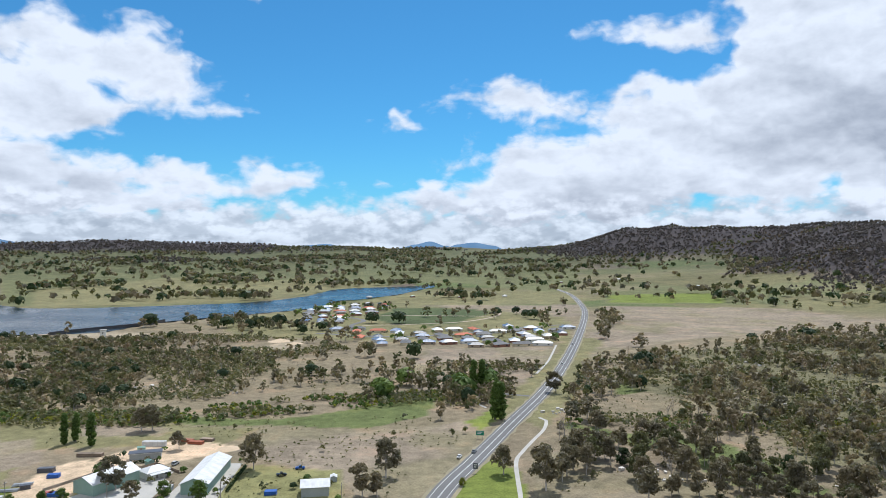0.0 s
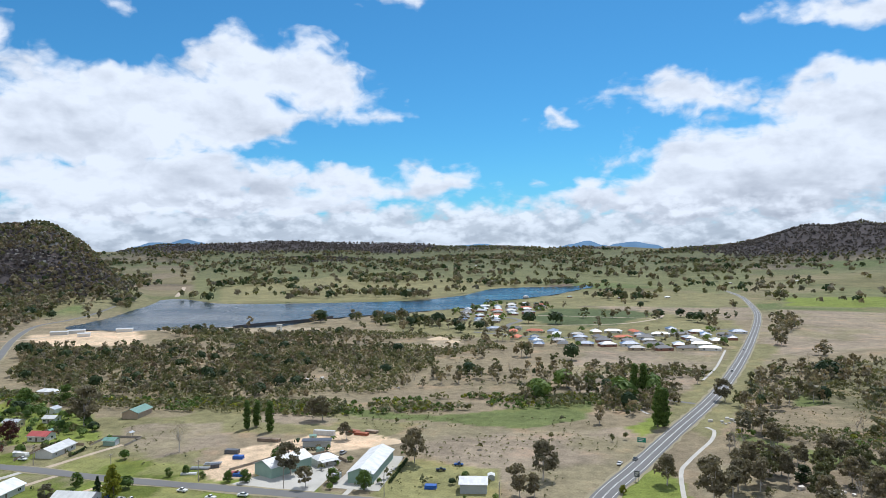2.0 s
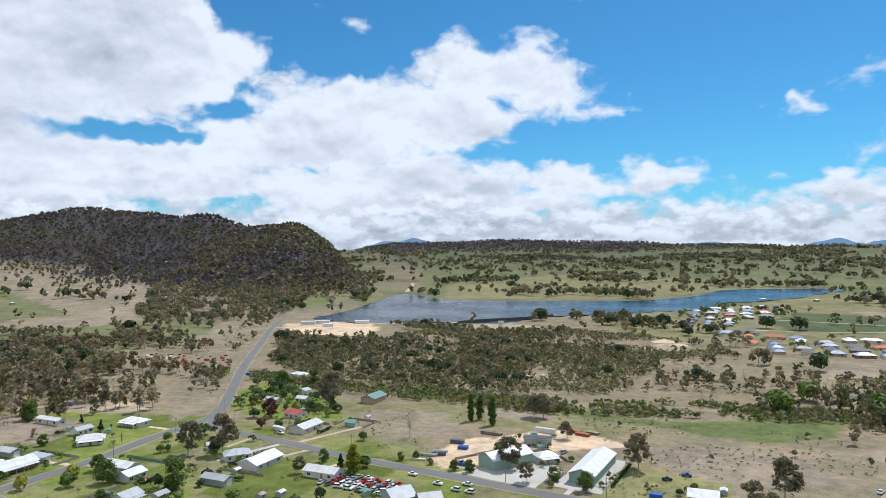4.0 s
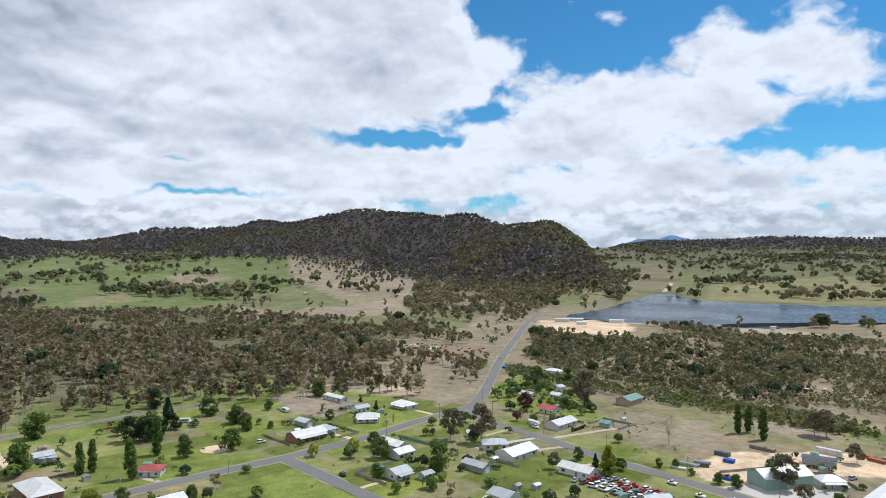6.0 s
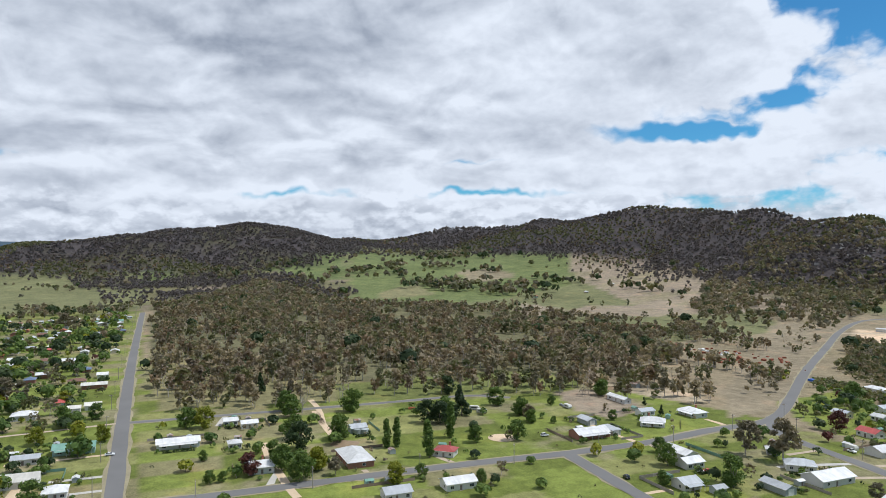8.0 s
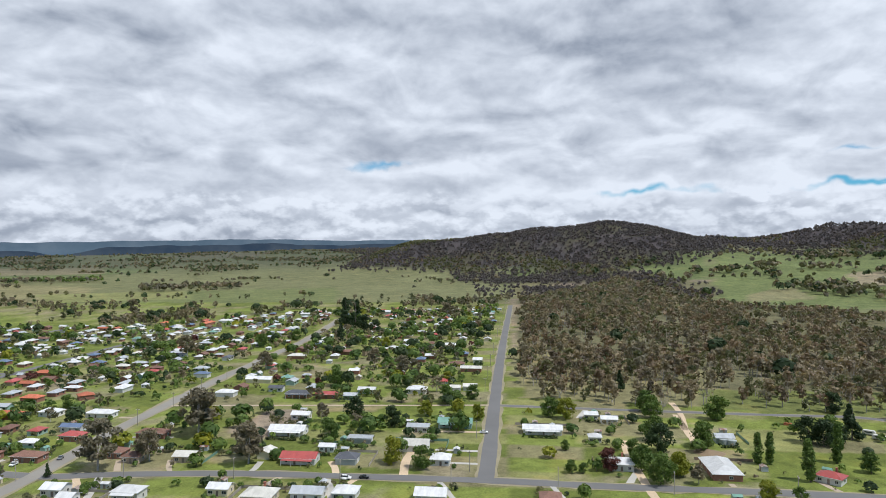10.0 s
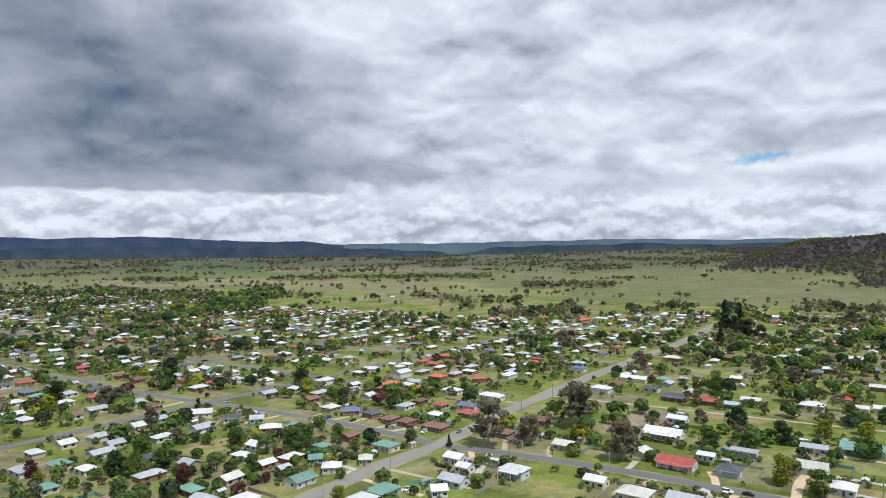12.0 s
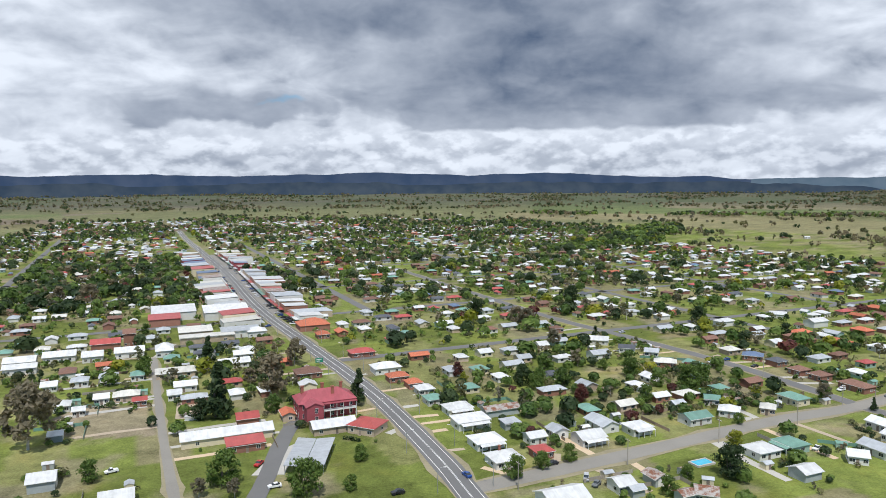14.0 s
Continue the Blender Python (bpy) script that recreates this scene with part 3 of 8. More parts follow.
ZONES.append(([(-1560, 520), (-1880, 610), (-1960, 760), (-1700, 700)], (0.235, 0.200, 0.130)))
ZONES.append(([(-1330, 260), (-1480, 300), (-1620, 420), (-1400, 400)], (0.190, 0.180, 0.095)))
ZONES.append(([(-382, 330), (-396, 413), (-313, 376), (-262, 331), (-285, 316), (-313, 306)], LAWN))
ZONES.append(([(130, 520), (175, 640), (330, 700), (420, 690), (330, 420), (230, 300), (170, 330), (190, 420)], (0.185, 0.170, 0.100)))
ZONES.append(([(-767, -1282), (-1164, -1580), (-1560, -1614), (-1448, -1126), (-1121, -961), (-807, -836), (-839, -995)], OLIVE))
ZONES.append(([(-785, -813), (-1313, -1022), (-1582, -596), (-1082, -409), (-866, -570)], (0.145, 0.165, 0.068)))
ZONES.append(([(-932, -2111), (-1760, -3986), (-2099, -3022), (-2669, -2436), (-2304, -1511), (-1598, -1554), (-1243, -1790)], (0.135, 0.165, 0.065)))
ZONES.append(([(-448, 62), (-458, 150), (-464, 236), (-500, 262), (-540, 205), (-520, 70)], (0.158, 0.178, 0.060)))
ZONES.append(([(-1221, -1455), (-712, -1762), (-843, -2086), (-1446, -1724)], (0.225, 0.200, 0.110)))
ZONES.append(([(-2049, -1601), (-1454, -2155), (-1789, -2653), (-2522, -1970)], (0.240, 0.205, 0.125)))
ZONES.append(([(-1187, -742), (-1040, -937), (-1226, -1104), (-1399, -874)], (0.205, 0.212, 0.085)))
ZONES.append(([(74, -331), (55, -345), (35, -339), (30, -296), (67, -305)], DRY))
ZONES.append(([(68, -329), (68, -345), (56, -350), (53, -328)], DUST))
ZONES.append(([(-354, -196), (-397, -196), (-403, -172), (-361, -164), (-328, -172)], DRY))
HIGHWAY = [(289, 1793), (284, 1565), (247, 1250), (213, 1058), (151, 790), (106, 615), (72, 499), (39, 405), (15, 335), (-2, 285), (-26, 180), (-52, 60), (-66, -60), (-72, -150), (-71, -207), (-70, -241), (-64, -311), (-56, -363), (-41, -447), (-17, -591), (12, -855), (78, -1329), (110, -1600)]
WEST_ROAD = [(-843, 1088), (-788, 962), (-765, 882), (-750, 809), (-671, 693), (-565, 564), (-468, 447), (-385, 354), (-350, 313), (-335, 284), (-330, 249), (-320, 210), (-316, 179), (-313, 150), (-312, 116), (-308, 60), (-302, 0), (-299, -45), (-292, -104), (-284, -159), (-272, -208), (-263, -235), (-262, -256), (-256, -322), (-240, -396), (-222, -470), (-200, -640), (-180, -800)]
CROSS_STREET = [(-74, -212), (-125, -220), (-170, -228), (-216, -236), (-262, -240), (-327, -254), (-385, -263), (-482, -277), (-583, -288), (-722, -304), (-913, -341)]
LONG_ROAD = [(-299, -48), (-347, -53), (-453, -65), (-709, -92), (-1182, -138)]
SIDE_STREET = [(-312, 153), (-284, 154), (-239, 156), (-150, 165), (-58, 175)]
WORKS_STREET = [(-345, 303), (-320, 283), (-297, 278), (-257, 276), (-212, 272), (-163, 271), (-115, 270), (-5, 268)]
BACK_ROAD = [(-440, -64), (-446, 44), (-450, 100), (-454, 150), (-440, 175)]
REAR_LANE = [(-395, -263), (-410, -199), (-427, -121), (-440, -66)]
MOTEL_LANE = [(14, -205), (19, -235), (28, -298), (38, -378), (44, -430)]
FOOTPATH = [(31, 283), (34, 330), (39, 348), (47, 369), (56, 392), (60, 412), (57, 419)]
FOOTPATH_FAR = [(118, 734), (109, 694), (94, 630), (81, 586), (75, 567)]
CREEK_PATH = [(20, 490), (21, 470), (23, 456), (27, 446)]
CREEK_DRIVE = [(18, 498), (34, 492), (60, 480)]
SUBURB_ROAD = [(163, 939), (106, 907), (10, 836), (-69, 816), (-154, 852)]
SUBURB_ROAD_NORTH = [(-126, 851), (-122, 948), (-118, 1017), (-202, 1121)]
HILL_TRACK = [(-925, 1400), (-985, 1500), (-1060, 1630), (-1140, 1760)]
QUARRY_TRACK = [(-658, 676), (-645, 718), (-625, 766), (-510, 821), (-432, 907)]
DRIVE_A = [(-403, 46), (-442, 48), (-472, 46)]
DRIVE_B = [(-289, 22), (-299, 20), (-321, 17), (-356, 13), (-375, 12)]
DRIVE_C = [(-298, -84), (-317, -88), (-339, -90)]
DRIVE_D = [(-378, 48), (-411, 46), (-439, 45)]
LAKE = [(-495, 850), (-423, 871), (-395, 994), (-344, 1059), (-280, 1144), (-222, 1232), (-207, 1396), (-167, 1442), (-107, 1585), (-56, 1787), (-22, 1953), (-25, 2156), (-63, 1987), (-131, 1930), (-270, 1826), (-302, 1537), (-369, 1372), (-477, 1306), (-606, 1247), (-722, 1239), (-800, 1290), (-870, 1340), (-925, 1330), (-850, 1160), (-759, 994), (-717, 864), (-705, 800), (-600, 790), (-529, 836)]

# ---- helpers for meshes ----
def mesh_object(name, verts, faces, mat, parent=None, label="", smooth_shade=False):
    me = bpy.data.meshes.new(name)
    me.from_pydata([tuple(v) for v in verts], [], [tuple(f) for f in faces])
    me.materials.append(mat)
    if smooth_shade:
        me.shade_smooth()
    me.update()
    ob = new(name, me)
    if parent:
        ob.parent = parent
    return tagged(ob, label)


def array_mesh(name, verts, corners, size, mat, tone=None):
    """A mesh from arrays: all faces have the same number of corners."""
    me = bpy.data.meshes.new(name)
    count = len(corners) // size
    me.vertices.add(len(verts))
    me.vertices.foreach_set("co", np.ascontiguousarray(verts, np.float32).ravel())
    me.loops.add(len(corners))
    me.loops.foreach_set("vertex_index", np.ascontiguousarray(corners, np.int32))
    me.polygons.add(count)
    me.polygons.foreach_set("loop_start", np.arange(0, count * size, size, dtype=np.int32))
    me.polygons.foreach_set("loop_total", np.full(count, size, np.int32))
    me.update(calc_edges=True)
    me.validate()
    me.materials.append(mat)
    if tone is not None:
        me.attributes.new("tone", "FLOAT", "POINT").data.foreach_set("value", np.ascontiguousarray(tone, np.float32))
    return me


def resample(line, step):
    """A smooth line through the points, at even steps."""
    pts = [np.array(p, float) for p in line]
    pts = [2 * pts[0] - pts[1]] + pts + [2 * pts[-1] - pts[-2]]
    out = []
    for a, b, c, d in zip(pts, pts[1:], pts[2:], pts[3:]):
        k = max(1, int(np.linalg.norm(c - b) / step))
        for i in range(k):
            t = i / k
            out.append(0.5 * (2 * b + (c - a) * t + (2 * a - 5 * b + 4 * c - d) * t * t + (3 * b - a - 3 * c + d) * t ** 3))
    return np.array(out + [pts[-2]])


def strip(name, line, half, mat, lift, step=7.0, offset=0.0, ragged=0.0, parent=None, dash=0.0):
    q = resample(line, step)
    way = np.gradient(q, axis=0)
    way /= np.linalg.norm(way, axis=1)[:, None] + 1e-9
    side = np.stack([-way[:, 1], way[:, 0]], 1)
    wide = half + (value_noise(q[:, 0], q[:, 1], 9.0, 3) - 0.5) * ragged
    left, right = q + side * (offset + wide)[:, None], q + side * (offset - wide)[:, None]
    z = height(q[:, 0], q[:, 1]) + lift
    verts = [(*p, h) for p, h in zip(left, z)] + [(*p, h) for p, h in zip(right, z)]
    k = len(q)
    faces = [(i, i + k, i + k + 1, i + 1) for i in range(k - 1) if not dash or (i // 2) % 2 == 0]
    return mesh_object(name, verts, faces, mat, parent)


# ---- ground ----
def paint_cover(x, y, z):
    r, az = np.hypot(x, y), np.degrees(np.arctan2(-x, y))
    wx = x + (fbm(x, y, 60, 1) - 0.5) * np.minimum(9 + r * 0.012, 60)
    wy = y + (fbm(x, y, 60, 4) - 0.5) * np.minimum(9 + r * 0.012, 60)
    col = np.empty((len(x), 3))
    mixed = fbm(x, y, 70, 6)[:, None]
    col[:] = np.array(SCRUB) * (1 - mixed * 0.5) + np.array(OLIVE) * mixed * 0.5
    # patchwork of paddocks far out
    cx, cy = np.floor((x * 0.98 + y * 0.2) / 330).astype(int), np.floor((y * 0.98 - x * 0.2) / 260).astype(int)
    luck = TABLES[3][cx % 64, cy % 64][:, None]
    farm = np.where(luck < 0.28, np.array(DRY) * 0.72, np.where(luck < 0.50, np.array(PASTURE), np.where(luck < 0.8, np.array(OLIVE) * 0.85, np.array((0.135, 0.165, 0.065)))))
    farm = farm * (0.62 + 0.7 * fbm(x, y, 260, 2)[:, None])
    bare = smooth(0.50, 0.60, fbm(x, y, 520, 1))[:, None] * (np.abs(az) < 40)[:, None] * 0.55
    farm = farm * (1 - bare) + np.array((0.235, 0.19, 0.125)) * bare
    far = smooth(1150, 1350, r)[:, None]
    col = col * (1 - far) + farm * far
    for poly, c in ZONES:
        hit = inside(wx, wy, poly)
        flecks = 0.85 + 0.3 * fbm(x[hit], y[hit], 35, 5)[:, None]
        if c is DRY:                                       # green returns in patches through the dry grass
            wet = 0.5 * smooth(0.48, 0.68, fbm(x[hit], y[hit], 48, 3))[:, None]
            flecks = flecks * (1 - wet) + flecks * wet * np.array(OLIVE) / np.array(DRY)
        col[hit] = np.array(c) * flecks
    # distant woodland and cloud shade both put into the far plain's colour
    shade_dim = np.where(np.abs(az) > 96, smooth(2200, 3300, r) * 0.75, smooth(1900, 3600, r) * 0.45)[:, None]
    col = col * (1 - shade_dim) + np.array((0.072, 0.082, 0.055)) * shade_dim
    lot = TABLES[5][np.floor((x * 0.991 + y * 0.13) / 21).astype(int) % 64, np.floor((y * 0.991 - x * 0.13) / 38).astype(int) % 64][:, None]
    yard = inside(wx, wy, TOWN_GRASS)[:, None] & (np.abs(col - np.array(LAWN)).sum(1) < 0.12)[:, None]
    worn = fbm(x, y, 26, 3)[:, None]
    garden = np.where(lot < 0.14, np.array(OLIVE), np.where(lot < 0.45, np.array(LAWN) * 0.75, np.where(lot < 0.8, np.array(LAWN), np.array((0.215, 0.220, 0.082)))))
    garden = garden * (1 - 0.6 * smooth(0.60, 0.74, worn)) + np.array(DUST) * 0.8 * 0.6 * smooth(0.60, 0.74, worn)
    col = np.where(yard, garden * (0.8 + 0.4 * fbm(x, y, 12, 2)[:, None]), col)
    wood = smooth(22, 40, z - base_height(x, y) + (fbm(x, y, 300, 3) - 0.5) * 30)[:, None] * (r > 1300)[:, None]
    col = col * (1 - wood) + np.array(WOOD) * wood
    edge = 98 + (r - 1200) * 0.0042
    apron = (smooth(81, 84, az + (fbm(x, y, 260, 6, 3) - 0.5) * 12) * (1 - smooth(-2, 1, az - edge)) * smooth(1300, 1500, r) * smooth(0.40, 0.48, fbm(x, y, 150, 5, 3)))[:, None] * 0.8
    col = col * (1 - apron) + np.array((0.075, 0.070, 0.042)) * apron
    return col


def build_ground():
    ring = np.concatenate([np.geomspace(15, 200, 40)[:-1], np.geomspace(200, 900, 170)[:-1], np.geomspace(900, 4955, 76)])
    az = np.radians(np.concatenate([np.arange(-36, 200, 0.5), np.arange(200, 324, 2.0)]))
    rr, aa = np.meshgrid(ring, az, indexing="ij")
    x, y = (-np.sin(aa) * rr).ravel(), (np.cos(aa) * rr).ravel()
    z = height(x, y)
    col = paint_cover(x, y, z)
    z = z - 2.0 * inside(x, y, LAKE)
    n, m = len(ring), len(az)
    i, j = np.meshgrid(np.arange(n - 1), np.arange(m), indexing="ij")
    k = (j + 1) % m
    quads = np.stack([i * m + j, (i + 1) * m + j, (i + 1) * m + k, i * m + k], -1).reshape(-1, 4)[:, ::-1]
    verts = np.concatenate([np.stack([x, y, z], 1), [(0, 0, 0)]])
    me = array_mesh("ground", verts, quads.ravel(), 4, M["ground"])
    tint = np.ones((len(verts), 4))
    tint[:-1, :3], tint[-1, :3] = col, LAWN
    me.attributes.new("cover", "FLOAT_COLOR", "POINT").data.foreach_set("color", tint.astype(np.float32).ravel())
    me.shade_smooth()
    tagged(new("ground", me), "grassy plain with dry paddocks rising to wooded hills", "ground", kind="structure")
    hub = mesh_object("ground_centre", [(0, 0, 0.0)] + [(-math.sin(a) * 15.2, math.cos(a) * 15.2, 0.0) for a in az[::6]], [(0, i + 1, (i + 1) % len(az[::6]) + 1) for i in range(len(az[::6]))], M["soil"])
    tagged(hub, "patch of bare soil within the grass", "ground", kind="structure")


build_ground()

shore = resample(LAKE + LAKE[:1], 12.0)[:-1]
shore = shore + np.stack([fbm(shore[:, 0], shore[:, 1], 40, 2) - 0.5, fbm(shore[:, 0], shore[:, 1], 40, 5) - 0.5], 1) * 12
lake = mesh_object("water", [(*p, 0.12) for p in shore], [tuple(range(len(shore)))], M["water"])
tagged(lake, "wide calm blue-grey reservoir lake", "water", kind="structure")


def road(name, line, half, label, mat="asphalt", verge=2.2, marked=False, lift=0.14, kind="road"):
    if verge:
        ob = strip("verge", line, half + verge, M["verge"], lift - 0.07, ragged=3.0)
        tagged(ob, "worn gravel verge beside the road", "road verge", kind="structure")
    ob = strip(name, line, half, M[mat], lift, ragged=0.5)
    tagged(ob, label, kind, kind="structure")
    if marked:
        for off, wide in ((-3.5, 0.11), (3.5, 0.11), (-0.18, 0.08), (0.18, 0.08)):
            strip("lane_line", line, wide, M["paint"], lift + 0.02, offset=off, parent=ob)
    return ob


road("road_highway", HIGHWAY, 4.9, "grey two-lane highway with white edge lines", marked=True, verge=1.4, lift=0.2)
road("road_west", WEST_ROAD, 3.6, "grey sealed country road winding to the lake", verge=1.2)
road("road_cross_street", CROSS_STREET, 4.0, "pale grey sealed town street", mat="asphalt_pale", verge=1.8, lift=0.17)
road("road_long", LONG_ROAD, 3.6, "long straight grey sealed road beside the wood", verge=1.2, lift=0.17)
road("road_side_street", SIDE_STREET, 3.6, "grey sealed side street between grass verges", verge=0.8, lift=0.18)
road("road_works", WORKS_STREET, 3.4, "grey sealed street past the industrial yards", verge=1.0, lift=0.16)
road("road_back", BACK_ROAD, 2.6, "narrow grey back road along the wood", verge=1.0)
road("road_rear_lane", REAR_LANE, 1.7, "faint narrow lane across the grass", mat="gravel", verge=0)
road("road_motel_lane", MOTEL_LANE, 1.7, "narrow grey lane between grass paddocks", mat="asphalt_pale", verge=0.8)
road("road_suburb", SUBURB_ROAD, 3.4, "grey street of the new housing estate", verge=0)
road("road_suburb_north", SUBURB_ROAD_NORTH, 3.4, "grey street branching in the new estate", verge=0, lift=0.16)
road("road_hill_track", HILL_TRACK, 5.0, "pale gravel track climbing past the lake", mat="gravel", verge=0, lift=0.5)
road("road_quarry_track", QUARRY_TRACK, 3.5, "pale gravel track through the quarry", mat="gravel", verge=0, lift=0.12)
for name, line, half, mat in (("path", FOOTPATH, 1.0, "concrete"), ("path", FOOTPATH_FAR, 1.0, "concrete"), ("path", CREEK_PATH, 1.0, "concrete"), ("path", CREEK_DRIVE, 2.0, "asphalt")):
    tagged(strip(name, line, half, M[mat], 0.1, step=4.0), "winding pale concrete footpath through the grass", "path", kind="structure")
for line in ([(-108, 938), (-40, 952), (30, 985), (78, 1060), (92, 1130)], [(-95, 1085), (-10, 1075), (70, 1062)]):
    tagged(strip("track", line, 2.6, M["gravel"], 0.1, step=8.0, ragged=1.0), "sandy track round a green field", "track", kind="structure")
for line in (DRIVE_A, DRIVE_B, DRIVE_C, DRIVE_D):
    tagged(strip("driveway", line, 1.9, M["sand"], 0.1, step=4.0, ragged=0.6), "sandy unsealed driveway across the lawn", "driveway", kind="structure")


def distant_range(az0, az1, tops, mat, label, away=4880, uneven=14.0):
    """Mountains on the skyline, their haze painted blue, far past the land; tops: heights at even steps."""
    verts, faces, k = [], [], max(24, int((az1 - az0) * 8))
    for i in range(k + 1):
        u = i / k
        a = radians(az0 + (az1 - az0) * u)
        f = u * (len(tops) - 1)
        j = min(int(f), len(tops) - 2)
        w = f - j
        w = w * w * (3 - 2 * w)
        h = tops[j] * (1 - w) + tops[j + 1] * w + uneven * (float(fbm(np.float64(i * 30.0 + az0 * 50), np.float64(az1), 420, 2, 5)) - 0.5)
        for d, z in ((away, h), (away - 100, -10.0), (away + 40, -10.0)):
            verts.append((-math.sin(a) * d, math.cos(a) * d, z))
    for i in range(k):
        b = 3 * i
        faces += [(b, b + 1, b + 4, b + 3), (b, b + 3, b + 5, b + 2)]
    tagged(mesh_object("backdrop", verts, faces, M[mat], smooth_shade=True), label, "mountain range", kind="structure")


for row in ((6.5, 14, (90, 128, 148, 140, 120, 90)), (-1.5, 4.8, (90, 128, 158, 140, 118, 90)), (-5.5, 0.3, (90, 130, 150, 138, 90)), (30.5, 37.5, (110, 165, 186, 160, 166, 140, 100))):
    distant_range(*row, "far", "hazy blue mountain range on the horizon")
distant_range(100, 144, (60, 140, 136, 142, 138, 130, 122, 116, 112, 40), "far_pale", "low ranges on the horizon with painted blue haze")
distant_range(96, 132, (30, 118, 118, 104, 112, 100, 92, 30), "far_mid", "dark wooded rises below the far ranges with painted haze", 4700, 22.0)
distant_range(136, 206, (40, 110, 132, 128, 146, 162, 158, 150, 158, 172, 160, 155, 150, 156, 162, 156, 152, 154, 160, 158), "far_dark", "dark wooded range on the horizon with painted blue haze", uneven=20.0)
distant_range(128, 206, (10, 70, 84, 98, 90, 104, 92, 84, 100, 108, 94, 88, 102, 96, 90, 98), "far_mid", "dark wooded foothills below the range with painted haze", 4620, 34.0)

# ---- buildings ----
TAKEN = []                                                # footprints: x, y, half length, half width, turn
ROOF_WORDS = {"white_roof": "white metal", "grey_roof": "grey metal", "pale_roof": "cream metal", "dark_roof": "charcoal metal", "green_roof": "green metal", "red_roof": "red metal", "rust_roof": "rusty corrugated", "blue_roof": "blue metal", "orange_tile": "orange tiled", "brown_tile": "brown tiled", "grey_tile": "dark grey tiled"}
WALL_WORDS = {"white_wall": "white weatherboard", "cream_wall": "cream", "green_wall": "pale green", "brick_wall": "red-brown brick", "tan_wall": "tan brick", "red_wall": "dark red", "steel_wall": "grey steel"}


def box(x0, x1, y0, y1, z0, z1):
    v = [(x, y, z) for z in (z0, z1) for x, y in ((x0, y0), (x1, y0), (x1, y1), (x0, y1))]
    return v, [(3, 2, 1, 0), (4, 5, 6, 7), (0, 1, 5, 4), (1, 2, 6, 5), (2, 3, 7, 6), (3, 0, 4, 7)]


def join(*pieces):
    verts, faces = [], []
    for v, f in pieces:
        k = len(verts)
        verts += v
        faces += [tuple(i + k for i in face) for face in f]
    return verts, faces


def part(name, piece, mat, parent, label=""):
    return mesh_object(name, *piece, mat, parent, label)


def roof_piece(l, w, h, style, over=0.55, thick=0.16, pitch=0.40):
    a, b = l / 2 + over, w / 2 + over
    rise = b * pitch
    if style == "flat":
        top = [(-a, -b, h + 0.25), (a, -b, h + 0.25), (a, b, h + 0.25 + w * 0.06), (-a, b, h + 0.25 + w * 0.06)]
        tops = [(0, 1, 2, 3)]
    else:
        e = a if style == "gable" else max(a - b * 0.95, 0.3)
        top = [(-a, -b, h), (a, -b, h), (a, b, h), (-a, b, h), (-e, 0, h + rise), (e, 0, h + rise)]
        tops = [(0, 1, 5, 4), (2, 3, 4, 5), (1, 2, 5), (3, 0, 4)]
    k = len(top)
    low = [(x, y, z - thick) for x, y, z in top]
    faces = tops + [tuple(i + k for i in reversed(f)) for f in tops]
    if style == "gable":
        faces = [f for f in faces if len(f) != 3]
        edge = [(0, 1), (1, 5), (5, 2), (2, 3), (3, 4), (4, 0)]
    else:
        edge = [(0, 1), (1, 2), (2, 3), (3, 0)]
    faces += [(p + k, q + k, q, p) for p, q in edge]
    return top + low, faces


def wall_piece(l, w, h, style, pitch=0.40, over=0.55):
    a, b = l / 2, w / 2
    v, f = box(-a, a, -b, b, -0.3, h)
    if style == "gable":
        top = h + (b + over) * pitch - over * pitch * 0.0 - 0.2
        v = v + [(-a, 0, top), (a, 0, top)]
        f = [q for q in f if q != (4, 5, 6, 7)] + [(4, 7, 8), (5, 9, 6), (4, 8, 9, 5), (7, 6, 9, 8)]
    return v, f


def window_at(x, y, z, wide, tall, facing, parent):
    """A framed window on the wall that faces -y (0), +x (1), +y (2) or -x (3)."""
    t = 0.09
    rim = join(box(-wide / 2 - t, wide / 2 + t, -0.06, 0.0, -t, 0.0), box(-wide / 2 - t, wide / 2 + t, -0.06, 0.0, tall, tall + t), box(-wide / 2 - t, -wide / 2, -0.06, 0.0, 0.0, tall), box(wide / 2, wide / 2 + t, -0.06, 0.0, 0.0, tall), box(-0.03, 0.03, -0.05, 0.0, 0.0, tall))
    m = pose(x, y, z, 0, 0, 90 * facing)
    ob = part("window", rim, M["trim"], parent)
    ob.matrix_local = m
    part("pane", box(-wide / 2, wide / 2, -0.03, 0.0, 0.0, tall), M["glass"], ob)
    return ob


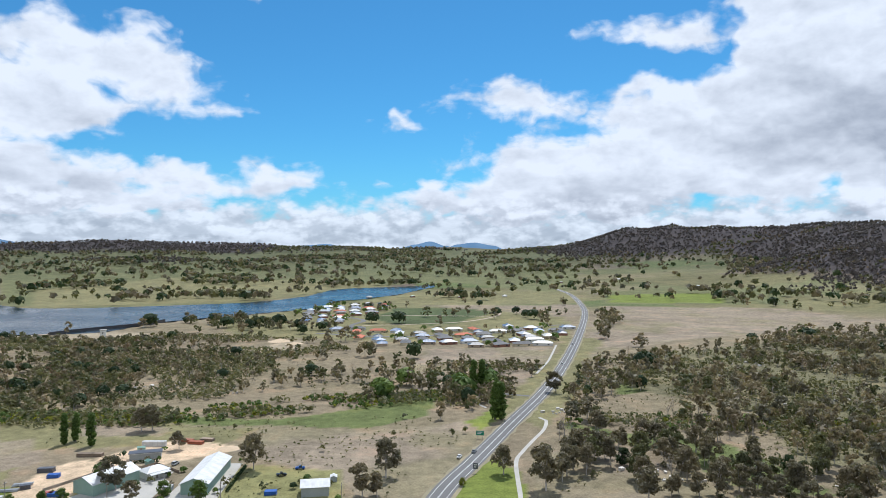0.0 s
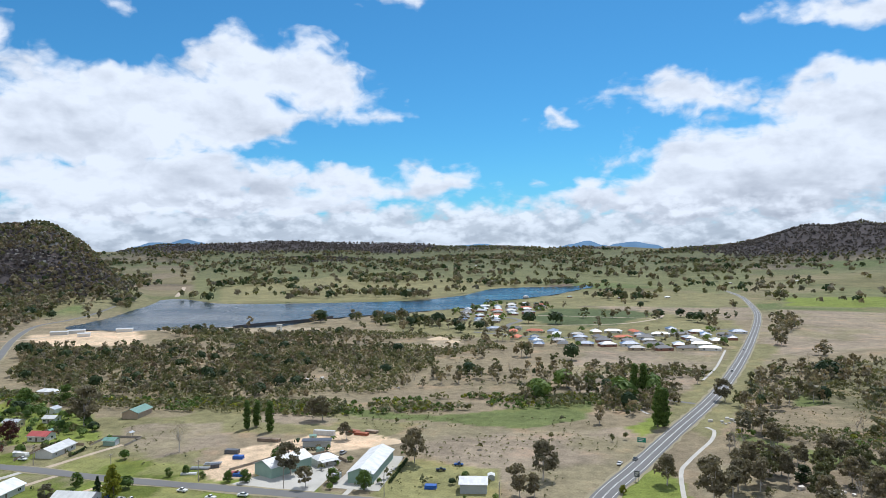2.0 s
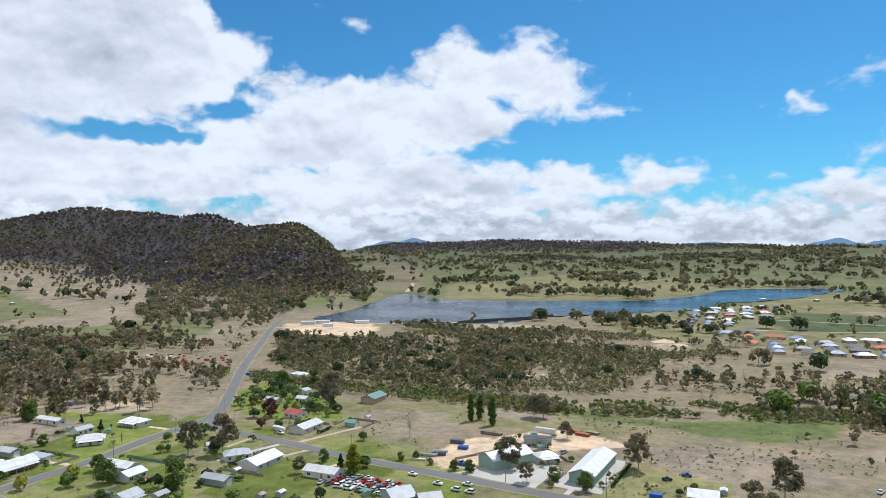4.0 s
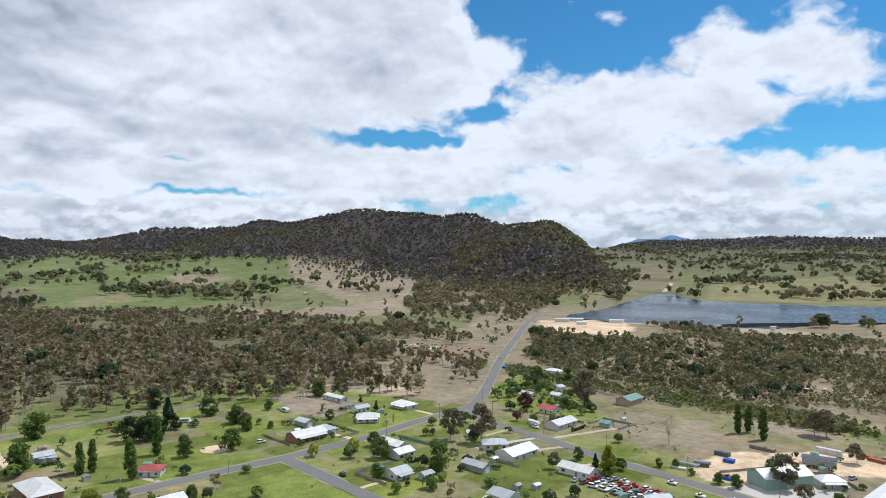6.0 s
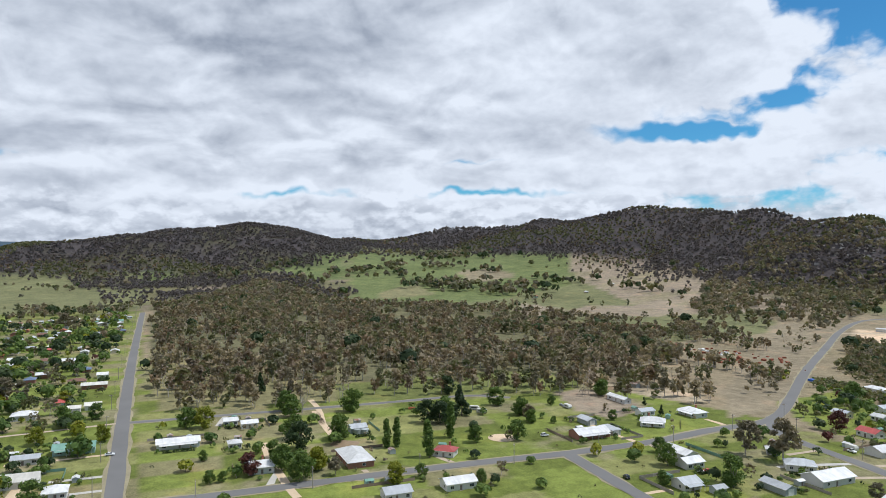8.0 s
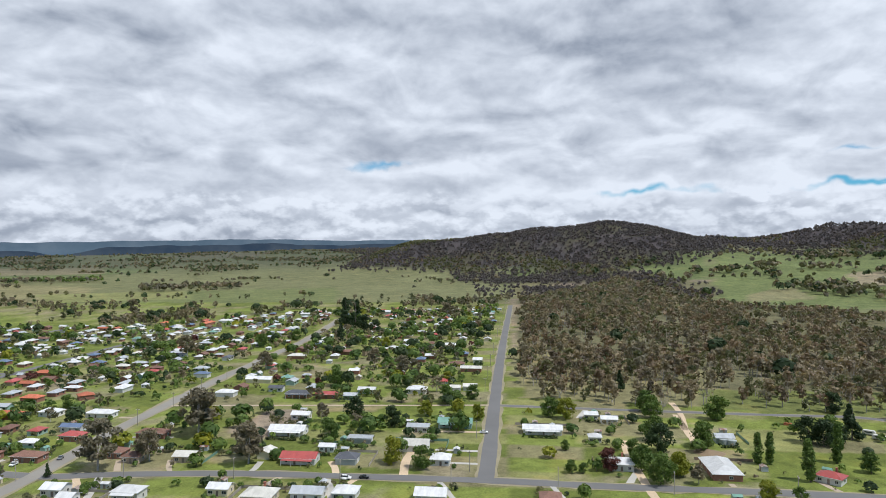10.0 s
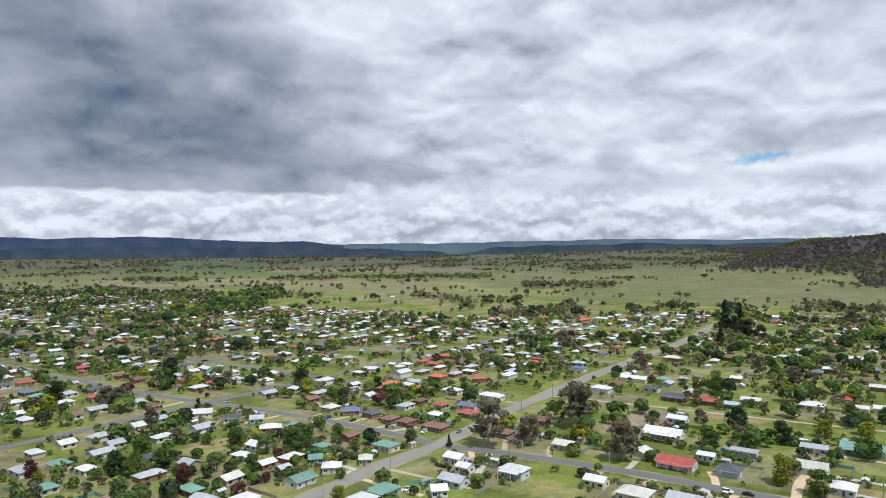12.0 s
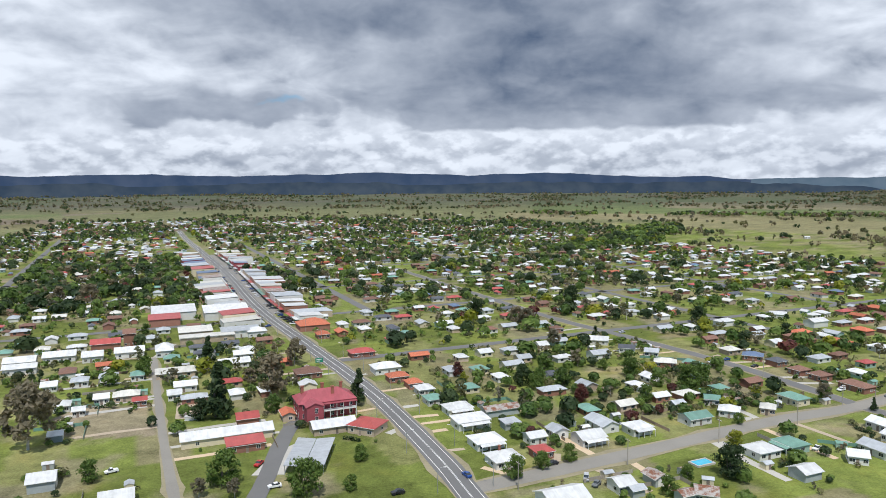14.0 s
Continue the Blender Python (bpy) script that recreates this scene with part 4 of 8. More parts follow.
def build_house(l, w, h, style, roof, wall, detail, seed, extras=""):
    """A house or shed at the origin, its long side along x."""
    rng = random.Random(seed)
    shed = wall == "steel_wall" or "shed" in extras
    kind = "shed" if shed else "house"
    name = {"hip": "hipped", "gable": "gabled", "flat": "flat"}[style]
    top = tagged(new(kind), f"{WALL_WORDS[wall]} {kind} with a {name} {ROOF_WORDS[roof]} roof", kind)
    body = part("wall", wall_piece(l, w, h, style), M[wall], top)
    lid = part("roof", roof_piece(l, w, h, style), M[roof], top)
    if detail:
        for y in (-w / 2 - 0.62, w / 2 + 0.62):
            part("gutter", box(-l / 2 - 0.6, l / 2 + 0.6, y - 0.06, y + 0.06, h - 0.18, h - 0.04), M["trim"], lid)
        if shed:
            d = part("roller_door", join(*[box(-1.6, 1.6, -0.10 - 0.02 * (i % 2), 0.0, 0.45 * i, 0.45 * i + 0.43) for i in range(6)]), M["trim"], top)
            d.matrix_local = pose(l / 2 + 0.0, 0, 0, 0, 0, 90)
        else:
            d = part("door", join(box(-0.5, 0.5, -0.07, 0.0, 0.0, 2.05), box(-0.6, 0.6, -0.9, 0.0, -0.3, -0.05)), M["door"], top)
            d.matrix_local = pose(rng.uniform(-0.1, 0.1) * l, -w / 2, 0.1, 0, 0, 0)
        spots = [(-0.33 * l, -w / 2, 0), (0.33 * l, -w / 2, 0), (l / 2, 0.1 * w, 1), (-0.28 * l, w / 2, 2), (0.25 * l, w / 2, 2), (-l / 2, -0.15 * w, 3)]
        if shed:
            spots = spots[3:5]
        for x, y, side in spots[: 6 if detail > 1 else 3]:
            window_at(x, y, 0.95, rng.choice((1.4, 1.8, 1.2)), 1.15, side, top)
        if "porch" in extras:
            y0 = -w / 2 - 2.6
            lean = [(-l * 0.45, y0, h - 0.55), (l * 0.45, y0, h - 0.55), (l * 0.45, -w / 2 - 0.5, h - 0.12), (-l * 0.45, -w / 2 - 0.5, h - 0.12)]
            part("verandah_roof", (lean + [(x, y, z - 0.1) for x, y, z in lean], [(0, 1, 2, 3), (7, 6, 5, 4), (0, 4, 5, 1), (1, 5, 6, 2), (3, 7, 4, 0)]), M[roof], top)
            for x in (-l * 0.44, -l * 0.15, l * 0.15, l * 0.44):
                part("post", box(x - 0.07, x + 0.07, y0 + 0.05, y0 + 0.19, -0.2, h - 0.6), M["trim"], top)
        if "chimney" in extras and not shed:
            c = (rng.uniform(-0.25, 0.25) * l, rng.uniform(0.1, 0.2) * w)
            part("chimney", join(box(c[0] - 0.4, c[0] + 0.4, c[1] - 0.35, c[1] + 0.35, h, h + w * 0.2 + 1.5), box(c[0] - 0.5, c[0] + 0.5, c[1] - 0.45, c[1] + 0.45, h + w * 0.2 + 1.5, h + w * 0.2 + 1.7)), M["terracotta"], top)
    if "solar" in extras and style != "flat":
        slope = math.atan(0.40)
        for i in range(3):
            for j in range(2):
                p = part("solar_panel", box(-0.95, 0.95, -0.75, 0.75, 0.0, 0.05), M["solar"], lid)
                y = w * 0.30 - 1.6 * j + 0.3
                p.matrix_local = Matrix.Translation((-2.2 + 2.05 * i, y, h + (w / 2 + 0.55 - abs(y)) * 0.40 + 0.12)) @ Matrix.Rotation(-slope, 4, "X")
    return top


HOUSE_COUNT = [0]


def house(x, y, l, w, turn, h=3.0, style="hip", roof="white_roof", wall="white_wall", extras=""):
    """One house measured from the ground plan."""
    HOUSE_COUNT[0] += 1
    r = math.hypot(x, y)
    ob = build_house(l, w, h, style, roof, wall, 2 if r < 330 else 1 if r < 480 else 0, HOUSE_COUNT[0], extras)
    ob.matrix_world = pose(x, y, float(height(x, y)), 0, 0, turn)
    TAKEN.append((x, y, l / 2 + 1, w / 2 + 1, turn))
    return ob

# houses and sheds: place, length, width, turn, wall height
house(-103.5, 307.5, 37.8, 11, 93, 4.5, "gable", "white_roof", "green_wall", "shed")
house(-143.3, 299.4, 23.0, 12, 64, 4.8, "gable", "white_roof", "green_wall", "solar,shed")
house(-128.8, 312.6, 10.1, 8, 50, 3.2, "hip", "white_roof", "white_wall", "porch")
house(-144.0, 339.9, 14.1, 4, 17, 3.0, "flat", "dark_roof", "steel_wall")
house(-53.0, 290.2, 11.1, 9, 9, 4.0, "gable", "grey_roof", "steel_wall")
house(-157.7, 230.7, 9.9, 12, 59, 4.5, "gable", "grey_roof", "steel_wall")
house(-145.3, 233.8, 8.7, 10, 47, 4.0, "gable", "grey_roof", "steel_wall")
house(-362.6, 261.1, 14.5, 9, 6, 3.0, "hip", "white_roof", "white_wall", "porch,chimney")
house(-349.3, 224.9, 13.1, 9, 55, 3.0, "hip", "white_roof", "white_wall", "porch,chimney")
house(-409.6, 239.0, 18.6, 5, 6, 3.0, "gable", "white_roof", "white_wall")
house(-371.8, 234.2, 9.8, 6, 96, 3.0, "gable", "grey_roof", "white_wall")
house(-363.8, 191.3, 10.5, 6, 6, 2.8, "gable", "grey_roof", "steel_wall")
house(-338.1, 178.8, 19.1, 10, 96, 3.0, "gable", "white_roof", "brick_wall", "porch")
house(-341.7, 193.4, 11.9, 5, 6, 2.6, "flat", "grey_roof", "steel_wall")
house(-293.4, 203.7, 16.1, 8, 6, 3.0, "gable", "white_roof", "white_wall")
house(-278.6, 198.1, 9.9, 8, 96, 3.0, "gable", "white_roof", "white_wall", "solar")
house(-254.8, 179.2, 9.0, 8, 96, 3.0, "gable", "grey_roof", "white_wall", "porch")
house(-245.5, 187.6, 5.5, 4, 96, 2.5, "gable", "grey_roof", "steel_wall")
house(-284.2, 249.4, 6.0, 5, 53, 2.8, "hip", "white_roof", "white_wall")
house(-261.0, 243.5, 12.2, 9, 55, 3.0, "hip", "grey_roof", "white_wall", "solar")
house(-243.4, 241.6, 19.2, 11, 96, 3.0, "gable", "white_roof", "white_wall", "solar")
house(-240.6, 213.1, 13.0, 6, 6, 2.8, "gable", "grey_roof", "steel_wall")
house(-206.5, 243.4, 16.3, 8, 6, 3.0, "gable", "white_roof", "white_wall")
house(-267.6, 301.4, 18.1, 9, 96, 3.0, "gable", "white_roof", "white_wall", "solar")
house(-294.6, 321.8, 10.7, 8, 6, 3.0, "gable", "red_roof", "white_wall")
house(-251.3, 321.3, 6.3, 5, 6, 2.6, "gable", "green_roof", "green_wall", "shed")
house(-279.4, 381.0, 16.5, 10, 96, 3.6, "gable", "green_roof", "tan_wall", "shed")
house(-382.7, 424.4, 14.0, 7, 6, 3.0, "hip", "white_roof", "white_wall")
house(-337.0, 377.7, 6.5, 6, 96, 2.8, "gable", "grey_roof", "white_wall")
house(-319.6, 356.7, 7.5, 6, 6, 2.8, "gable", "white_roof", "white_wall")
house(-333.0, 342.8, 9.2, 7, 6, 3.0, "gable", "grey_roof", "cream_wall")
house(-447.6, 274.9, 6.4, 4, 6, 2.6, "gable", "rust_roof", "steel_wall")
house(-203.8, 194.8, 10.1, 8, 6, 3.0, "gable", "grey_roof", "white_wall")
house(-331.6, 52.1, 23.8, 12, 6, 3.0, "hip", "white_roof", "brick_wall")
house(-328.2, 96.0, 9.9, 8, 56, 3.0, "hip", "red_roof", "white_wall", "chimney")
house(-282.9, 87.8, 13.5, 8, 96, 3.0, "gable", "white_roof", "white_wall")
house(-383.4, 62.2, 8.8, 7, 96, 3.0, "gable", "grey_roof", "steel_wall")
house(-380.8, -29.6, 20.2, 8, 96, 3.0, "gable", "white_roof", "white_wall", "porch")
house(-418.5, -4.4, 7.4, 6, 96, 3.0, "gable", "white_roof", "white_wall")
house(-409.9, 5.7, 8.7, 6, 96, 3.0, "gable", "white_roof", "white_wall")
house(-370.6, -2.2, 6.1, 6, 96, 3.0, "hip", "white_roof", "white_wall")
house(-328.1, 8.7, 11.3, 9, 96, 3.2, "gable", "white_roof", "white_wall", "chimney")
house(-278.5, 60.1, 10.9, 8, 96, 3.0, "gable", "grey_roof", "white_wall", "solar")
house(-277.4, -19.2, 7.9, 9, 96, 3.0, "hip", "brown_tile", "brick_wall")
house(-383.0, -168.1, 10.2, 6.9, 96, 3.0, "gable", "white_roof", "white_wall")
house(-350.7, -161.6, 18.7, 9.5, 96, 3.0, "gable", "white_roof", "white_wall", "porch")
house(-436.9, -193.4, 16.1, 7.7, 96, 3.2, "hip", "dark_roof", "brick_wall", "porch")
house(-438.5, -174.1, 13.8, 6.9, 96, 3.0, "gable", "red_roof", "brick_wall")
house(-438.0, -157.7, 8.4, 6.0, 96, 3.0, "gable", "grey_roof", "green_wall")
house(-466.7, -120.3, 12.8, 9, 96, 3.2, "hip", "white_roof", "white_wall", "porch")
house(-429.7, -242.0, 12.6, 7.7, 96, 3.0, "hip", "white_roof", "white_wall")
house(-477.5, -241.6, 18.7, 7.7, 96, 3.0, "gable", "white_roof", "cream_wall")
house(-487.0, -293.9, 10.7, 6.9, 96, 3.0, "hip", "blue_roof", "white_wall")
house(-584.4, -259.6, 15.2, 7.7, 96, 3.0, "hip", "pale_roof", "brick_wall")
house(-616.6, -229.2, 16.9, 6.9, 96, 3.0, "gable", "brown_tile", "brick_wall")
house(-525.3, -185.2, 7.6, 6.0, 96, 3.0, "gable", "white_roof", "brick_wall")
house(-990.7, -300.9, 17.2, 8.6, 96, 4.0, "gable", "white_roof", "white_wall")
house(-938.9, -397.9, 21.4, 6.0, 96, 3.5, "gable", "white_roof", "white_wall")
house(-697.5, -184.1, 14.4, 7.7, 96, 3.0, "gable", "white_roof", "white_wall")
house(-637.0, -181.4, 9.5, 6.0, -174, 3.0, "gable", "white_roof", "white_wall")
house(-680.3, -142.1, 17.3, 8, 96, 3.0, "gable", "white_roof", "white_wall")
house(-610.7, -143.8, 9.1, 7, 96, 3.0, "gable", "white_roof", "brick_wall")
house(-555.5, -98.1, 16.4, 7, 96, 3.0, "gable", "pale_roof", "brick_wall")
house(-484.2, -86.6, 9.0, 7, 96, 3.0, "gable", "pale_roof", "white_wall")
house(-477.6, -96.6, 8.2, 6, 96, 3.0, "gable", "pale_roof", "white_wall")
house(-384.8, -77.7, 18.4, 9, 96, 3.0, "gable", "green_roof", "green_wall", "porch")
house(-370.9, -95.4, 11.4, 6, 96, 3.0, "gable", "grey_roof", "white_wall")
house(-337.4, -89.5, 15.0, 10, 96, 3.2, "gable", "pale_roof", "white_wall")
house(-318.5, -71.7, 8.7, 9, 96, 3.0, "hip", "white_roof", "white_wall")
house(-343.2, -118.9, 11.9, 5, 96, 2.7, "flat", "grey_roof", "steel_wall")
house(-325.7, -129.7, 7.4, 5, 96, 2.8, "gable", "white_roof", "white_wall")
house(-306.6, -135.8, 16.1, 9, 96, 3.0, "gable", "red_roof", "white_wall", "porch")
house(-310.7, -114.2, 9.5, 9, 96, 3.0, "hip", "dark_roof", "steel_wall", "house")
house(-310.6, -154.6, 9.2, 6.0, -174, 3.0, "gable", "pale_roof", "cream_wall")
house(-297.4, -188.3, 9.7, 7.7, 96, 3.0, "gable", "pale_roof", "tan_wall")
house(-330.0, -228.0, 15.1, 7.7, 96, 3.0, "hip", "brown_tile", "brick_wall")
house(-291.4, -211.9, 8.1, 7.7, 96, 3.0, "hip", "brown_tile", "tan_wall")
house(-272.4, -65.7, 11.9, 9, 96, 3.0, "gable", "white_roof", "white_wall", "solar")
house(-268.0, -99.5, 9.2, 9, 96, 3.0, "hip", "white_roof", "white_wall")
house(-264.1, -113.8, 12.5, 8, 96, 3.0, "gable", "grey_roof", "white_wall")
house(-261.1, -150.5, 8.6, 6.9, 96, 3.0, "gable", "white_roof", "cream_wall")
house(-655.7, -469.3, 8.9, 7.7, 96, 3.0, "hip", "green_roof", "white_wall")
house(-678.9, -469.6, 10.3, 7.7, 96, 3.0, "hip", "white_roof", "white_wall")
house(-793.7, -527.0, 13.7, 7.7, 141, 3.0, "hip", "orange_tile", "brick_wall")
house(-751.1, -484.1, 12.8, 7.7, 96, 3.0, "hip", "white_roof", "white_wall")
house(-806.5, -477.6, 27.4, 7.7, -174, 3.0, "hip", "orange_tile", "brick_wall")
house(-837.3, -468.8, 17.8, 7.7, 96, 3.0, "hip", "white_roof", "white_wall")
house(-1145.7, -174.5, 17.9, 8.6, 141, 3.0, "gable", "white_roof", "white_wall")
house(-1029.7, -153.3, 18.0, 7.7, 96, 3.0, "gable", "green_roof", "white_wall")
house(-870.8, -139.6, 20.1, 8, 96, 3.0, "hip", "brown_tile", "brick_wall")
house(-598.0, -99.7, 7.4, 7, 96, 3.0, "gable", "white_roof", "white_wall")
house(-257.4, -131.4, 12.2, 10, 96, 3.2, "hip", "pale_roof", "cream_wall", "chimney")
house(-246.7, -215.0, 8.7, 7.6, 96, 3.0, "gable", "white_roof", "white_wall")
house(-238.7, -202.9, 6.2, 6.0, 96, 3.0, "gable", "white_roof", "white_wall")
house(-247.7, -182.5, 10.8, 7.7, 96, 4.0, "hip", "white_roof", "white_wall", "porch")
house(-222.9, -195.5, 10.8, 7.6, 96, 3.0, "gable", "grey_roof", "white_wall")
house(-209.8, -192.5, 6.2, 6.8, 142, 3.0, "gable", "white_roof", "white_wall")
house(-196.1, -208.7, 9.1, 8.5, 96, 3.0, "hip", "green_roof", "green_wall", "porch")
house(-180.9, -244.3, 11.1, 7.6, -174, 3.0, "gable", "green_roof", "white_wall")
house(-203.2, -262.5, 6.0, 6.0, 144, 3.0, "gable", "green_roof", "white_wall")
house(-200.4, -247.6, 7.8, 7.6, 138, 3.0, "hip", "white_roof", "white_wall")
house(-217.9, -245.0, 5.5, 6.8, 137, 3.0, "hip", "pale_roof", "tan_wall")
house(-185.1, -262.6, 5.6, 4.2, -174, 2.7, "gable", "grey_roof", "steel_wall")
house(-217.2, -275.4, 5.8, 6.8, -174, 3.0, "hip", "green_roof", "white_wall")
house(-238.7, -253.0, 10.8, 7.6, 96, 3.2, "hip", "green_roof", "cream_wall")
house(-221.3, -324.5, 10.9, 7.6, 146, 3.0, "hip", "pale_roof", "brick_wall")
house(-232.9, -314.1, 11.3, 7.6, 96, 3.0, "gable", "green_roof", "white_wall")
house(-218.9, -358.8, 8.7, 6.8, 145, 3.0, "gable", "dark_roof", "white_wall")
house(-227.4, -346.6, 7.2, 6.8, 143, 3.0, "gable", "grey_roof", "white_wall")
house(-212.7, -384.0, 14.4, 8.5, 146, 3.0, "gable", "white_roof", "white_wall")
house(-196.6, -352.2, 11.0, 7.6, -174, 3.0, "gable", "grey_roof", "white_wall")
house(-174.9, -381.5, 6.1, 7.6, -174, 3.0, "gable", "white_roof", "white_wall")
house(-204.0, -421.6, 7.1, 6.8, -174, 3.0, "hip", "brown_tile", "brick_wall")
house(-281.6, -259.6, 13.5, 7.7, 96, 3.0, "hip", "brown_tile", "brick_wall")
house(-276.9, -290.0, 7.5, 7.7, 96, 3.0, "hip", "brown_tile", "brick_wall")
house(-279.1, -278.8, 7.7, 7.7, 96, 3.0, "hip", "brown_tile", "brick_wall")
house(-278.8, -307.9, 7.7, 7.7, -174, 3.0, "hip", "dark_roof", "brick_wall")
house(-275.4, -321.8, 10.0, 7.7, 137, 3.0, "hip", "blue_roof", "brick_wall")
house(-316.4, -265.1, 10.8, 7.7, 96, 3.0, "hip", "red_roof", "brick_wall")
house(-330.9, -277.2, 11.4, 6.0, 96, 3.0, "gable", "blue_roof", "white_wall")
house(-295.9, -223.3, 7.1, 7.7, 96, 3.0, "hip", "brown_tile", "brick_wall")
house(-272.4, -336.9, 8.7, 7.7, -174, 3.0, "hip", "pale_roof", "tan_wall")
house(-345.1, -361.7, 13.2, 8.6, -174, 3.0, "hip", "orange_tile", "brick_wall")
house(-333.1, -349.3, 17.2, 8.6, 96, 3.0, "hip", "brown_tile", "brick_wall")
house(-347.5, -333.2, 16.2, 7.7, 96, 3.0, "hip", "orange_tile", "brick_wall")
house(-358.3, -314.5, 11.4, 7.7, 96, 3.0, "hip", "white_roof", "white_wall")
house(-361.9, -283.8, 15.7, 7.7, 96, 3.0, "hip", "white_roof", "white_wall")
house(-388.2, -355.0, 11.4, 7.7, 96, 3.0, "hip", "orange_tile", "brick_wall")
house(-401.9, -326.7, 9.0, 7.7, 139, 3.0, "hip", "orange_tile", "brick_wall")
house(-378.9, -383.3, 13.4, 8.6, -174, 4.0, "gable", "white_roof", "white_wall")
house(-428.8, -319.5, 13.4, 7.7, -174, 3.0, "hip", "white_roof", "white_wall")
house(-465.7, -412.7, 15.3, 7.7, 96, 3.0, "hip", "orange_tile", "brick_wall")
house(-322.6, -404.9, 12.8, 7.7, -174, 3.5, "hip", "white_roof", "white_wall")
house(-295.6, -438.5, 8.2, 7.7, -174, 3.0, "hip", "white_roof", "white_wall")
house(-377.6, -416.2, 10.5, 7.7, 138, 3.0, "gable", "white_roof", "white_wall")
house(-91.6, -268.1, 13.8, 8.5, -174, 3.2, "flat", "white_roof", "white_wall", "porch")
house(-90.4, -246.2, 11.2, 9.3, -174, 3.0, "hip", "white_roof", "white_wall", "porch")
house(-90.5, -228.1, 10.5, 9.3, -174, 3.0, "hip", "white_roof", "white_wall", "chimney")
house(-105.7, -230.1, 6.5, 6.8, -174, 3.0, "hip", "red_roof", "brick_wall")
house(-108.6, -278.5, 15.5, 6.0, -174, 3.0, "gable", "rust_roof", "steel_wall")
house(-106.2, -261.4, 6.4, 5.1, -174, 2.8, "flat", "grey_roof", "steel_wall")
house(-91.8, -286.0, 11.1, 8.5, -174, 3.0, "hip", "white_roof", "white_wall", "porch")
house(-109.3, -243.9, 7.0, 6.0, -174, 3.0, "gable", "white_roof", "white_wall")
house(-120.3, -247.1, 6.7, 6.0, 96, 3.0, "gable", "grey_roof", "white_wall")
house(-128.7, -237.7, 10.3, 8.5, -174, 3.0, "gable", "white_roof", "white_wall", "porch")
house(-141.3, -249.8, 12.4, 7.6, 96, 3.0, "gable", "grey_roof", "white_wall")
house(-152.0, -241.2, 9.0, 7.6, -174, 3.2, "hip", "white_roof", "white_wall", "porch")
house(-132.2, -198.5, 6.5, 5.1, 96, 2.8, "gable", "rust_roof", "steel_wall")
house(-118.6, -197.0, 6.3, 6.8, -174, 3.0, "gable", "white_roof", "white_wall")
house(-120.9, -192.1, 4.6, 3.4, -174, 2.6, "gable", "grey_roof", "steel_wall")
house(-95.2, -191.7, 13.3, 10.2, -174, 4.0, "gable", "white_roof", "white_wall", "shed")
house(-140.2, -183.1, 6.5, 6.9, 145, 3.0, "gable", "rust_roof", "cream_wall")
house(-133.2, -184.2, 4.7, 4.3, -174, 2.8, "gable", "rust_roof", "steel_wall")
house(-181.8, -207.3, 10.1, 8.5, -174, 3.0, "hip", "white_roof", "white_wall")
house(-181.9, -187.1, 7.5, 6.8, -174, 3.0, "gable", "white_roof", "steel_wall")
house(3.1, -282.3, 33.8, 9, -174, 3.2, "gable", "white_roof", "cream_wall")
house(-3.4, -270.5, 13.2, 8, -174, 3.0, "flat", "red_roof", "brick_wall")
house(-37.5, -280.4, 17.1, 9, -174, 3.0, "gable", "white_roof", "tan_wall", "solar")
house(-50.8, -275.5, 12.0, 11, 139, 3.4, "hip", "red_roof", "tan_wall")
house(-4.7, -300.1, 8.4, 8, -174, 3.0, "gable", "red_roof", "brick_wall", "shed")
house(-21.1, -299.6, 8.1, 5, 96, 3.0, "gable", "orange_tile", "tan_wall")
house(60.8, -255.1, 8.0, 8.6, -174, 3.6, "gable", "white_roof", "steel_wall")
house(58.0, -347.7, 6.0, 6.9, -174, 3.0, "gable", "white_roof", "white_wall")
house(47.8, -349.2, 10.7, 7.7, -174, 3.0, "hip", "pale_roof", "tan_wall")
house(40.9, -338.2, 5.5, 5.2, -174, 3.0, "gable", "red_roof", "brick_wall")
house(64.4, -331.7, 4.7, 5.2, -174, 2.8, "gable", "white_roof", "white_wall")
house(85.6, -376.4, 6.5, 7.7, -174, 3.0, "gable", "white_roof", "white_wall")
house(66.8, -301.4, 4.8, 5.2, -174, 2.8, "gable", "white_roof", "steel_wall")
house(73.0, -341.5, 6.5, 7.7, -174, 3.0, "hip", "white_roof", "white_wall")
house(35.4, -233.8, 9.5, 8.6, -174, 3.2, "gable", "white_roof", "white_wall")
house(73.4, -381.6, 7.5, 7.7, -174, 3.0, "hip", "grey_roof", "white_wall")
house(61.0, -386.0, 8.0, 7.7, -174, 3.0, "hip", "grey_roof", "white_wall")
house(47.4, -384.7, 6.0, 7.7, -174, 3.0, "hip", "green_roof", "white_wall")
house(29.2, -385.0, 18.8, 8.6, -174, 3.0, "gable", "pale_roof", "tan_wall")
house(26.8, -344.2, 5.6, 6.9, -174, 3.0, "gable", "white_roof", "white_wall")
house(22.8, -357.6, 9.9, 7.7, -174, 3.0, "gable", "white_roof", "white_wall")
house(39.0, -436.5, 9.2, 15.5, -174, 4.0, "hip", "white_roof", "white_wall")
house(112.1, -431.7, 15.1, 10.3, -174, 3.5, "gable", "white_roof", "white_wall")
house(94.3, -439.7, 16.1, 10.3, -174, 3.5, "gable", "white_roof", "white_wall")
house(76.4, -433.9, 10.3, 10.3, -174, 3.5, "gable", "white_roof", "white_wall")
house(57.9, -438.9, 15.3, 10.3, -174, 3.5, "gable", "white_roof", "white_wall")
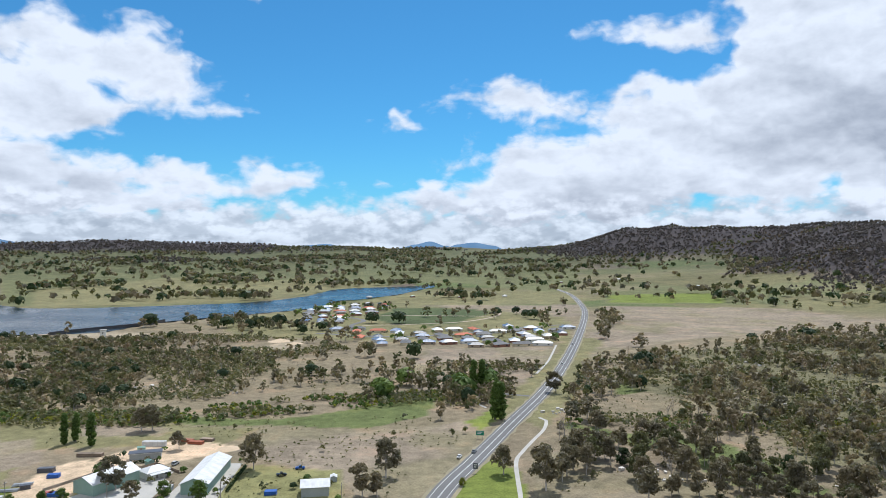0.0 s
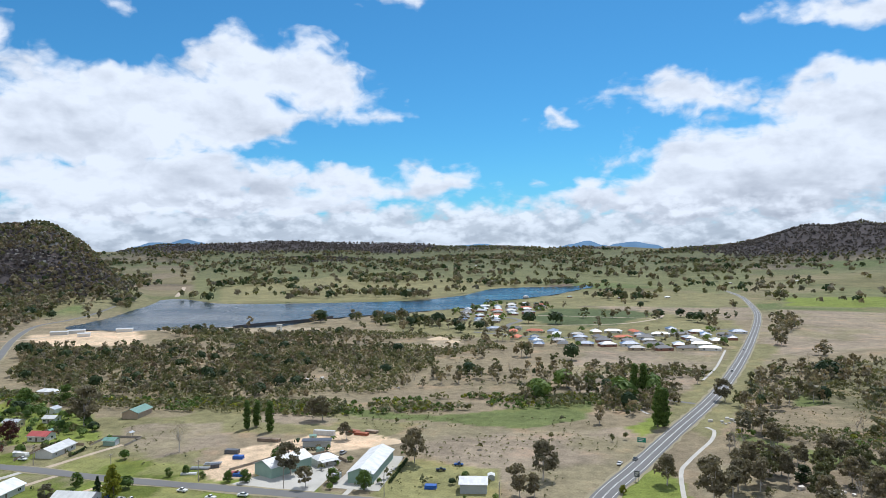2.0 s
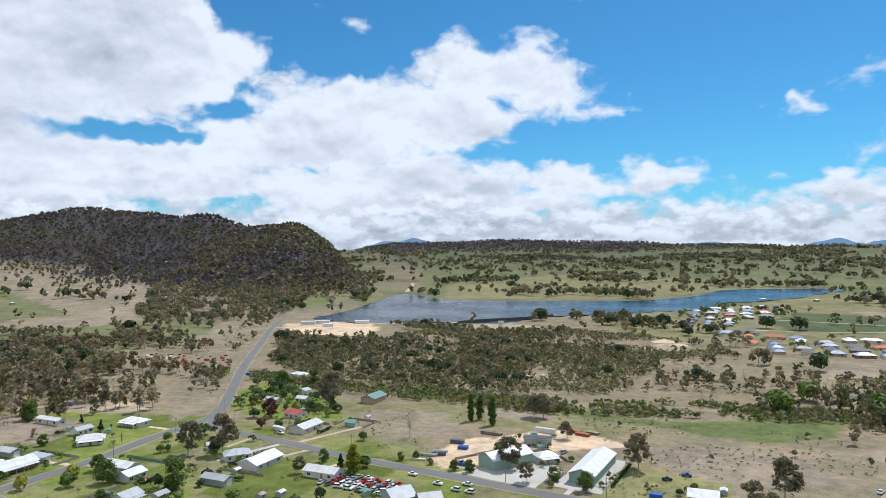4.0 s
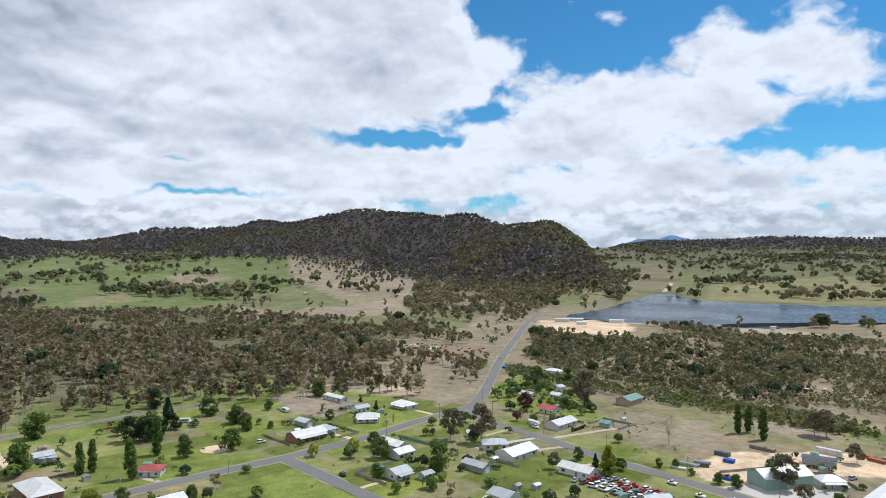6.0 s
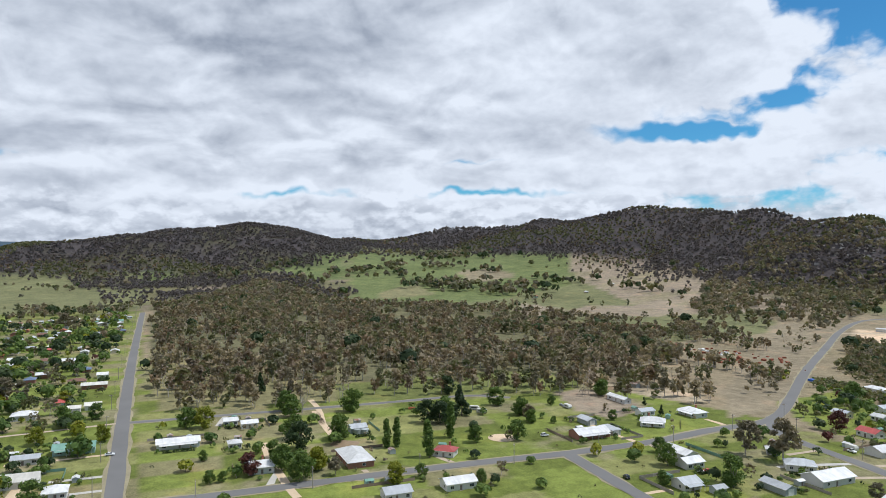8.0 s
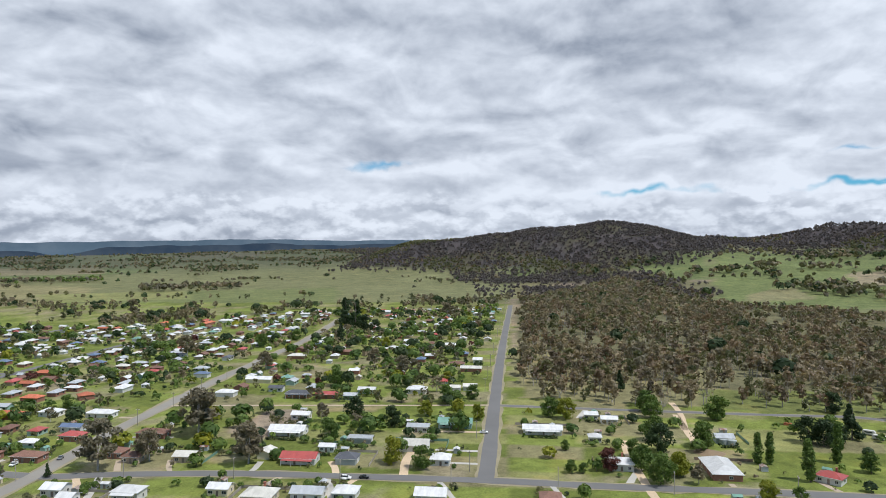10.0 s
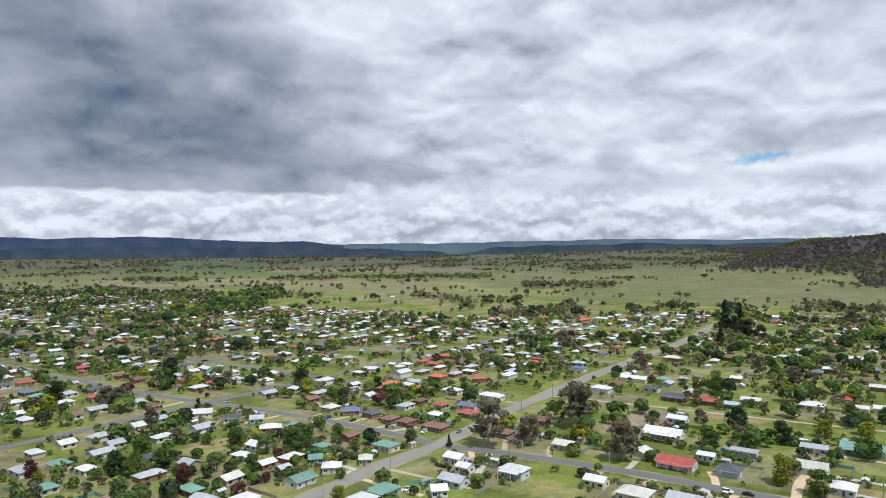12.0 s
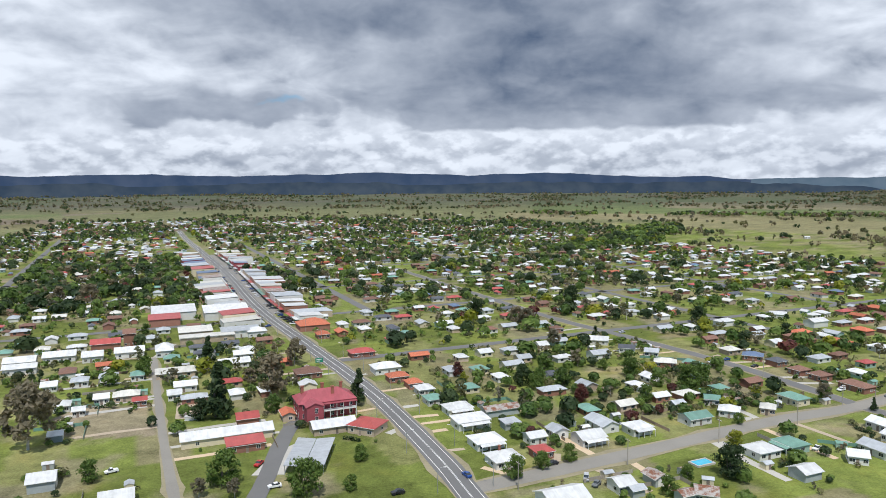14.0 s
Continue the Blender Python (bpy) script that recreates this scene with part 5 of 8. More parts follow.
house(108.2, -416.1, 15.4, 7.7, -174, 3.5, "gable", "white_roof", "white_wall")
house(73.6, -458.9, 15.7, 10.3, -174, 5.0, "gable", "red_roof", "brick_wall")
house(61.8, -470.1, 6.7, 10.3, -174, 8.0, "gable", "brown_tile", "brick_wall")
house(47.1, -531.4, 20.5, 17.2, -174, 5.0, "flat", "red_roof", "brick_wall")
house(42.8, -555.4, 30.0, 25.8, -174, 6.0, "flat", "white_roof", "white_wall")
house(5.7, -547.3, 31.2, 25.8, -174, 6.0, "flat", "white_roof", "white_wall")
house(24.1, -482.2, 20.1, 15.5, -174, 4.5, "flat", "pale_roof", "tan_wall")
house(-3.9, -475.1, 23.6, 12.0, -174, 4.5, "flat", "grey_roof", "white_wall")
house(16.2, -464.4, 32.2, 7.7, -174, 4.0, "flat", "pale_roof", "tan_wall")
house(-14.0, -472.1, 11.4, 10.3, -174, 4.0, "hip", "white_roof", "white_wall")
house(-51.5, -483.8, 20.1, 17.2, -174, 4.0, "hip", "orange_tile", "brick_wall")
house(0.2, -395.9, 15.9, 8.6, -174, 3.0, "gable", "white_roof", "white_wall")
house(-36.0, -363.4, 12.6, 10.3, -174, 3.0, "hip", "brown_tile", "brick_wall")
house(-17.9, -370.1, 8.7, 8.6, -174, 3.0, "hip", "brown_tile", "tan_wall")
house(-75.9, -359.8, 13.9, 10.2, -174, 3.4, "hip", "white_roof", "white_wall")
house(-78.1, -341.8, 10.0, 7.6, -174, 3.0, "hip", "orange_tile", "brick_wall")
house(-83.0, -328.5, 6.8, 7.6, -174, 3.0, "hip", "orange_tile", "brick_wall")
house(-85.4, -317.1, 7.5, 7.6, -174, 3.0, "hip", "white_roof", "white_wall")
house(-85.2, -301.1, 7.1, 7.6, -174, 3.0, "hip", "green_roof", "white_wall")
house(-69.9, -397.6, 13.8, 8.6, -174, 3.0, "hip", "red_roof", "brick_wall")
house(-54.5, -452.9, 7.7, 8.6, -174, 3.0, "hip", "orange_tile", "brick_wall")
house(-4.7, -414.2, 10.2, 7.7, -174, 3.0, "gable", "white_roof", "white_wall")
house(15.5, -407.2, 7.9, 7.7, -174, 3.0, "hip", "white_roof", "white_wall")


# ---- main street: shops with parapets and awnings ----
def shop(x, y, l, w, h, turn, roof, wall, shade):
    """Front along local -y, footpath awning before it."""
    top = tagged(new("shop"), f"{WALL_WORDS[wall]} shop with parapet, street awning and {ROOF_WORDS[roof]} roof", "shop", group="main street shops")
    part("wall", box(-l / 2, l / 2, -w / 2, w / 2, -0.2, h), M[wall], top)
    slope = [(-l / 2, -w / 2 + 0.3, h + 0.9), (l / 2, -w / 2 + 0.3, h + 0.9), (l / 2, w / 2 + 0.3, h + 0.15), (-l / 2, w / 2 + 0.3, h + 0.15)]
    part("roof", (slope + [(a, b, c - 0.12) for a, b, c in slope], [(0, 1, 2, 3), (7, 6, 5, 4), (2, 6, 7, 3), (0, 3, 7, 4), (1, 5, 6, 2)]), M[roof], top)
    part("parapet", box(-l / 2, l / 2, -w / 2, -w / 2 + 0.3, h, h + 1.4), M[wall], top)
    part("awning", box(-l / 2 + 0.1, l / 2 - 0.1, -w / 2 - 3.0, -w / 2, 3.0, 3.18), M[shade], top)
    for i in range(3):
        window = part("window", box(-l * 0.14, l * 0.14, -0.05, 0.02, 0.5, 2.6), M["glass"], top)
        window.matrix_local = pose(-l / 3 + l / 3 * i, -w / 2, 0)
    top.matrix_world = pose(x, y, 0, 0, 0, turn)
    TAKEN.append((x, y, l / 2 + 1, w / 2 + 1, turn))


street = resample(HIGHWAY, 1.0)
street = street[(street[:, 1] < -500) & (street[:, 1] > -1050)]
pick = random.Random(4)
for side in (-1, 1):
    k = 0
    while k < len(street) - 30:
        l, w = pick.uniform(11, 24), pick.uniform(16, 30)
        p, q = street[k], street[min(k + int(l), len(street) - 1)]
        way = (q - p) / np.linalg.norm(q - p)
        out = np.array((-way[1], way[0])) * side
        c = (p + q) / 2 + out * (13.5 + w / 2)
        k += int(l) + (1 if pick.random() < 0.8 else 12)
        if any(math.hypot(t[0] - c[0], t[1] - c[1]) < t[2] * 0.9 + 8 for t in TAKEN[:206]):
            continue
        turn = math.degrees(math.atan2(way[1], way[0])) + (0 if side > 0 else 180)
        shop(c[0], c[1], l, w, pick.choice((4.5, 4.8, 5.5, 7.5)), turn, pick.choice(("white_roof", "grey_roof", "grey_roof", "red_roof", "rust_roof", "pale_roof", "blue_roof")), pick.choice(("white_wall", "cream_wall", "brick_wall", "red_wall", "tan_wall")), pick.choice(("white_roof", "grey_roof", "red_roof", "green_roof")))

road("pavement_main_street", [(-25, -545), (-17, -591), (12, -855), (37, -1035)], 13.2, "pale sealed parking lanes and footpaths before the shops", mat="asphalt_pale", verge=0, lift=0.157, kind="pavement")

# ground kept clear for the hotel, motel yard, pool and works yards
TAKEN.append((-36.9, -302.6, 14, 12, 6))
TAKEN.append((-24.9, -259.3, 22, 14, 6))
TAKEN.append((-13.1, -251.5, 14, 8, 6))
TAKEN.append((-156.7, -207.3, 6, 5, 6))
TAKEN.append((-185.5, 241.7, 24, 10, 6))
TAKEN.append((-181.4, 297.4, 16, 9, 6))
TAKEN.append((-7.1, -277.5, 8, 20, 6))

# ---- the rest of the town and the estate ----
CELL, REACH = 3.0, 2100.0
SIDE = int(2 * REACH / CELL)
BUSY = np.zeros((SIDE, SIDE), bool)                       # ground that nothing may grow on


def occupy(x, y, reach):
    i, j, k = int((x + REACH) / CELL), int((y + REACH) / CELL), max(0, int(round(reach / CELL)))
    BUSY[max(i - k, 0):i + k + 1, max(j - k, 0):j + k + 1] = True


def free(x, y):
    i, j = np.clip(((np.asarray(x) + REACH) / CELL).astype(int), 0, SIDE - 1), np.clip(((np.asarray(y) + REACH) / CELL).astype(int), 0, SIDE - 1)
    return ~BUSY[i, j]


def occupy_house(x, y, a, b, turn):
    c, s = math.cos(radians(turn)), math.sin(radians(turn))
    for u in np.arange(-a, a + 1, 2.0):
        for v in np.arange(-b, b + 1, 2.0):
            occupy(x + u * c - v * s, y + u * s + v * c, 0)


def beside(line, off):
    q = np.array(line, float)
    way = np.gradient(q, axis=0)
    way /= np.linalg.norm(way, axis=1)[:, None]
    return [tuple(p) for p in q + np.stack([-way[:, 1], way[:, 0]], 1) * off]


GRID = radians(7.5)
EU, EV = np.array((math.cos(GRID), math.sin(GRID))), np.array((-math.sin(GRID), math.cos(GRID)))
TOWN = [(-445, -80), (-1150, -150), (-1000, -420), (-760, -560), (-680, -900), (-600, -1250), (-300, -1650), (350, -1700), (520, -1200), (420, -600), (250, -330), (60, -400), (40, -330), (-55, -330), (-110, -255), (-255, -262), (-300, -275), (-400, -285), (-420, -200)]
STREETS = []
for k, (v, u0, u1) in enumerate(((-380, -760, -95), (-520, -800, 330), (-660, -760, 380), (-800, -720, 420), (-960, -700, 440), (-1130, -620, 450), (-1300, -500, 430))):
    STREETS.append([tuple(EU * u + EV * v) for u in np.linspace(u0, u1, 6)])
for u, v0, v1 in ((-520, -330, -1000), (-390, -330, -1250), (-170, -520, -1400), (110, -520, -1450), (270, -520, -1350)):
    STREETS.append([tuple(EU * u + EV * v) for v in np.linspace(v0, v1, 7)])
for line in STREETS:
    tagged(strip("road", line, 3.6, M["asphalt"], 0.12, step=20.0), "grey sealed town street between gardens", "road", kind="structure")
for line, half in [(HIGHWAY, 12), (WEST_ROAD, 7), (CROSS_STREET, 7), (LONG_ROAD, 8), (SIDE_STREET, 6), (WORKS_STREET, 6), (BACK_ROAD, 4), (MOTEL_LANE, 4), (FOOTPATH, 2.5), (SUBURB_ROAD, 6), (SUBURB_ROAD_NORTH, 6), (HILL_TRACK, 7), (DRIVE_A, 3), (DRIVE_B, 3), (DRIVE_C, 3), (DRIVE_D, 3)] + [(s, 5) for s in STREETS]:
    for px, py in resample(line, 3.0):
        occupy(px, py, half)
QUARRY = [(-575, 625), (-700, 730), (-660, 800), (-580, 810), (-510, 750), (-475, 690), (-470, 655)]
DAM_FOOT = [(-435, 780), (-370, 775), (-350, 845), (-420, 885)]
for poly in [LAKE, QUARRY, DAM_FOOT]:
    gx, gy = np.meshgrid(np.arange(SIDE) * CELL - REACH, np.arange(SIDE) * CELL - REACH, indexing="ij")
    BUSY |= inside(gx, gy, poly)
HOMES = BUSY.copy()
for t in TAKEN:
    occupy_house(*t)

rng = np.random.default_rng(11)
WALLS = ["white_wall", "white_wall", "cream_wall", "brick_wall", "brick_wall", "tan_wall", "green_wall"]
ROOFS = ["white_roof"] * 6 + ["grey_roof"] * 5 + ["pale_roof"] * 3 + ["dark_roof"] * 2 + ["green_roof"] * 2 + ["orange_tile"] + ["red_roof"] * 2 + ["brown_tile"] * 4 + ["blue_roof"]


def clear_of(x, y, reach):
    for a, b, la, lb, _ in TAKEN:
        if math.hypot(a - x, b - y) < reach + la * 0.8 + 1:
            return False
    return True


protos = []
for k in range(34):
    roof = ROOFS[k % len(ROOFS)]
    wall = "brick_wall" if "tile" in roof and k % 2 else WALLS[k % len(WALLS)]
    protos.append((float(rng.uniform(7.5, 12)), float(rng.uniform(5.8, 7.8)), 2.7, "hip" if k % 3 else "gable", roof, wall))
for k in range(12):                                       # the new estate's long low homes
    protos.append((float(rng.uniform(15, 21)), float(rng.uniform(9.5, 12)), 2.8, "hip", ("white_roof", "grey_tile", "dark_roof", "grey_roof", "blue_roof", "dark_roof", "pale_roof", "dark_roof", "grey_tile", "orange_tile", "blue_roof", "grey_tile")[k], ("white_wall", "cream_wall", "tan_wall", "brick_wall")[k % 4]))
TOWN_KINDS = 34
first = {}
FAR_HOUSES = []


def plant_house(x, y, turn, k, things=True):
    l, w, h, style, roof, wall = protos[k % len(protos)]
    TAKEN.append((x, y, l / 2, w / 2, turn))
    occupy_house(x, y, l / 2 + 1, w / 2 + 1, turn)
    m = pose(x, y, float(height(x, y)), 0, 0, turn)
    if not things:
        FAR_HOUSES.append((m, k % len(protos)))
    elif k % len(protos) in first:
        copy_thing(first[k % len(protos)], m)
    else:
        ob = build_house(l, w, h, style, roof, wall, 0, k)
        for sx, side in ((-0.28, 0), (0.28, 0), (-0.25, 2), (0.25, 2)):
            p = part("window", box(-0.9, 0.9, -0.05, 0.02, 0.0, 1.2), M["glass"], ob)
            p.matrix_local = pose(sx * l, (-w / 2) if side == 0 else w / 2, 0.95, 0, 0, 90 * side)
        ob.matrix_world = m
        first[k % len(protos)] = ob


for v in np.arange(-1750, 0, 29.0):
    for u in np.arange(-1250, 560, 17.5):
        x, y = EU * (u + rng.uniform(-5, 5)) + EV * (v + rng.uniform(-7, 7))
        near = math.hypot(x, y)
        empty = 0.64 if x < -330 and y > -330 else 0.10 if near < 700 else 0.05
        if rng.random() < empty or not inside(np.array([x]), np.array([y]), TOWN)[0]:
            continue
        k = int(rng.integers(TOWN_KINDS))
        l, w = protos[k % len(protos)][:2]
        if not clear_of(x, y, l * 0.5) or not free(x, y) or not free(x + 5, y) or not free(x - 5, y) or not free(x, y + 5) or not free(x, y - 5):
            continue
        plant_house(x, y, 7.5 + (90 if rng.random() < 0.3 else 0) + rng.uniform(-3, 3), k, near < 470)

for v in np.arange(-1732, 0, 36.0):                       # sheds and garages behind the far houses
    for u in np.arange(-1240, 560, 23.0):
        x, y = EU * (u + rng.uniform(-6, 6)) + EV * (v + rng.uniform(-5, 5))
        if rng.random() < 0.45 and math.hypot(x, y) > 520 and inside(np.array([x]), np.array([y]), TOWN)[0] and clear_of(x, y, 3.5) and free(x, y):
            m = pose(x, y, 0.0, 0, 0, 7.5 + (90 if rng.random() < 0.5 else 0)) @ Matrix.Diagonal((rng.uniform(0.4, 0.75), rng.uniform(0.5, 0.8), 0.85, 1.0))
            FAR_HOUSES.append((m, int(rng.integers(TOWN_KINDS))))
            occupy(x, y, 3)

ESTATE = [(-242, 1142), (-189, 1280), (-98, 1303), (-75, 1190), (-122, 1051), (-140, 948), (-191, 972)]
ESTATE_SOUTH = [(-150, 890), (-60, 885), (20, 875), (100, 915), (168, 935), (130, 745), (60, 715), (-60, 735), (-115, 800)]
for v in np.arange(600, 1500, 29.0):
    for u in np.arange(-400, 480, 24.0):
        x, y = EU * (u + rng.uniform(-2, 2)) + EV * (v + rng.uniform(-3, 3))
        at = np.array([x]), np.array([y])
        if (inside(*at, ESTATE)[0] or inside(*at, ESTATE_SOUTH)[0]) and clear_of(x, y, 7.0) and free(x, y) and rng.random() < 0.85:
            k = TOWN_KINDS + int(rng.integers(12))
            plant_house(x, y, 7.5 + (90 if rng.random() < 0.4 else 0) + rng.uniform(-14, 14), k, math.hypot(x, y) < 900)
for az, d in ((24.5, 1720), (23.8, 1725), (-9.5, 2100), (-14, 2250), (6, 1500), (-5, 1520), (-1.5, 1480), (2.5, 1500), (-20, 1950), (74.5, 2150), (73.9, 2160), (62, 1500), (60, 1650), (66, 1400), (50.5, 1370), (49.8, 1360), (136, 1350), (137.5, 1360), (10, 3000), (17, 2900), (13, 2400), (153, 2000), (158, 1950), (162, 2100), (147, 1900), (142, 2300)):
    plant_house(-math.sin(radians(az)) * d, math.cos(radians(az)) * d, 20.0 + az, int(abs(az) * 7) % TOWN_KINDS)

TOWN_FAR_SIDE = [(-640, -1080), (-800, -1330), (-700, -1640), (-430, -1900), (-100, -2020), (420, -2020), (400, -1690), (-290, -1640), (-590, -1260)]
outer = np.random.default_rng(77)
for v in np.arange(-2150, -900, 31.0):
    for u in np.arange(-1150, 560, 21.0):
        x, y = EU * (u + outer.uniform(-6, 6)) + EV * (v + outer.uniform(-8, 8))
        if outer.random() < 0.78 and inside(np.array([x]), np.array([y]), TOWN_FAR_SIDE)[0] and clear_of(x, y, 5.0) and free(x, y):
            plant_house(x, y, 7.5 + (90 if outer.random() < 0.3 else 0) + outer.uniform(-4, 4), int(outer.integers(TOWN_KINDS)), False)


def house_blocks():
    """Homes too far off to count: walls and roofs, joined by material."""
    groups = {}
    for m, k in FAR_HOUSES:
        l, w, h, style, roof, wall = protos[k]
        rows = [(roof_piece(l, w, h, style), roof), (wall_piece(l, w, h, style), wall)]
        rows += [(box(sx * l - 0.9, sx * l + 0.9, sy * w / 2 - 0.05, sy * w / 2 + 0.05, 0.95, 2.15), "glass") for sx in (-0.28, 0.28) for sy in (-1, 1)]
        for (v, f), mat in rows:
            groups.setdefault(mat, []).append(([tuple(m @ Vector(p)) for p in v], f))
    for mat, pieces in groups.items():
        tagged(mesh_object("far_houses", *join(*pieces), M[mat]), "many small houses crowding the far side of town", "houses", kind="stuff")


house_blocks()

# ---- trees ----
def leaf_cloud(rng, centres, radii, per, size, squash=0.75, loose=0.55):
    """Leaf clumps: small triangles turned every way, gathered round the ends of twigs."""
    c = np.repeat(centres, per, 0)
    r = np.repeat(radii, per)
    d = rng.normal(size=(len(c), 3))
    d /= np.linalg.norm(d, axis=1)[:, None]
    p = c + d * (r * rng.random(len(c)) ** 0.45)[:, None] * (1, 1, squash)
    face = d + rng.normal(size=(len(c), 3)) * loose + (0, 0, 0.25)
    face /= np.linalg.norm(face, axis=1)[:, None]
    a, b = np.cross(face, rng.normal(size=(len(c), 3))), rng.normal(size=(len(c), 3))
    a /= np.linalg.norm(a, axis=1)[:, None] + 1e-9
    b -= (b * face).sum(1)[:, None] * face
    b -= (b * a).sum(1)[:, None] * a
    b /= np.linalg.norm(b, axis=1)[:, None]
    s = size * rng.uniform(0.6, 1.3, len(c))[:, None]
    tri = np.stack([p - a * s * 0.6 - b * s * 0.4, p + a * s * 0.6 - b * s * 0.35, p + b * s * 0.75], 1)
    return tri.reshape(-1, 3)


def leaf_dome(rng, n, low, half, size, ragged):
    """The outside of a crown: leaf sprays lying over a lumpy dome."""
    d = rng.normal(size=(n, 3))
    d[:, 2] = np.where(d[:, 2] < -0.6, -d[:, 2], d[:, 2])
    d /= np.linalg.norm(d, axis=1)[:, None]
    bud = rng.normal(size=(9, 3)) + (0, 0, 0.3)
    bud /= np.linalg.norm(bud, axis=1)[:, None]
    near = (d @ bud.T).max(1)
    r = (1.08 - ragged + ragged * smooth(0.55, 0.95, near)) * np.where(rng.random(n) < 0.3, rng.uniform(0.45, 0.75, n), rng.uniform(0.86, 1.04, n))
    tall = (0.97 - low) / 2
    p = d * r[:, None] * (half, half, tall) + (0, 0, low + tall)
    face = d + rng.normal(size=(n, 3)) * 0.30
    face /= np.linalg.norm(face, axis=1)[:, None]
    a = np.cross(face, rng.normal(size=(n, 3)))
    a /= np.linalg.norm(a, axis=1)[:, None] + 1e-9
    b = np.cross(face, a)
    s = 1.7 * size * rng.uniform(0.7, 1.25, n)[:, None]
    return np.stack([p - a * s * 0.55 - b * s * 0.4, p + a * s * 0.55 - b * s * 0.38, p + b * s * 0.62], 1).reshape(-1, 3)


def tube(p, q, r0, r1, sides):
    p, q = np.array(p, float), np.array(q, float)
    way = (q - p) / (np.linalg.norm(q - p) + 1e-9)
    a = np.cross(way, (0.3, 0.9, 0.1))
    a /= np.linalg.norm(a)
    b = np.cross(way, a)
    k = np.arange(sides) * 2 * math.pi / sides
    ring = np.cos(k)[:, None] * a + np.sin(k)[:, None] * b
    v = np.concatenate([p + ring * r0, q + ring * r1])
    t = []
    for i in range(sides):
        j = (i + 1) % sides
        t += [v[i], v[j], v[sides + j], v[i], v[sides + j], v[sides + i]]
    return np.array(t)


# kind: crown bottom, crown half-width, clusters, leaf material, trunk material, all for a tree 1 m high
KINDS = {"gum": (0.28, 0.36, 1.15, "gum", "bark_pale"), "slim": (0.40, 0.20, 0.80, "gum", "bark_pale"), "rust": (0.34, 0.24, 0.85, "rust_leaf", "bark_pale"), "olive": (0.22, 0.36, 1.0, "olive", "bark_pale"), "hill": (0.05, 0.44, 1.1, "hill_gum", "bark"), "green": (0.08, 0.52, 1.5, "green", "bark"), "poplar": (0.06, 0.12, 1.0, "green", "bark"), "pine": (0.10, 0.24, 1.2, "pine", "bark"), "lime": (0.08, 0.54, 1.4, "lime", "bark"), "plum": (0.10, 0.5, 1.3, "plum", "bark"), "scrub": (0.02, 0.62, 0.8, "scrub", "bark"), "dead": (0.30, 0.30, 0.5, "dead", "bark_pale"), "golden": (0.04, 0.36, 1.6, "lime", "bark"), "dark": (0.08, 0.52, 1.5, "pine", "bark")}


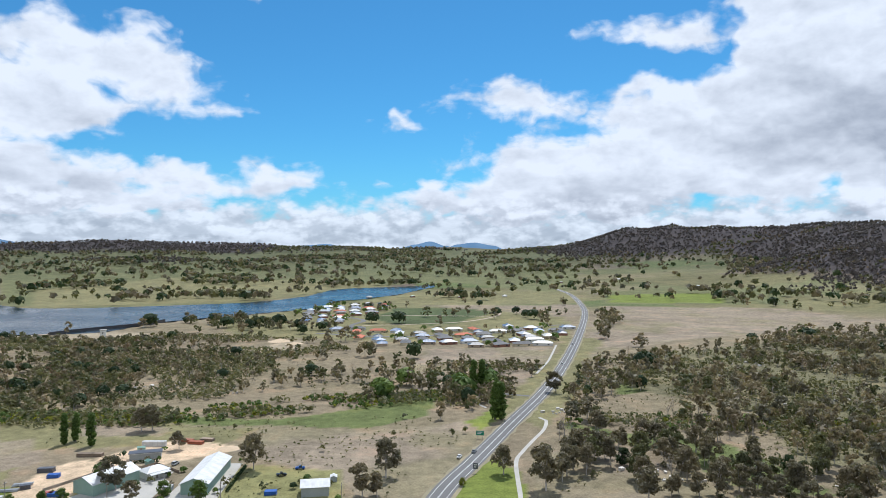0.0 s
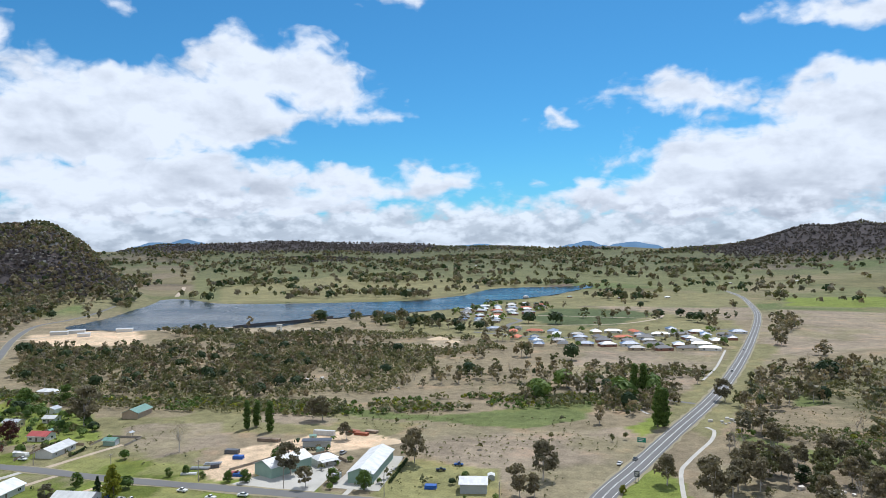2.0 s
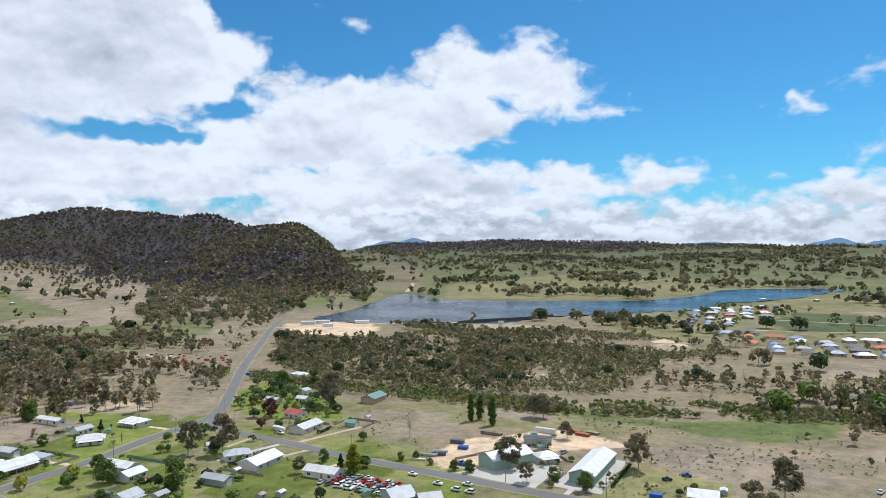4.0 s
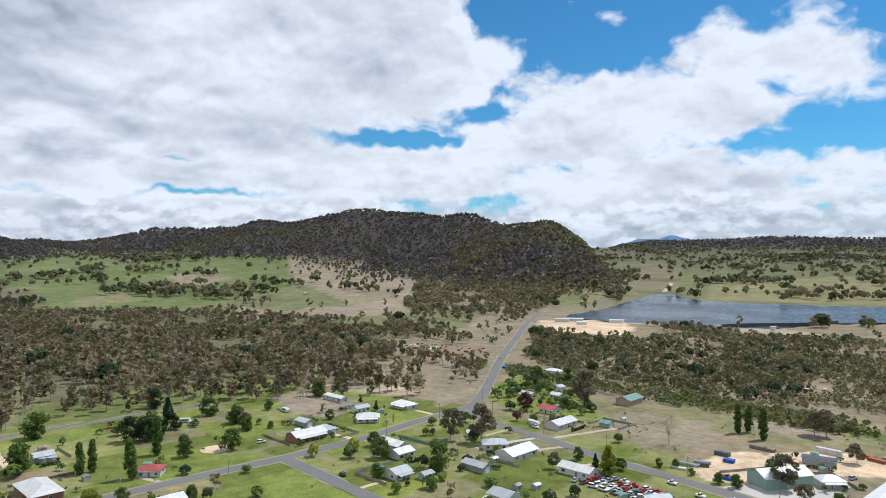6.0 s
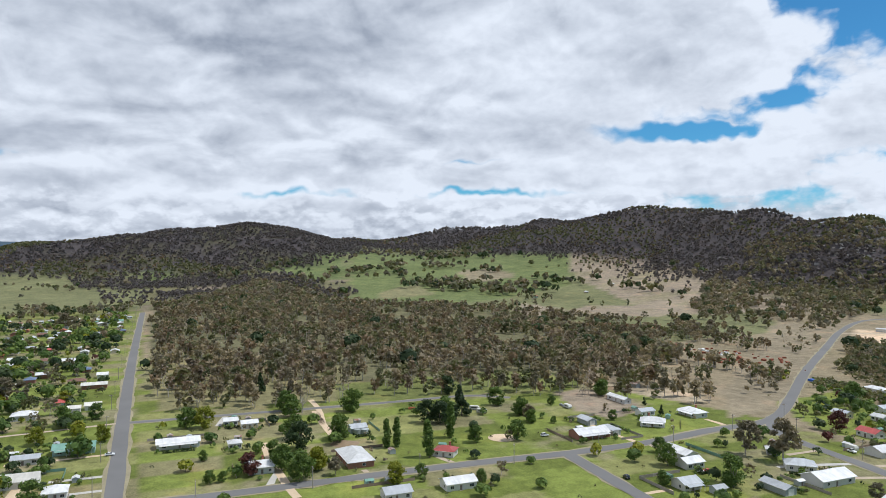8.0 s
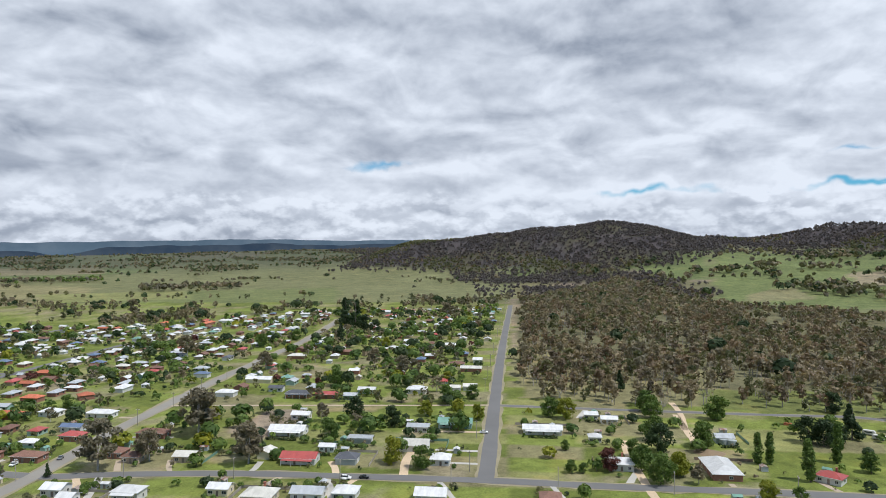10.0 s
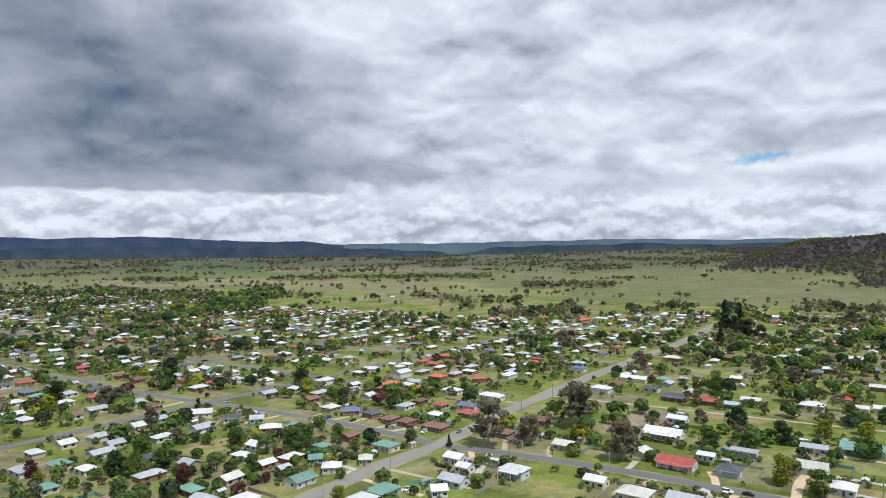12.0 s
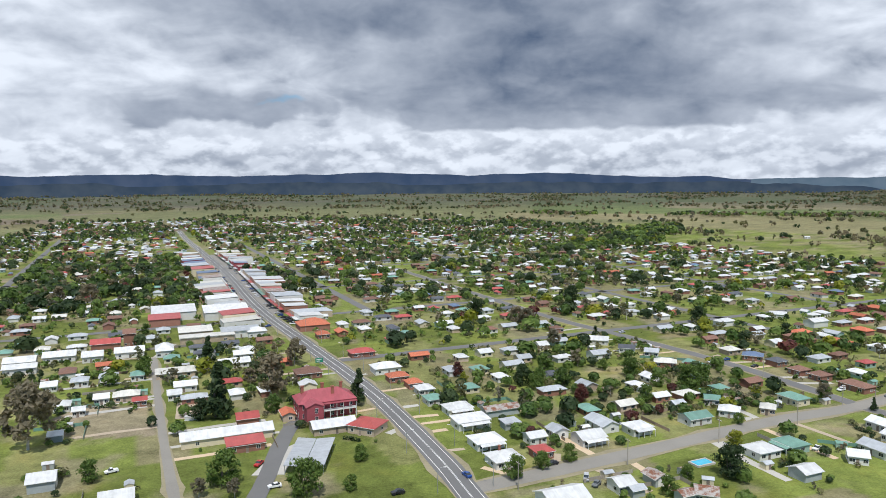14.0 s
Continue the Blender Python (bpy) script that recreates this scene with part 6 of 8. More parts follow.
def tree_shape(kind, seed, level):
    """Triangles of crown and wood for a tree 1 m high. level 0: near, 1: middle, 2: far, 3: hillside."""
    rng = np.random.default_rng(seed)
    low, half, much, _, _ = KINDS[kind]
    clusters = int((38, 22, 12, 5)[level] * (1.0 if kind != "poplar" else 1.7))
    per = max(2, int((42, 13, 6, 3)[level] * much))
    size = (0.060, 0.105, 0.165, 0.27)[level] * (0.75 if kind == "poplar" else 1.0)
    u = rng.random(clusters)
    turn = rng.random(clusters) * 2 * math.pi
    lean = rng.normal(0, 0.03, 2)
    if kind == "poplar":
        z = low + (0.97 - low) * u
        reach = half * np.sin(np.pi * np.clip(u, 0.04, 0.97) ** 0.75) * rng.uniform(0.2, 0.9, clusters)
        radii = np.full(clusters, 0.09)
    elif kind == "pine":
        z = low + (0.96 - low) * u
        reach = half * (1 - u) * rng.uniform(0.5, 1.0, clusters)
        radii = 0.05 + 0.09 * (1 - u)
    elif kind == "golden":
        z = low + (0.9 - low) * u
        reach = half * (1 - u * 0.85) * rng.uniform(0.4, 0.95, clusters)
        radii = 0.07 + 0.08 * (1 - u)
    elif kind in ("gum", "hill", "slim", "rust", "olive"):
        z = low + (0.95 - low) * u ** 0.85
        reach = half * np.sin(np.pi * np.clip(0.22 + 0.66 * u, 0, 1)) * rng.uniform(0.25, 1.12, clusters)
        radii = rng.uniform(0.075, 0.15, clusters) * (1.0, 1.0, 1.25, 1.7)[level]
    else:
        z = low + 0.06 + (0.88 - low) * u
        reach = half * np.sin(np.pi * np.clip(0.18 + 0.70 * u, 0, 1)) * rng.uniform(0.3, 1.0, clusters) * 0.9
        radii = rng.uniform(0.13, 0.21, clusters)
    c = np.stack([np.cos(turn) * reach + lean[0] * z * 3, np.sin(turn) * reach + lean[1] * z * 3, z], 1)
    if level > 0 and kind not in ("poplar", "pine", "golden", "dead") and (level == 3 or kind not in ("gum", "slim", "rust", "olive")):
        crown = leaf_dome(rng, clusters * per, low, half, size, 0.45 if kind == "hill" else 0.24)
        crown[:, :2] += lean * 1.8
    else:
        crown = leaf_cloud(rng, c, radii, per if kind != "dead" else max(2, per // 4), size if kind != "dead" else size * 0.5, loose=0.7 if level == 0 else 0.5)
    crown[:, 2] = np.maximum(crown[:, 2], 0.0)
    thick = 0.022 if kind in ("gum", "dead", "slim", "rust", "olive") else 0.026
    sides = (6, 4, 3, 3)[level]
    fork = np.array((lean[0] * low * 2, lean[1] * low * 2, max(low + 0.08, 0.12)))
    wood = [tube((0, 0, -0.02), fork, thick, thick * 0.7, sides)]
    if kind in ("poplar", "pine"):
        wood.append(tube(fork, (0, 0, 0.9), thick * 0.7, 0.004, sides))
    elif level < 3:
        for i in range((8, 3, 2)[level] + (5 if kind == "dead" and level < 2 else 0)):
            wood.append(tube(fork * rng.uniform(0.75, 1.0), c[i % clusters], thick * 0.5, thick * 0.12, 4 if level == 0 else 3))
    return crown, np.concatenate(wood)


def soup(name, tri, mat, tone=None):
    return array_mesh(name, tri, np.arange(len(tri)), 3, mat, tone)


LABELS = {"slim": "slender eucalyptus with a bare pale trunk", "rust": "brownish eucalyptus with a bare pale trunk", "olive": "olive-green eucalyptus with an open crown", "gum": "grey-green eucalyptus with an open ragged crown", "green": "leafy green broad-crowned tree in the grass", "poplar": "tall narrow dark green poplar", "pine": "tall dark green pine with drooping boughs", "lime": "small bright yellow-green rounded garden tree", "plum": "small dark red-leaved garden tree", "scrub": "low olive-green bush in dry grass", "dead": "bare grey dying tree with few twigs", "golden": "conical golden-green garden cypress", "dark": "dense dark green rounded tree"}
STOCK, USED = {}, {}


def tree(kind, x, y, tall, turn=None):
    """One tree; trees of a kind share a few shapes."""
    k = USED.get(kind, 0)
    USED[kind] = k + 1
    key = (kind, k % 4)
    turn = (k * 77) % 360 if turn is None else turn
    m = Matrix.LocRotScale((x, y, float(height(x, y))), Euler((0, 0, radians(turn))), (tall * (0.92 + 0.16 * ((k * 37) % 10) / 10), tall, tall))
    occupy(x, y, 2)
    if key in STOCK:
        twin = copy_thing(STOCK[key], m)
        twin.matrix_basis = m
        return twin
    crown, wood = tree_shape(kind, 100 + 13 * k, 0)
    leafy, woody = KINDS[kind][3:]
    top = tagged(new("bush" if kind == "scrub" else "tree"), LABELS[kind], "bush" if kind == "scrub" else "tree", group=kind + " trees")
    for name, tri, mat in (("trunk", wood, woody), ("crown", crown, leafy)):
        ob = new(name, soup(name, tri, M[mat], np.full(len(tri), 0.35)))
        ob.parent = top
    top.matrix_basis = m
    STOCK[key] = top
    return top


class Wood:
    """Gathers scattered trees into one mesh a kind."""

    def __init__(self):
        self.rows = {}

    def add(self, kind, level, x, y, tall):
        self.rows.setdefault((kind, level), []).append((x, y, tall))

    def build(self, name, label, seed=5):
        total = 0
        for (kind, level), rows in self.rows.items():
            q = np.array(rows)
            z = height(q[:, 0], q[:, 1])
            rng = np.random.default_rng(seed)
            pick = rng.integers(0, 5, len(q))
            turn, wide, tone = rng.random(len(q)) * 6.283, rng.uniform(0.8, 1.25, len(q)), rng.random(len(q))
            parts = {"crown": ([], []), "wood": ([], [])}
            for s in range(5):
                use = pick == s
                if not use.any():
                    continue
                crown, wood = tree_shape(kind, 900 + s, level)
                c, n = np.cos(turn[use]), np.sin(turn[use])
                for key, tri in (("crown", crown), ("wood", wood)):
                    if key == "wood" and level == 3:
                        continue
                    sx = (q[use, 2] * wide[use])[:, None]
                    px = q[use, 0][:, None] + sx * (tri[:, 0] * c[:, None] - tri[:, 1] * n[:, None])
                    py = q[use, 1][:, None] + sx * (tri[:, 0] * n[:, None] + tri[:, 1] * c[:, None])
                    pz = z[use][:, None] + q[use, 2][:, None] * tri[:, 2]
                    parts[key][0].append(np.stack([px, py, pz], -1).reshape(-1, 3))
                    parts[key][1].append(np.repeat(tone[use], len(tri)))
            leafy, woody = KINDS[kind][3:]
            for key, mat in (("crown", leafy), ("wood", woody)):
                if parts[key][0]:
                    tri = np.concatenate(parts[key][0])
                    total += len(tri) // 3
                    ob = new(name, soup(name, tri, M[mat], np.concatenate(parts[key][1])))
                    tagged(ob, label, "trees", kind="stuff")
        return total


def hedge(x, y, l, turn, h=1.5, kind="dark"):
    """A clipped hedge: leaves filling a long low block."""
    rng = np.random.default_rng(int(abs(x * 7 + y * 3)))
    n = int(l * 26)
    c = np.stack([rng.uniform(-l / 2, l / 2, n), rng.uniform(-0.5, 0.5, n), rng.uniform(0.1, h, n)], 1)
    tri = leaf_cloud(rng, c, np.full(n, 0.15), 1, 0.55)
    ob = new("hedge", soup("hedge", tri, M[KINDS[kind][3]], np.full(len(tri), 0.4)))
    ob.matrix_basis = pose(x, y, 0, 0, 0, turn)
    tagged(ob, "clipped dark green hedge along a garden", "hedge", group="hedges")


def scatter(poly, step, seed, thin=0.0, patch=60.0, keep=None):
    """Uneven places inside an outline; thin: the share of ground left open, in patches."""
    rng = np.random.default_rng(seed)
    p = np.array(poly, float)
    x0, y0, x1, y1 = *p.min(0), *p.max(0)
    gx, gy = np.meshgrid(np.arange(x0, x1, step), np.arange(y0, y1, step), indexing="ij")
    x, y = gx.ravel() + rng.uniform(-0.6, 0.6, gx.size) * step, gy.ravel() + rng.uniform(-0.6, 0.6, gx.size) * step
    ok = inside(x, y, poly) & (np.abs(x) < REACH - 5) & (np.abs(y) < REACH - 5)
    ok &= free(x, y)
    if thin:
        f = fbm(x, y, patch, seed % 7, 3)
        ok &= f > np.quantile(f, thin)
    x, y = x[ok], y[ok]
    return x, y, rng

# trees that stand out: kind, place, height
tree("gum", -87.0, 321.8, 16.2)
tree("poplar", -196.5, 364.1, 16.0)
tree("poplar", -194.1, 370.3, 14.8)
tree("poplar", -181.1, 361.4, 16.9)
tree("gum", -167.8, 390.3, 13.3)
tree("gum", -162.3, 391.8, 14.5)
tree("dead", -207.9, 316.1, 15.2)
tree("green", -98.1, 282.3, 7.9)
tree("green", -159.5, 278.9, 5.0)
tree("green", -152.1, 280.0, 5.7)
tree("gum", -137.2, 294.2, 14.7)
tree("gum", -123.6, 279.2, 8.9)
tree("green", -114.0, 287.6, 6.3)
tree("green", -173.2, 280.9, 3.1)
tree("green", -184.3, 285.2, 3.9)
tree("green", -189.5, 280.1, 3.9)
tree("gum", 26.6, 312.9, 13.2)
tree("gum", 42.6, 292.5, 18.9)
tree("gum", 78.7, 491.4, 14.6)
tree("poplar", 21.0, 492.3, 22.9)
tree("poplar", 27.1, 494.9, 22.4)
tree("poplar", 30.3, 415.1, 22.5)
tree("poplar", 34.2, 415.1, 21.8)
tree("lime", 7.9, 298.6, 3.5)
tree("gum", -133.1, 353.8, 9.3)
tree("gum", -25.5, 309.1, 17.2)
tree("gum", -33.1, 285.8, 13.2)
tree("gum", -27.1, 285.7, 9.4)
tree("green", -249.2, 198.2, 12.9)
tree("gum", -285.1, 234.2, 16.5)
tree("gum", -272.8, 245.1, 19.6)
tree("golden", -197.1, 253.3, 14.0)
tree("pine", -205.5, 254.5, 7.6)
tree("green", -281.9, 188.7, 9.8)
tree("green", -258.9, 170.5, 6.5)
tree("green", -349.0, 403.3, 12.2)
tree("gum", -294.2, 353.2, 22.7)
tree("green", -367.8, 387.1, 11.9)
tree("green", -302.3, 197.2, 7.3)
tree("plum", -307.1, 314.3, 11.2)
tree("gum", -218.9, 239.8, 7.5)
tree("green", -220.9, 260.2, 5.9)
tree("green", -428.2, 236.5, 11.0)
tree("pine", -368.6, 243.3, 6.3)
tree("pine", -395.0, 248.8, 5.3)
tree("green", -366.4, 208.6, 6.0)
tree("gum", -378.5, 160.8, 9.4)
tree("pine", -393.0, 163.4, 10.9)
tree("green", -413.0, 191.9, 5.7)
tree("green", -369.9, 173.2, 4.0)
tree("green", -430.5, 66.5, 13.5)
tree("green", -373.6, 50.4, 12.3)
tree("green", -443.8, 27.6, 12.6)
tree("green", -377.5, 28.0, 12.8)
tree("dead", -437.0, 37.5, 14.5)
tree("lime", -324.7, 33.9, 9.7)
tree("lime", -299.1, 64.8, 7.8)
tree("poplar", -348.2, 71.0, 14.4)
tree("poplar", -348.4, 76.2, 14.7)
tree("poplar", -326.4, 87.4, 17.8)
tree("poplar", -356.9, 107.3, 19.0)
tree("dark", -390.8, 105.0, 12.7)
tree("dark", -385.5, 110.0, 13.0)
tree("dark", -387.6, 117.1, 11.3)
tree("pine", -401.3, 128.2, 18.4)
tree("dark", -462.5, 138.9, 12.1)
tree("green", -393.1, 161.9, 10.1)
tree("green", -376.0, 162.0, 7.2)
tree("green", -343.3, 140.0, 10.2)
tree("green", -344.2, 117.1, 9.0)
tree("green", -431.8, 237.4, 8.5)
tree("green", -421.4, 158.6, 11.3)
tree("gum", -313.5, 40.5, 7.9)
tree("green", -299.0, 76.6, 5.9)
tree("green", -284.1, 98.5, 6.1)
tree("pine", -502.4, 14.7, 14.5)
tree("green", -347.2, 16.1, 8.2)
tree("green", -326.6, 26.1, 7.6)
tree("gum", -336.2, -205.9, 24.9)
tree("gum", -299.1, -158.0, 19.4)
tree("gum", -292.8, -204.8, 14.5)
tree("dark", -391.1, -138.3, 12.0)
tree("dark", -376.0, -112.0, 11.3)
tree("green", -475.4, -181.6, 12.0)
tree("green", -340.4, -134.7, 11.6)
tree("lime", -312.5, -92.7, 11.7)
tree("lime", -403.5, -98.9, 9.0)
tree("lime", -401.3, -68.2, 8.8)
tree("green", -308.1, -78.0, 10.2)
tree("plum", -470.5, -193.7, 6.5)
tree("gum", -556.8, -179.3, 15.8)
tree("gum", -525.3, -146.2, 15.7)
tree("gum", -530.9, -136.9, 11.7)
tree("pine", -834.3, -304.3, 35.4)
tree("pine", -815.8, -285.5, 34.5)
tree("dark", -798.1, -267.6, 18.1)
tree("dark", -781.2, -250.5, 14.5)
tree("pine", -699.4, -261.7, 19.2)
tree("green", -695.3, -309.9, 11.7)
tree("gum", -570.6, -358.5, 19.3)
tree("green", -640.6, -322.3, 12.9)
tree("gum", -961.3, -201.0, 20.7)
tree("gum", -978.1, -196.0, 15.3)
tree("green", -441.9, -95.2, 11.3)
tree("green", -421.4, -83.6, 10.0)
tree("lime", -505.4, -107.0, 8.3)
tree("green", -454.6, -80.8, 9.4)
tree("gum", -895.3, -644.3, 22.0)
tree("lime", -663.5, -201.5, 9.9)
tree("gum", -524.1, -259.4, 15.1)
tree("gum", -378.5, -154.0, 10.7)
tree("lime", -414.6, -18.9, 11.7)
tree("green", -417.8, -28.5, 11.2)
tree("green", -428.4, 29.7, 13.0)
tree("green", -431.3, 65.6, 13.1)
tree("green", -369.2, 49.6, 12.4)
tree("dark", -356.7, 28.1, 13.7)
tree("lime", -322.3, 33.1, 9.6)
tree("plum", -323.0, 4.5, 10.0)
tree("green", -310.7, 24.9, 12.2)
tree("green", -327.0, 18.2, 11.3)
tree("lime", -293.9, 63.6, 8.3)
tree("green", -393.6, 162.2, 9.9)
tree("green", -374.3, 161.0, 7.6)
tree("green", -317.1, -12.6, 5.7)
tree("green", -317.5, -7.2, 4.7)
tree("green", -351.1, -16.5, 5.2)
tree("gum", -344.8, -210.2, 21.2)
tree("gum", -304.3, -160.2, 15.2)
tree("pine", -262.8, -233.3, 6.2)
tree("green", -207.2, -283.5, 12.0)
tree("green", -152.4, -306.9, 8.9)
tree("green", -151.4, -326.8, 11.1)
tree("gum", -252.5, -250.1, 8.2)
tree("dark", -268.3, -525.8, 13.3)
tree("gum", -183.1, -382.7, 11.1)
tree("green", -202.2, -328.2, 9.0)
tree("green", -177.2, -273.3, 7.7)
tree("green", -185.5, -327.4, 6.0)
tree("plum", -150.1, -285.2, 7.1)
tree("green", -319.5, -427.2, 10.1)
tree("green", -375.4, -317.7, 8.5)
tree("gum", -275.2, -218.3, 22.3)
tree("gum", -294.2, -208.8, 11.7)
tree("green", 4.8, -238.0, 11.6)
tree("green", -20.0, -222.2, 12.1)
tree("green", -42.5, -245.9, 5.9)
tree("green", -35.2, -222.6, 5.2)
tree("pine", -51.9, -309.3, 16.8)
tree("pine", 8.3, -311.6, 24.8)
tree("pine", 14.2, -394.4, 18.2)
tree("gum", 74.6, -293.6, 24.8)
tree("gum", 91.9, -344.8, 10.5)
tree("gum", 77.8, -324.3, 13.8)
tree("gum", -15.6, -326.9, 22.1)
tree("gum", -31.4, -388.3, 14.6)
tree("green", 47.5, -254.9, 7.7)
tree("gum", 0.5, -228.6, 6.2)
tree("gum", 11.4, -232.0, 6.3)
tree("gum", -7.5, -354.0, 9.4)
tree("dark", 14.6, -309.4, 9.2)
tree("green", -15.6, -310.5, 7.8)
tree("green", 44.3, -389.4, 10.3)
tree("green", 56.3, -499.1, 7.3)
tree("pine", 86.0, -709.0, 15.1)
tree("pine", 77.8, -681.4, 13.7)
tree("pine", 81.0, -627.8, 14.5)
tree("gum", 110.9, -628.1, 18.3)
tree("gum", 138.2, -647.2, 15.2)
tree("dark", -157.9, -195.3, 11.1)
tree("green", -216.5, -288.8, 10.6)
tree("green", -210.9, -292.0, 6.8)
tree("dark", -134.7, -315.2, 10.5)
tree("green", -139.4, -306.7, 10.0)
tree("gum", -157.7, -336.1, 7.6)
tree("dark", -267.5, -526.2, 12.7)
tree("dark", -169.7, -486.0, 14.1)
tree("lime", -177.9, -217.0, 6.2)
tree("green", -89.2, -215.2, 8.2)
tree("green", -113.9, -223.3, 6.4)
tree("green", -101.6, -219.9, 6.2)
tree("green", -254.0, -250.5, 6.7)
tree("dark", -334.0, -361.6, 9.1)
tree("plum", -148.8, -282.4, 6.6)
tree("dark", -152.3, -307.4, 6.7)
tree("green", -192.8, -312.8, 9.7)
tree("green", -196.1, -293.3, 6.9)
tree("green", -196.9, -236.9, 4.6)
tree("green", -143.6, -197.1, 5.2)
tree("green", -130.9, -188.6, 6.4)
tree("gum", -187.3, -445.4, 14.0)
tree("gum", -191.1, -437.2, 13.8)
tree("dark", -311.4, -418.6, 11.3)
tree("plum", -109.0, -339.9, 7.3)
tree("lime", -108.5, -328.7, 5.1)


# ---- single buildings ----
def hotel(x, y, turn):
    """Two-storey dark red corner hotel with verandah, hipped roofs and chimneys."""
    l, w, h = 24.0, 13.0, 7.2
    top = tagged(new("hotel"), "two-storey dark red brick hotel with verandah and chimneys", "hotel")
    part("wall", box(-l / 2, l / 2, -w / 2, w / 2, -0.2, h), M["red_wall"], top)
    part("roof", roof_piece(l, w, h, "hip", 0.6, 0.2, 0.55), M["maroon_roof"], top)
    wing = part("wing", wall_piece(9.0, 7.0, h, "gable"), M["red_wall"], top)
    wing.matrix_local = pose(-6.5, -w / 2 - 1.2, 0, 0, 0, 90)
    wing_roof = part("wing_roof", roof_piece(9.0, 7.0, h, "gable", 0.4, 0.18), M["maroon_roof"], top)
    wing_roof.matrix_local = pose(-6.5, -w / 2 - 1.2, 0, 0, 0, 90)
    part("balcony_floor", box(-2.4, l / 2, -w / 2 - 2.4, -w / 2, 3.5, 3.7), M["trim"], top)
    part("verandah_roof", box(-2.4, l / 2 + 0.3, -w / 2 - 2.7, -w / 2, 6.6, 6.78), M["maroon_roof"], top)
    part("rail", join(box(-2.4, l / 2, -w / 2 - 2.4, -w / 2 - 2.32, 4.5, 4.6), *[box(-2.3 + 0.7 * i, -2.22 + 0.7 * i, -w / 2 - 2.4, -w / 2 - 2.33, 3.7, 4.5) for i in range(21)]), M["trim"], top)
    for i in range(6):
        px = -2.2 + i * 2.8
        part("post", box(px - 0.1, px + 0.1, -w / 2 - 2.4, -w / 2 - 2.2, -0.2, 6.6), M["trim"], top)
    for z in (1.0, 4.5):
        for i in range(6):
            window_at(-10.0 + i * 4.0 + (0 if i > 1 else 0), (-w / 2) if i > 2 else -w / 2 - 5.75 if i == 1 else -w / 2, z, 1.1, 1.9, 0, top)
        for i in range(3):
            window_at(l / 2, -4 + i * 4.0, z, 1.1, 1.9, 1, top)
            window_at(-l / 2, -4 + i * 4.0, z, 1.1, 1.9, 3, top)
    for cx, cy in ((-9, 2), (0, 3.5), (8, 2.5), (3, -3)):
        part("chimney", join(box(cx - 0.6, cx + 0.6, cy - 0.5, cy + 0.5, h, h + 5.0), box(cx - 0.75, cx + 0.75, cy - 0.65, cy + 0.65, h + 5.0, h + 5.3)), M["terracotta"], top)
    top.matrix_world = pose(x, y, 0, 0, 0, turn)
    TAKEN.append((x, y, l / 2 + 2, w / 2 + 4, turn))


def canopy(x, y, l, w, turn, label, roof="grey_roof", h=3.0):
    """A long open carport: two roof sheets on posts."""
    top = tagged(new("carport"), label, "carport")
    for k, (y0, y1) in enumerate(((-w / 2, -0.1), (0.1, w / 2))):
        tilt = 0.5
        z0, z1 = (h + tilt, h) if k == 0 else (h, h + tilt)
        v = [(-l / 2, y0, z0), (l / 2, y0, z0), (l / 2, y1, z1), (-l / 2, y1, z1)]
        part("roof_sheet", (v + [(a, b, c - 0.12) for a, b, c in v], [(0, 1, 2, 3), (7, 6, 5, 4), (0, 4, 5, 1), (1, 5, 6, 2), (2, 6, 7, 3), (3, 7, 4, 0)]), M[roof], top)
    for i in range(6):
        for yy in (-w / 2 + 0.4, w / 2 - 0.4):
            px = -l / 2 + 0.5 + i * (l - 1) / 5
            part("post", box(px - 0.08, px + 0.08, yy - 0.08, yy + 0.08, -0.2, h + 0.1), M["metal"], top)
    top.matrix_world = pose(x, y, 0, 0, 0, turn)
    TAKEN.append((x, y, l / 2, w / 2, turn))


def pump_tower(x, y, turn):
    top = tagged(new("water_tower"), "square white concrete tower beside the dam", "tower")
    part("shaft", box(-3, 3, -3, 3, -0.3, 10), M["white_wall"], top)
    part("cap", box(-3.4, 3.4, -3.4, 3.4, 10, 10.8), M["concrete"], top)
    for z in (3, 6.5):
        for side in range(4):
            window_at((0, 3, 0, -3)[side], (-3, 0, 3, 0)[side], z, 1.2, 1.6, side, top)
    top.matrix_world = pose(x, y, 0, 0, 0, turn)


def dam_wall(line):
    q = resample(line, 12.0)
    top = tagged(new("dam_wall"), "long low dark concrete dam wall at the lake's edge", "dam")
    for a, b in zip(q[:-1], q[1:]):
        d, n = b - a, np.linalg.norm(b - a)
        ob = part("wall_section", join(box(0, n, -0.9, 0.9, -1.0, 3.2), box(0, n, -1.2, -0.9, 3.0, 3.9)), M["dark_concrete"], top)
        ob.matrix_local = pose(a[0], a[1], 0, 0, 0, math.degrees(math.atan2(d[1], d[0])))
    top.location = (0, 0, 0)


def tank(x, y, r, h, mat, label):
    top = tagged(new("water_tank"), label, "tank")
    k = 20
    ring = [(math.cos(i * 2 * math.pi / k) * r, math.sin(i * 2 * math.pi / k) * r) for i in range(k)]
    v = [(a, b, -0.1) for a, b in ring] + [(a, b, h) for a, b in ring]
    part("shell", (v, [(i, (i + 1) % k, k + (i + 1) % k, k + i) for i in range(k)]), M[mat], top)
    part("lid", ([(a * 1.03, b * 1.03, h) for a, b in ring] + [(0, 0, h + r * 0.22)], [(i, (i + 1) % k, k) for i in range(k)] + [tuple(reversed(range(k)))]), M[mat], top)
    top.matrix_world = pose(x, y, 0)


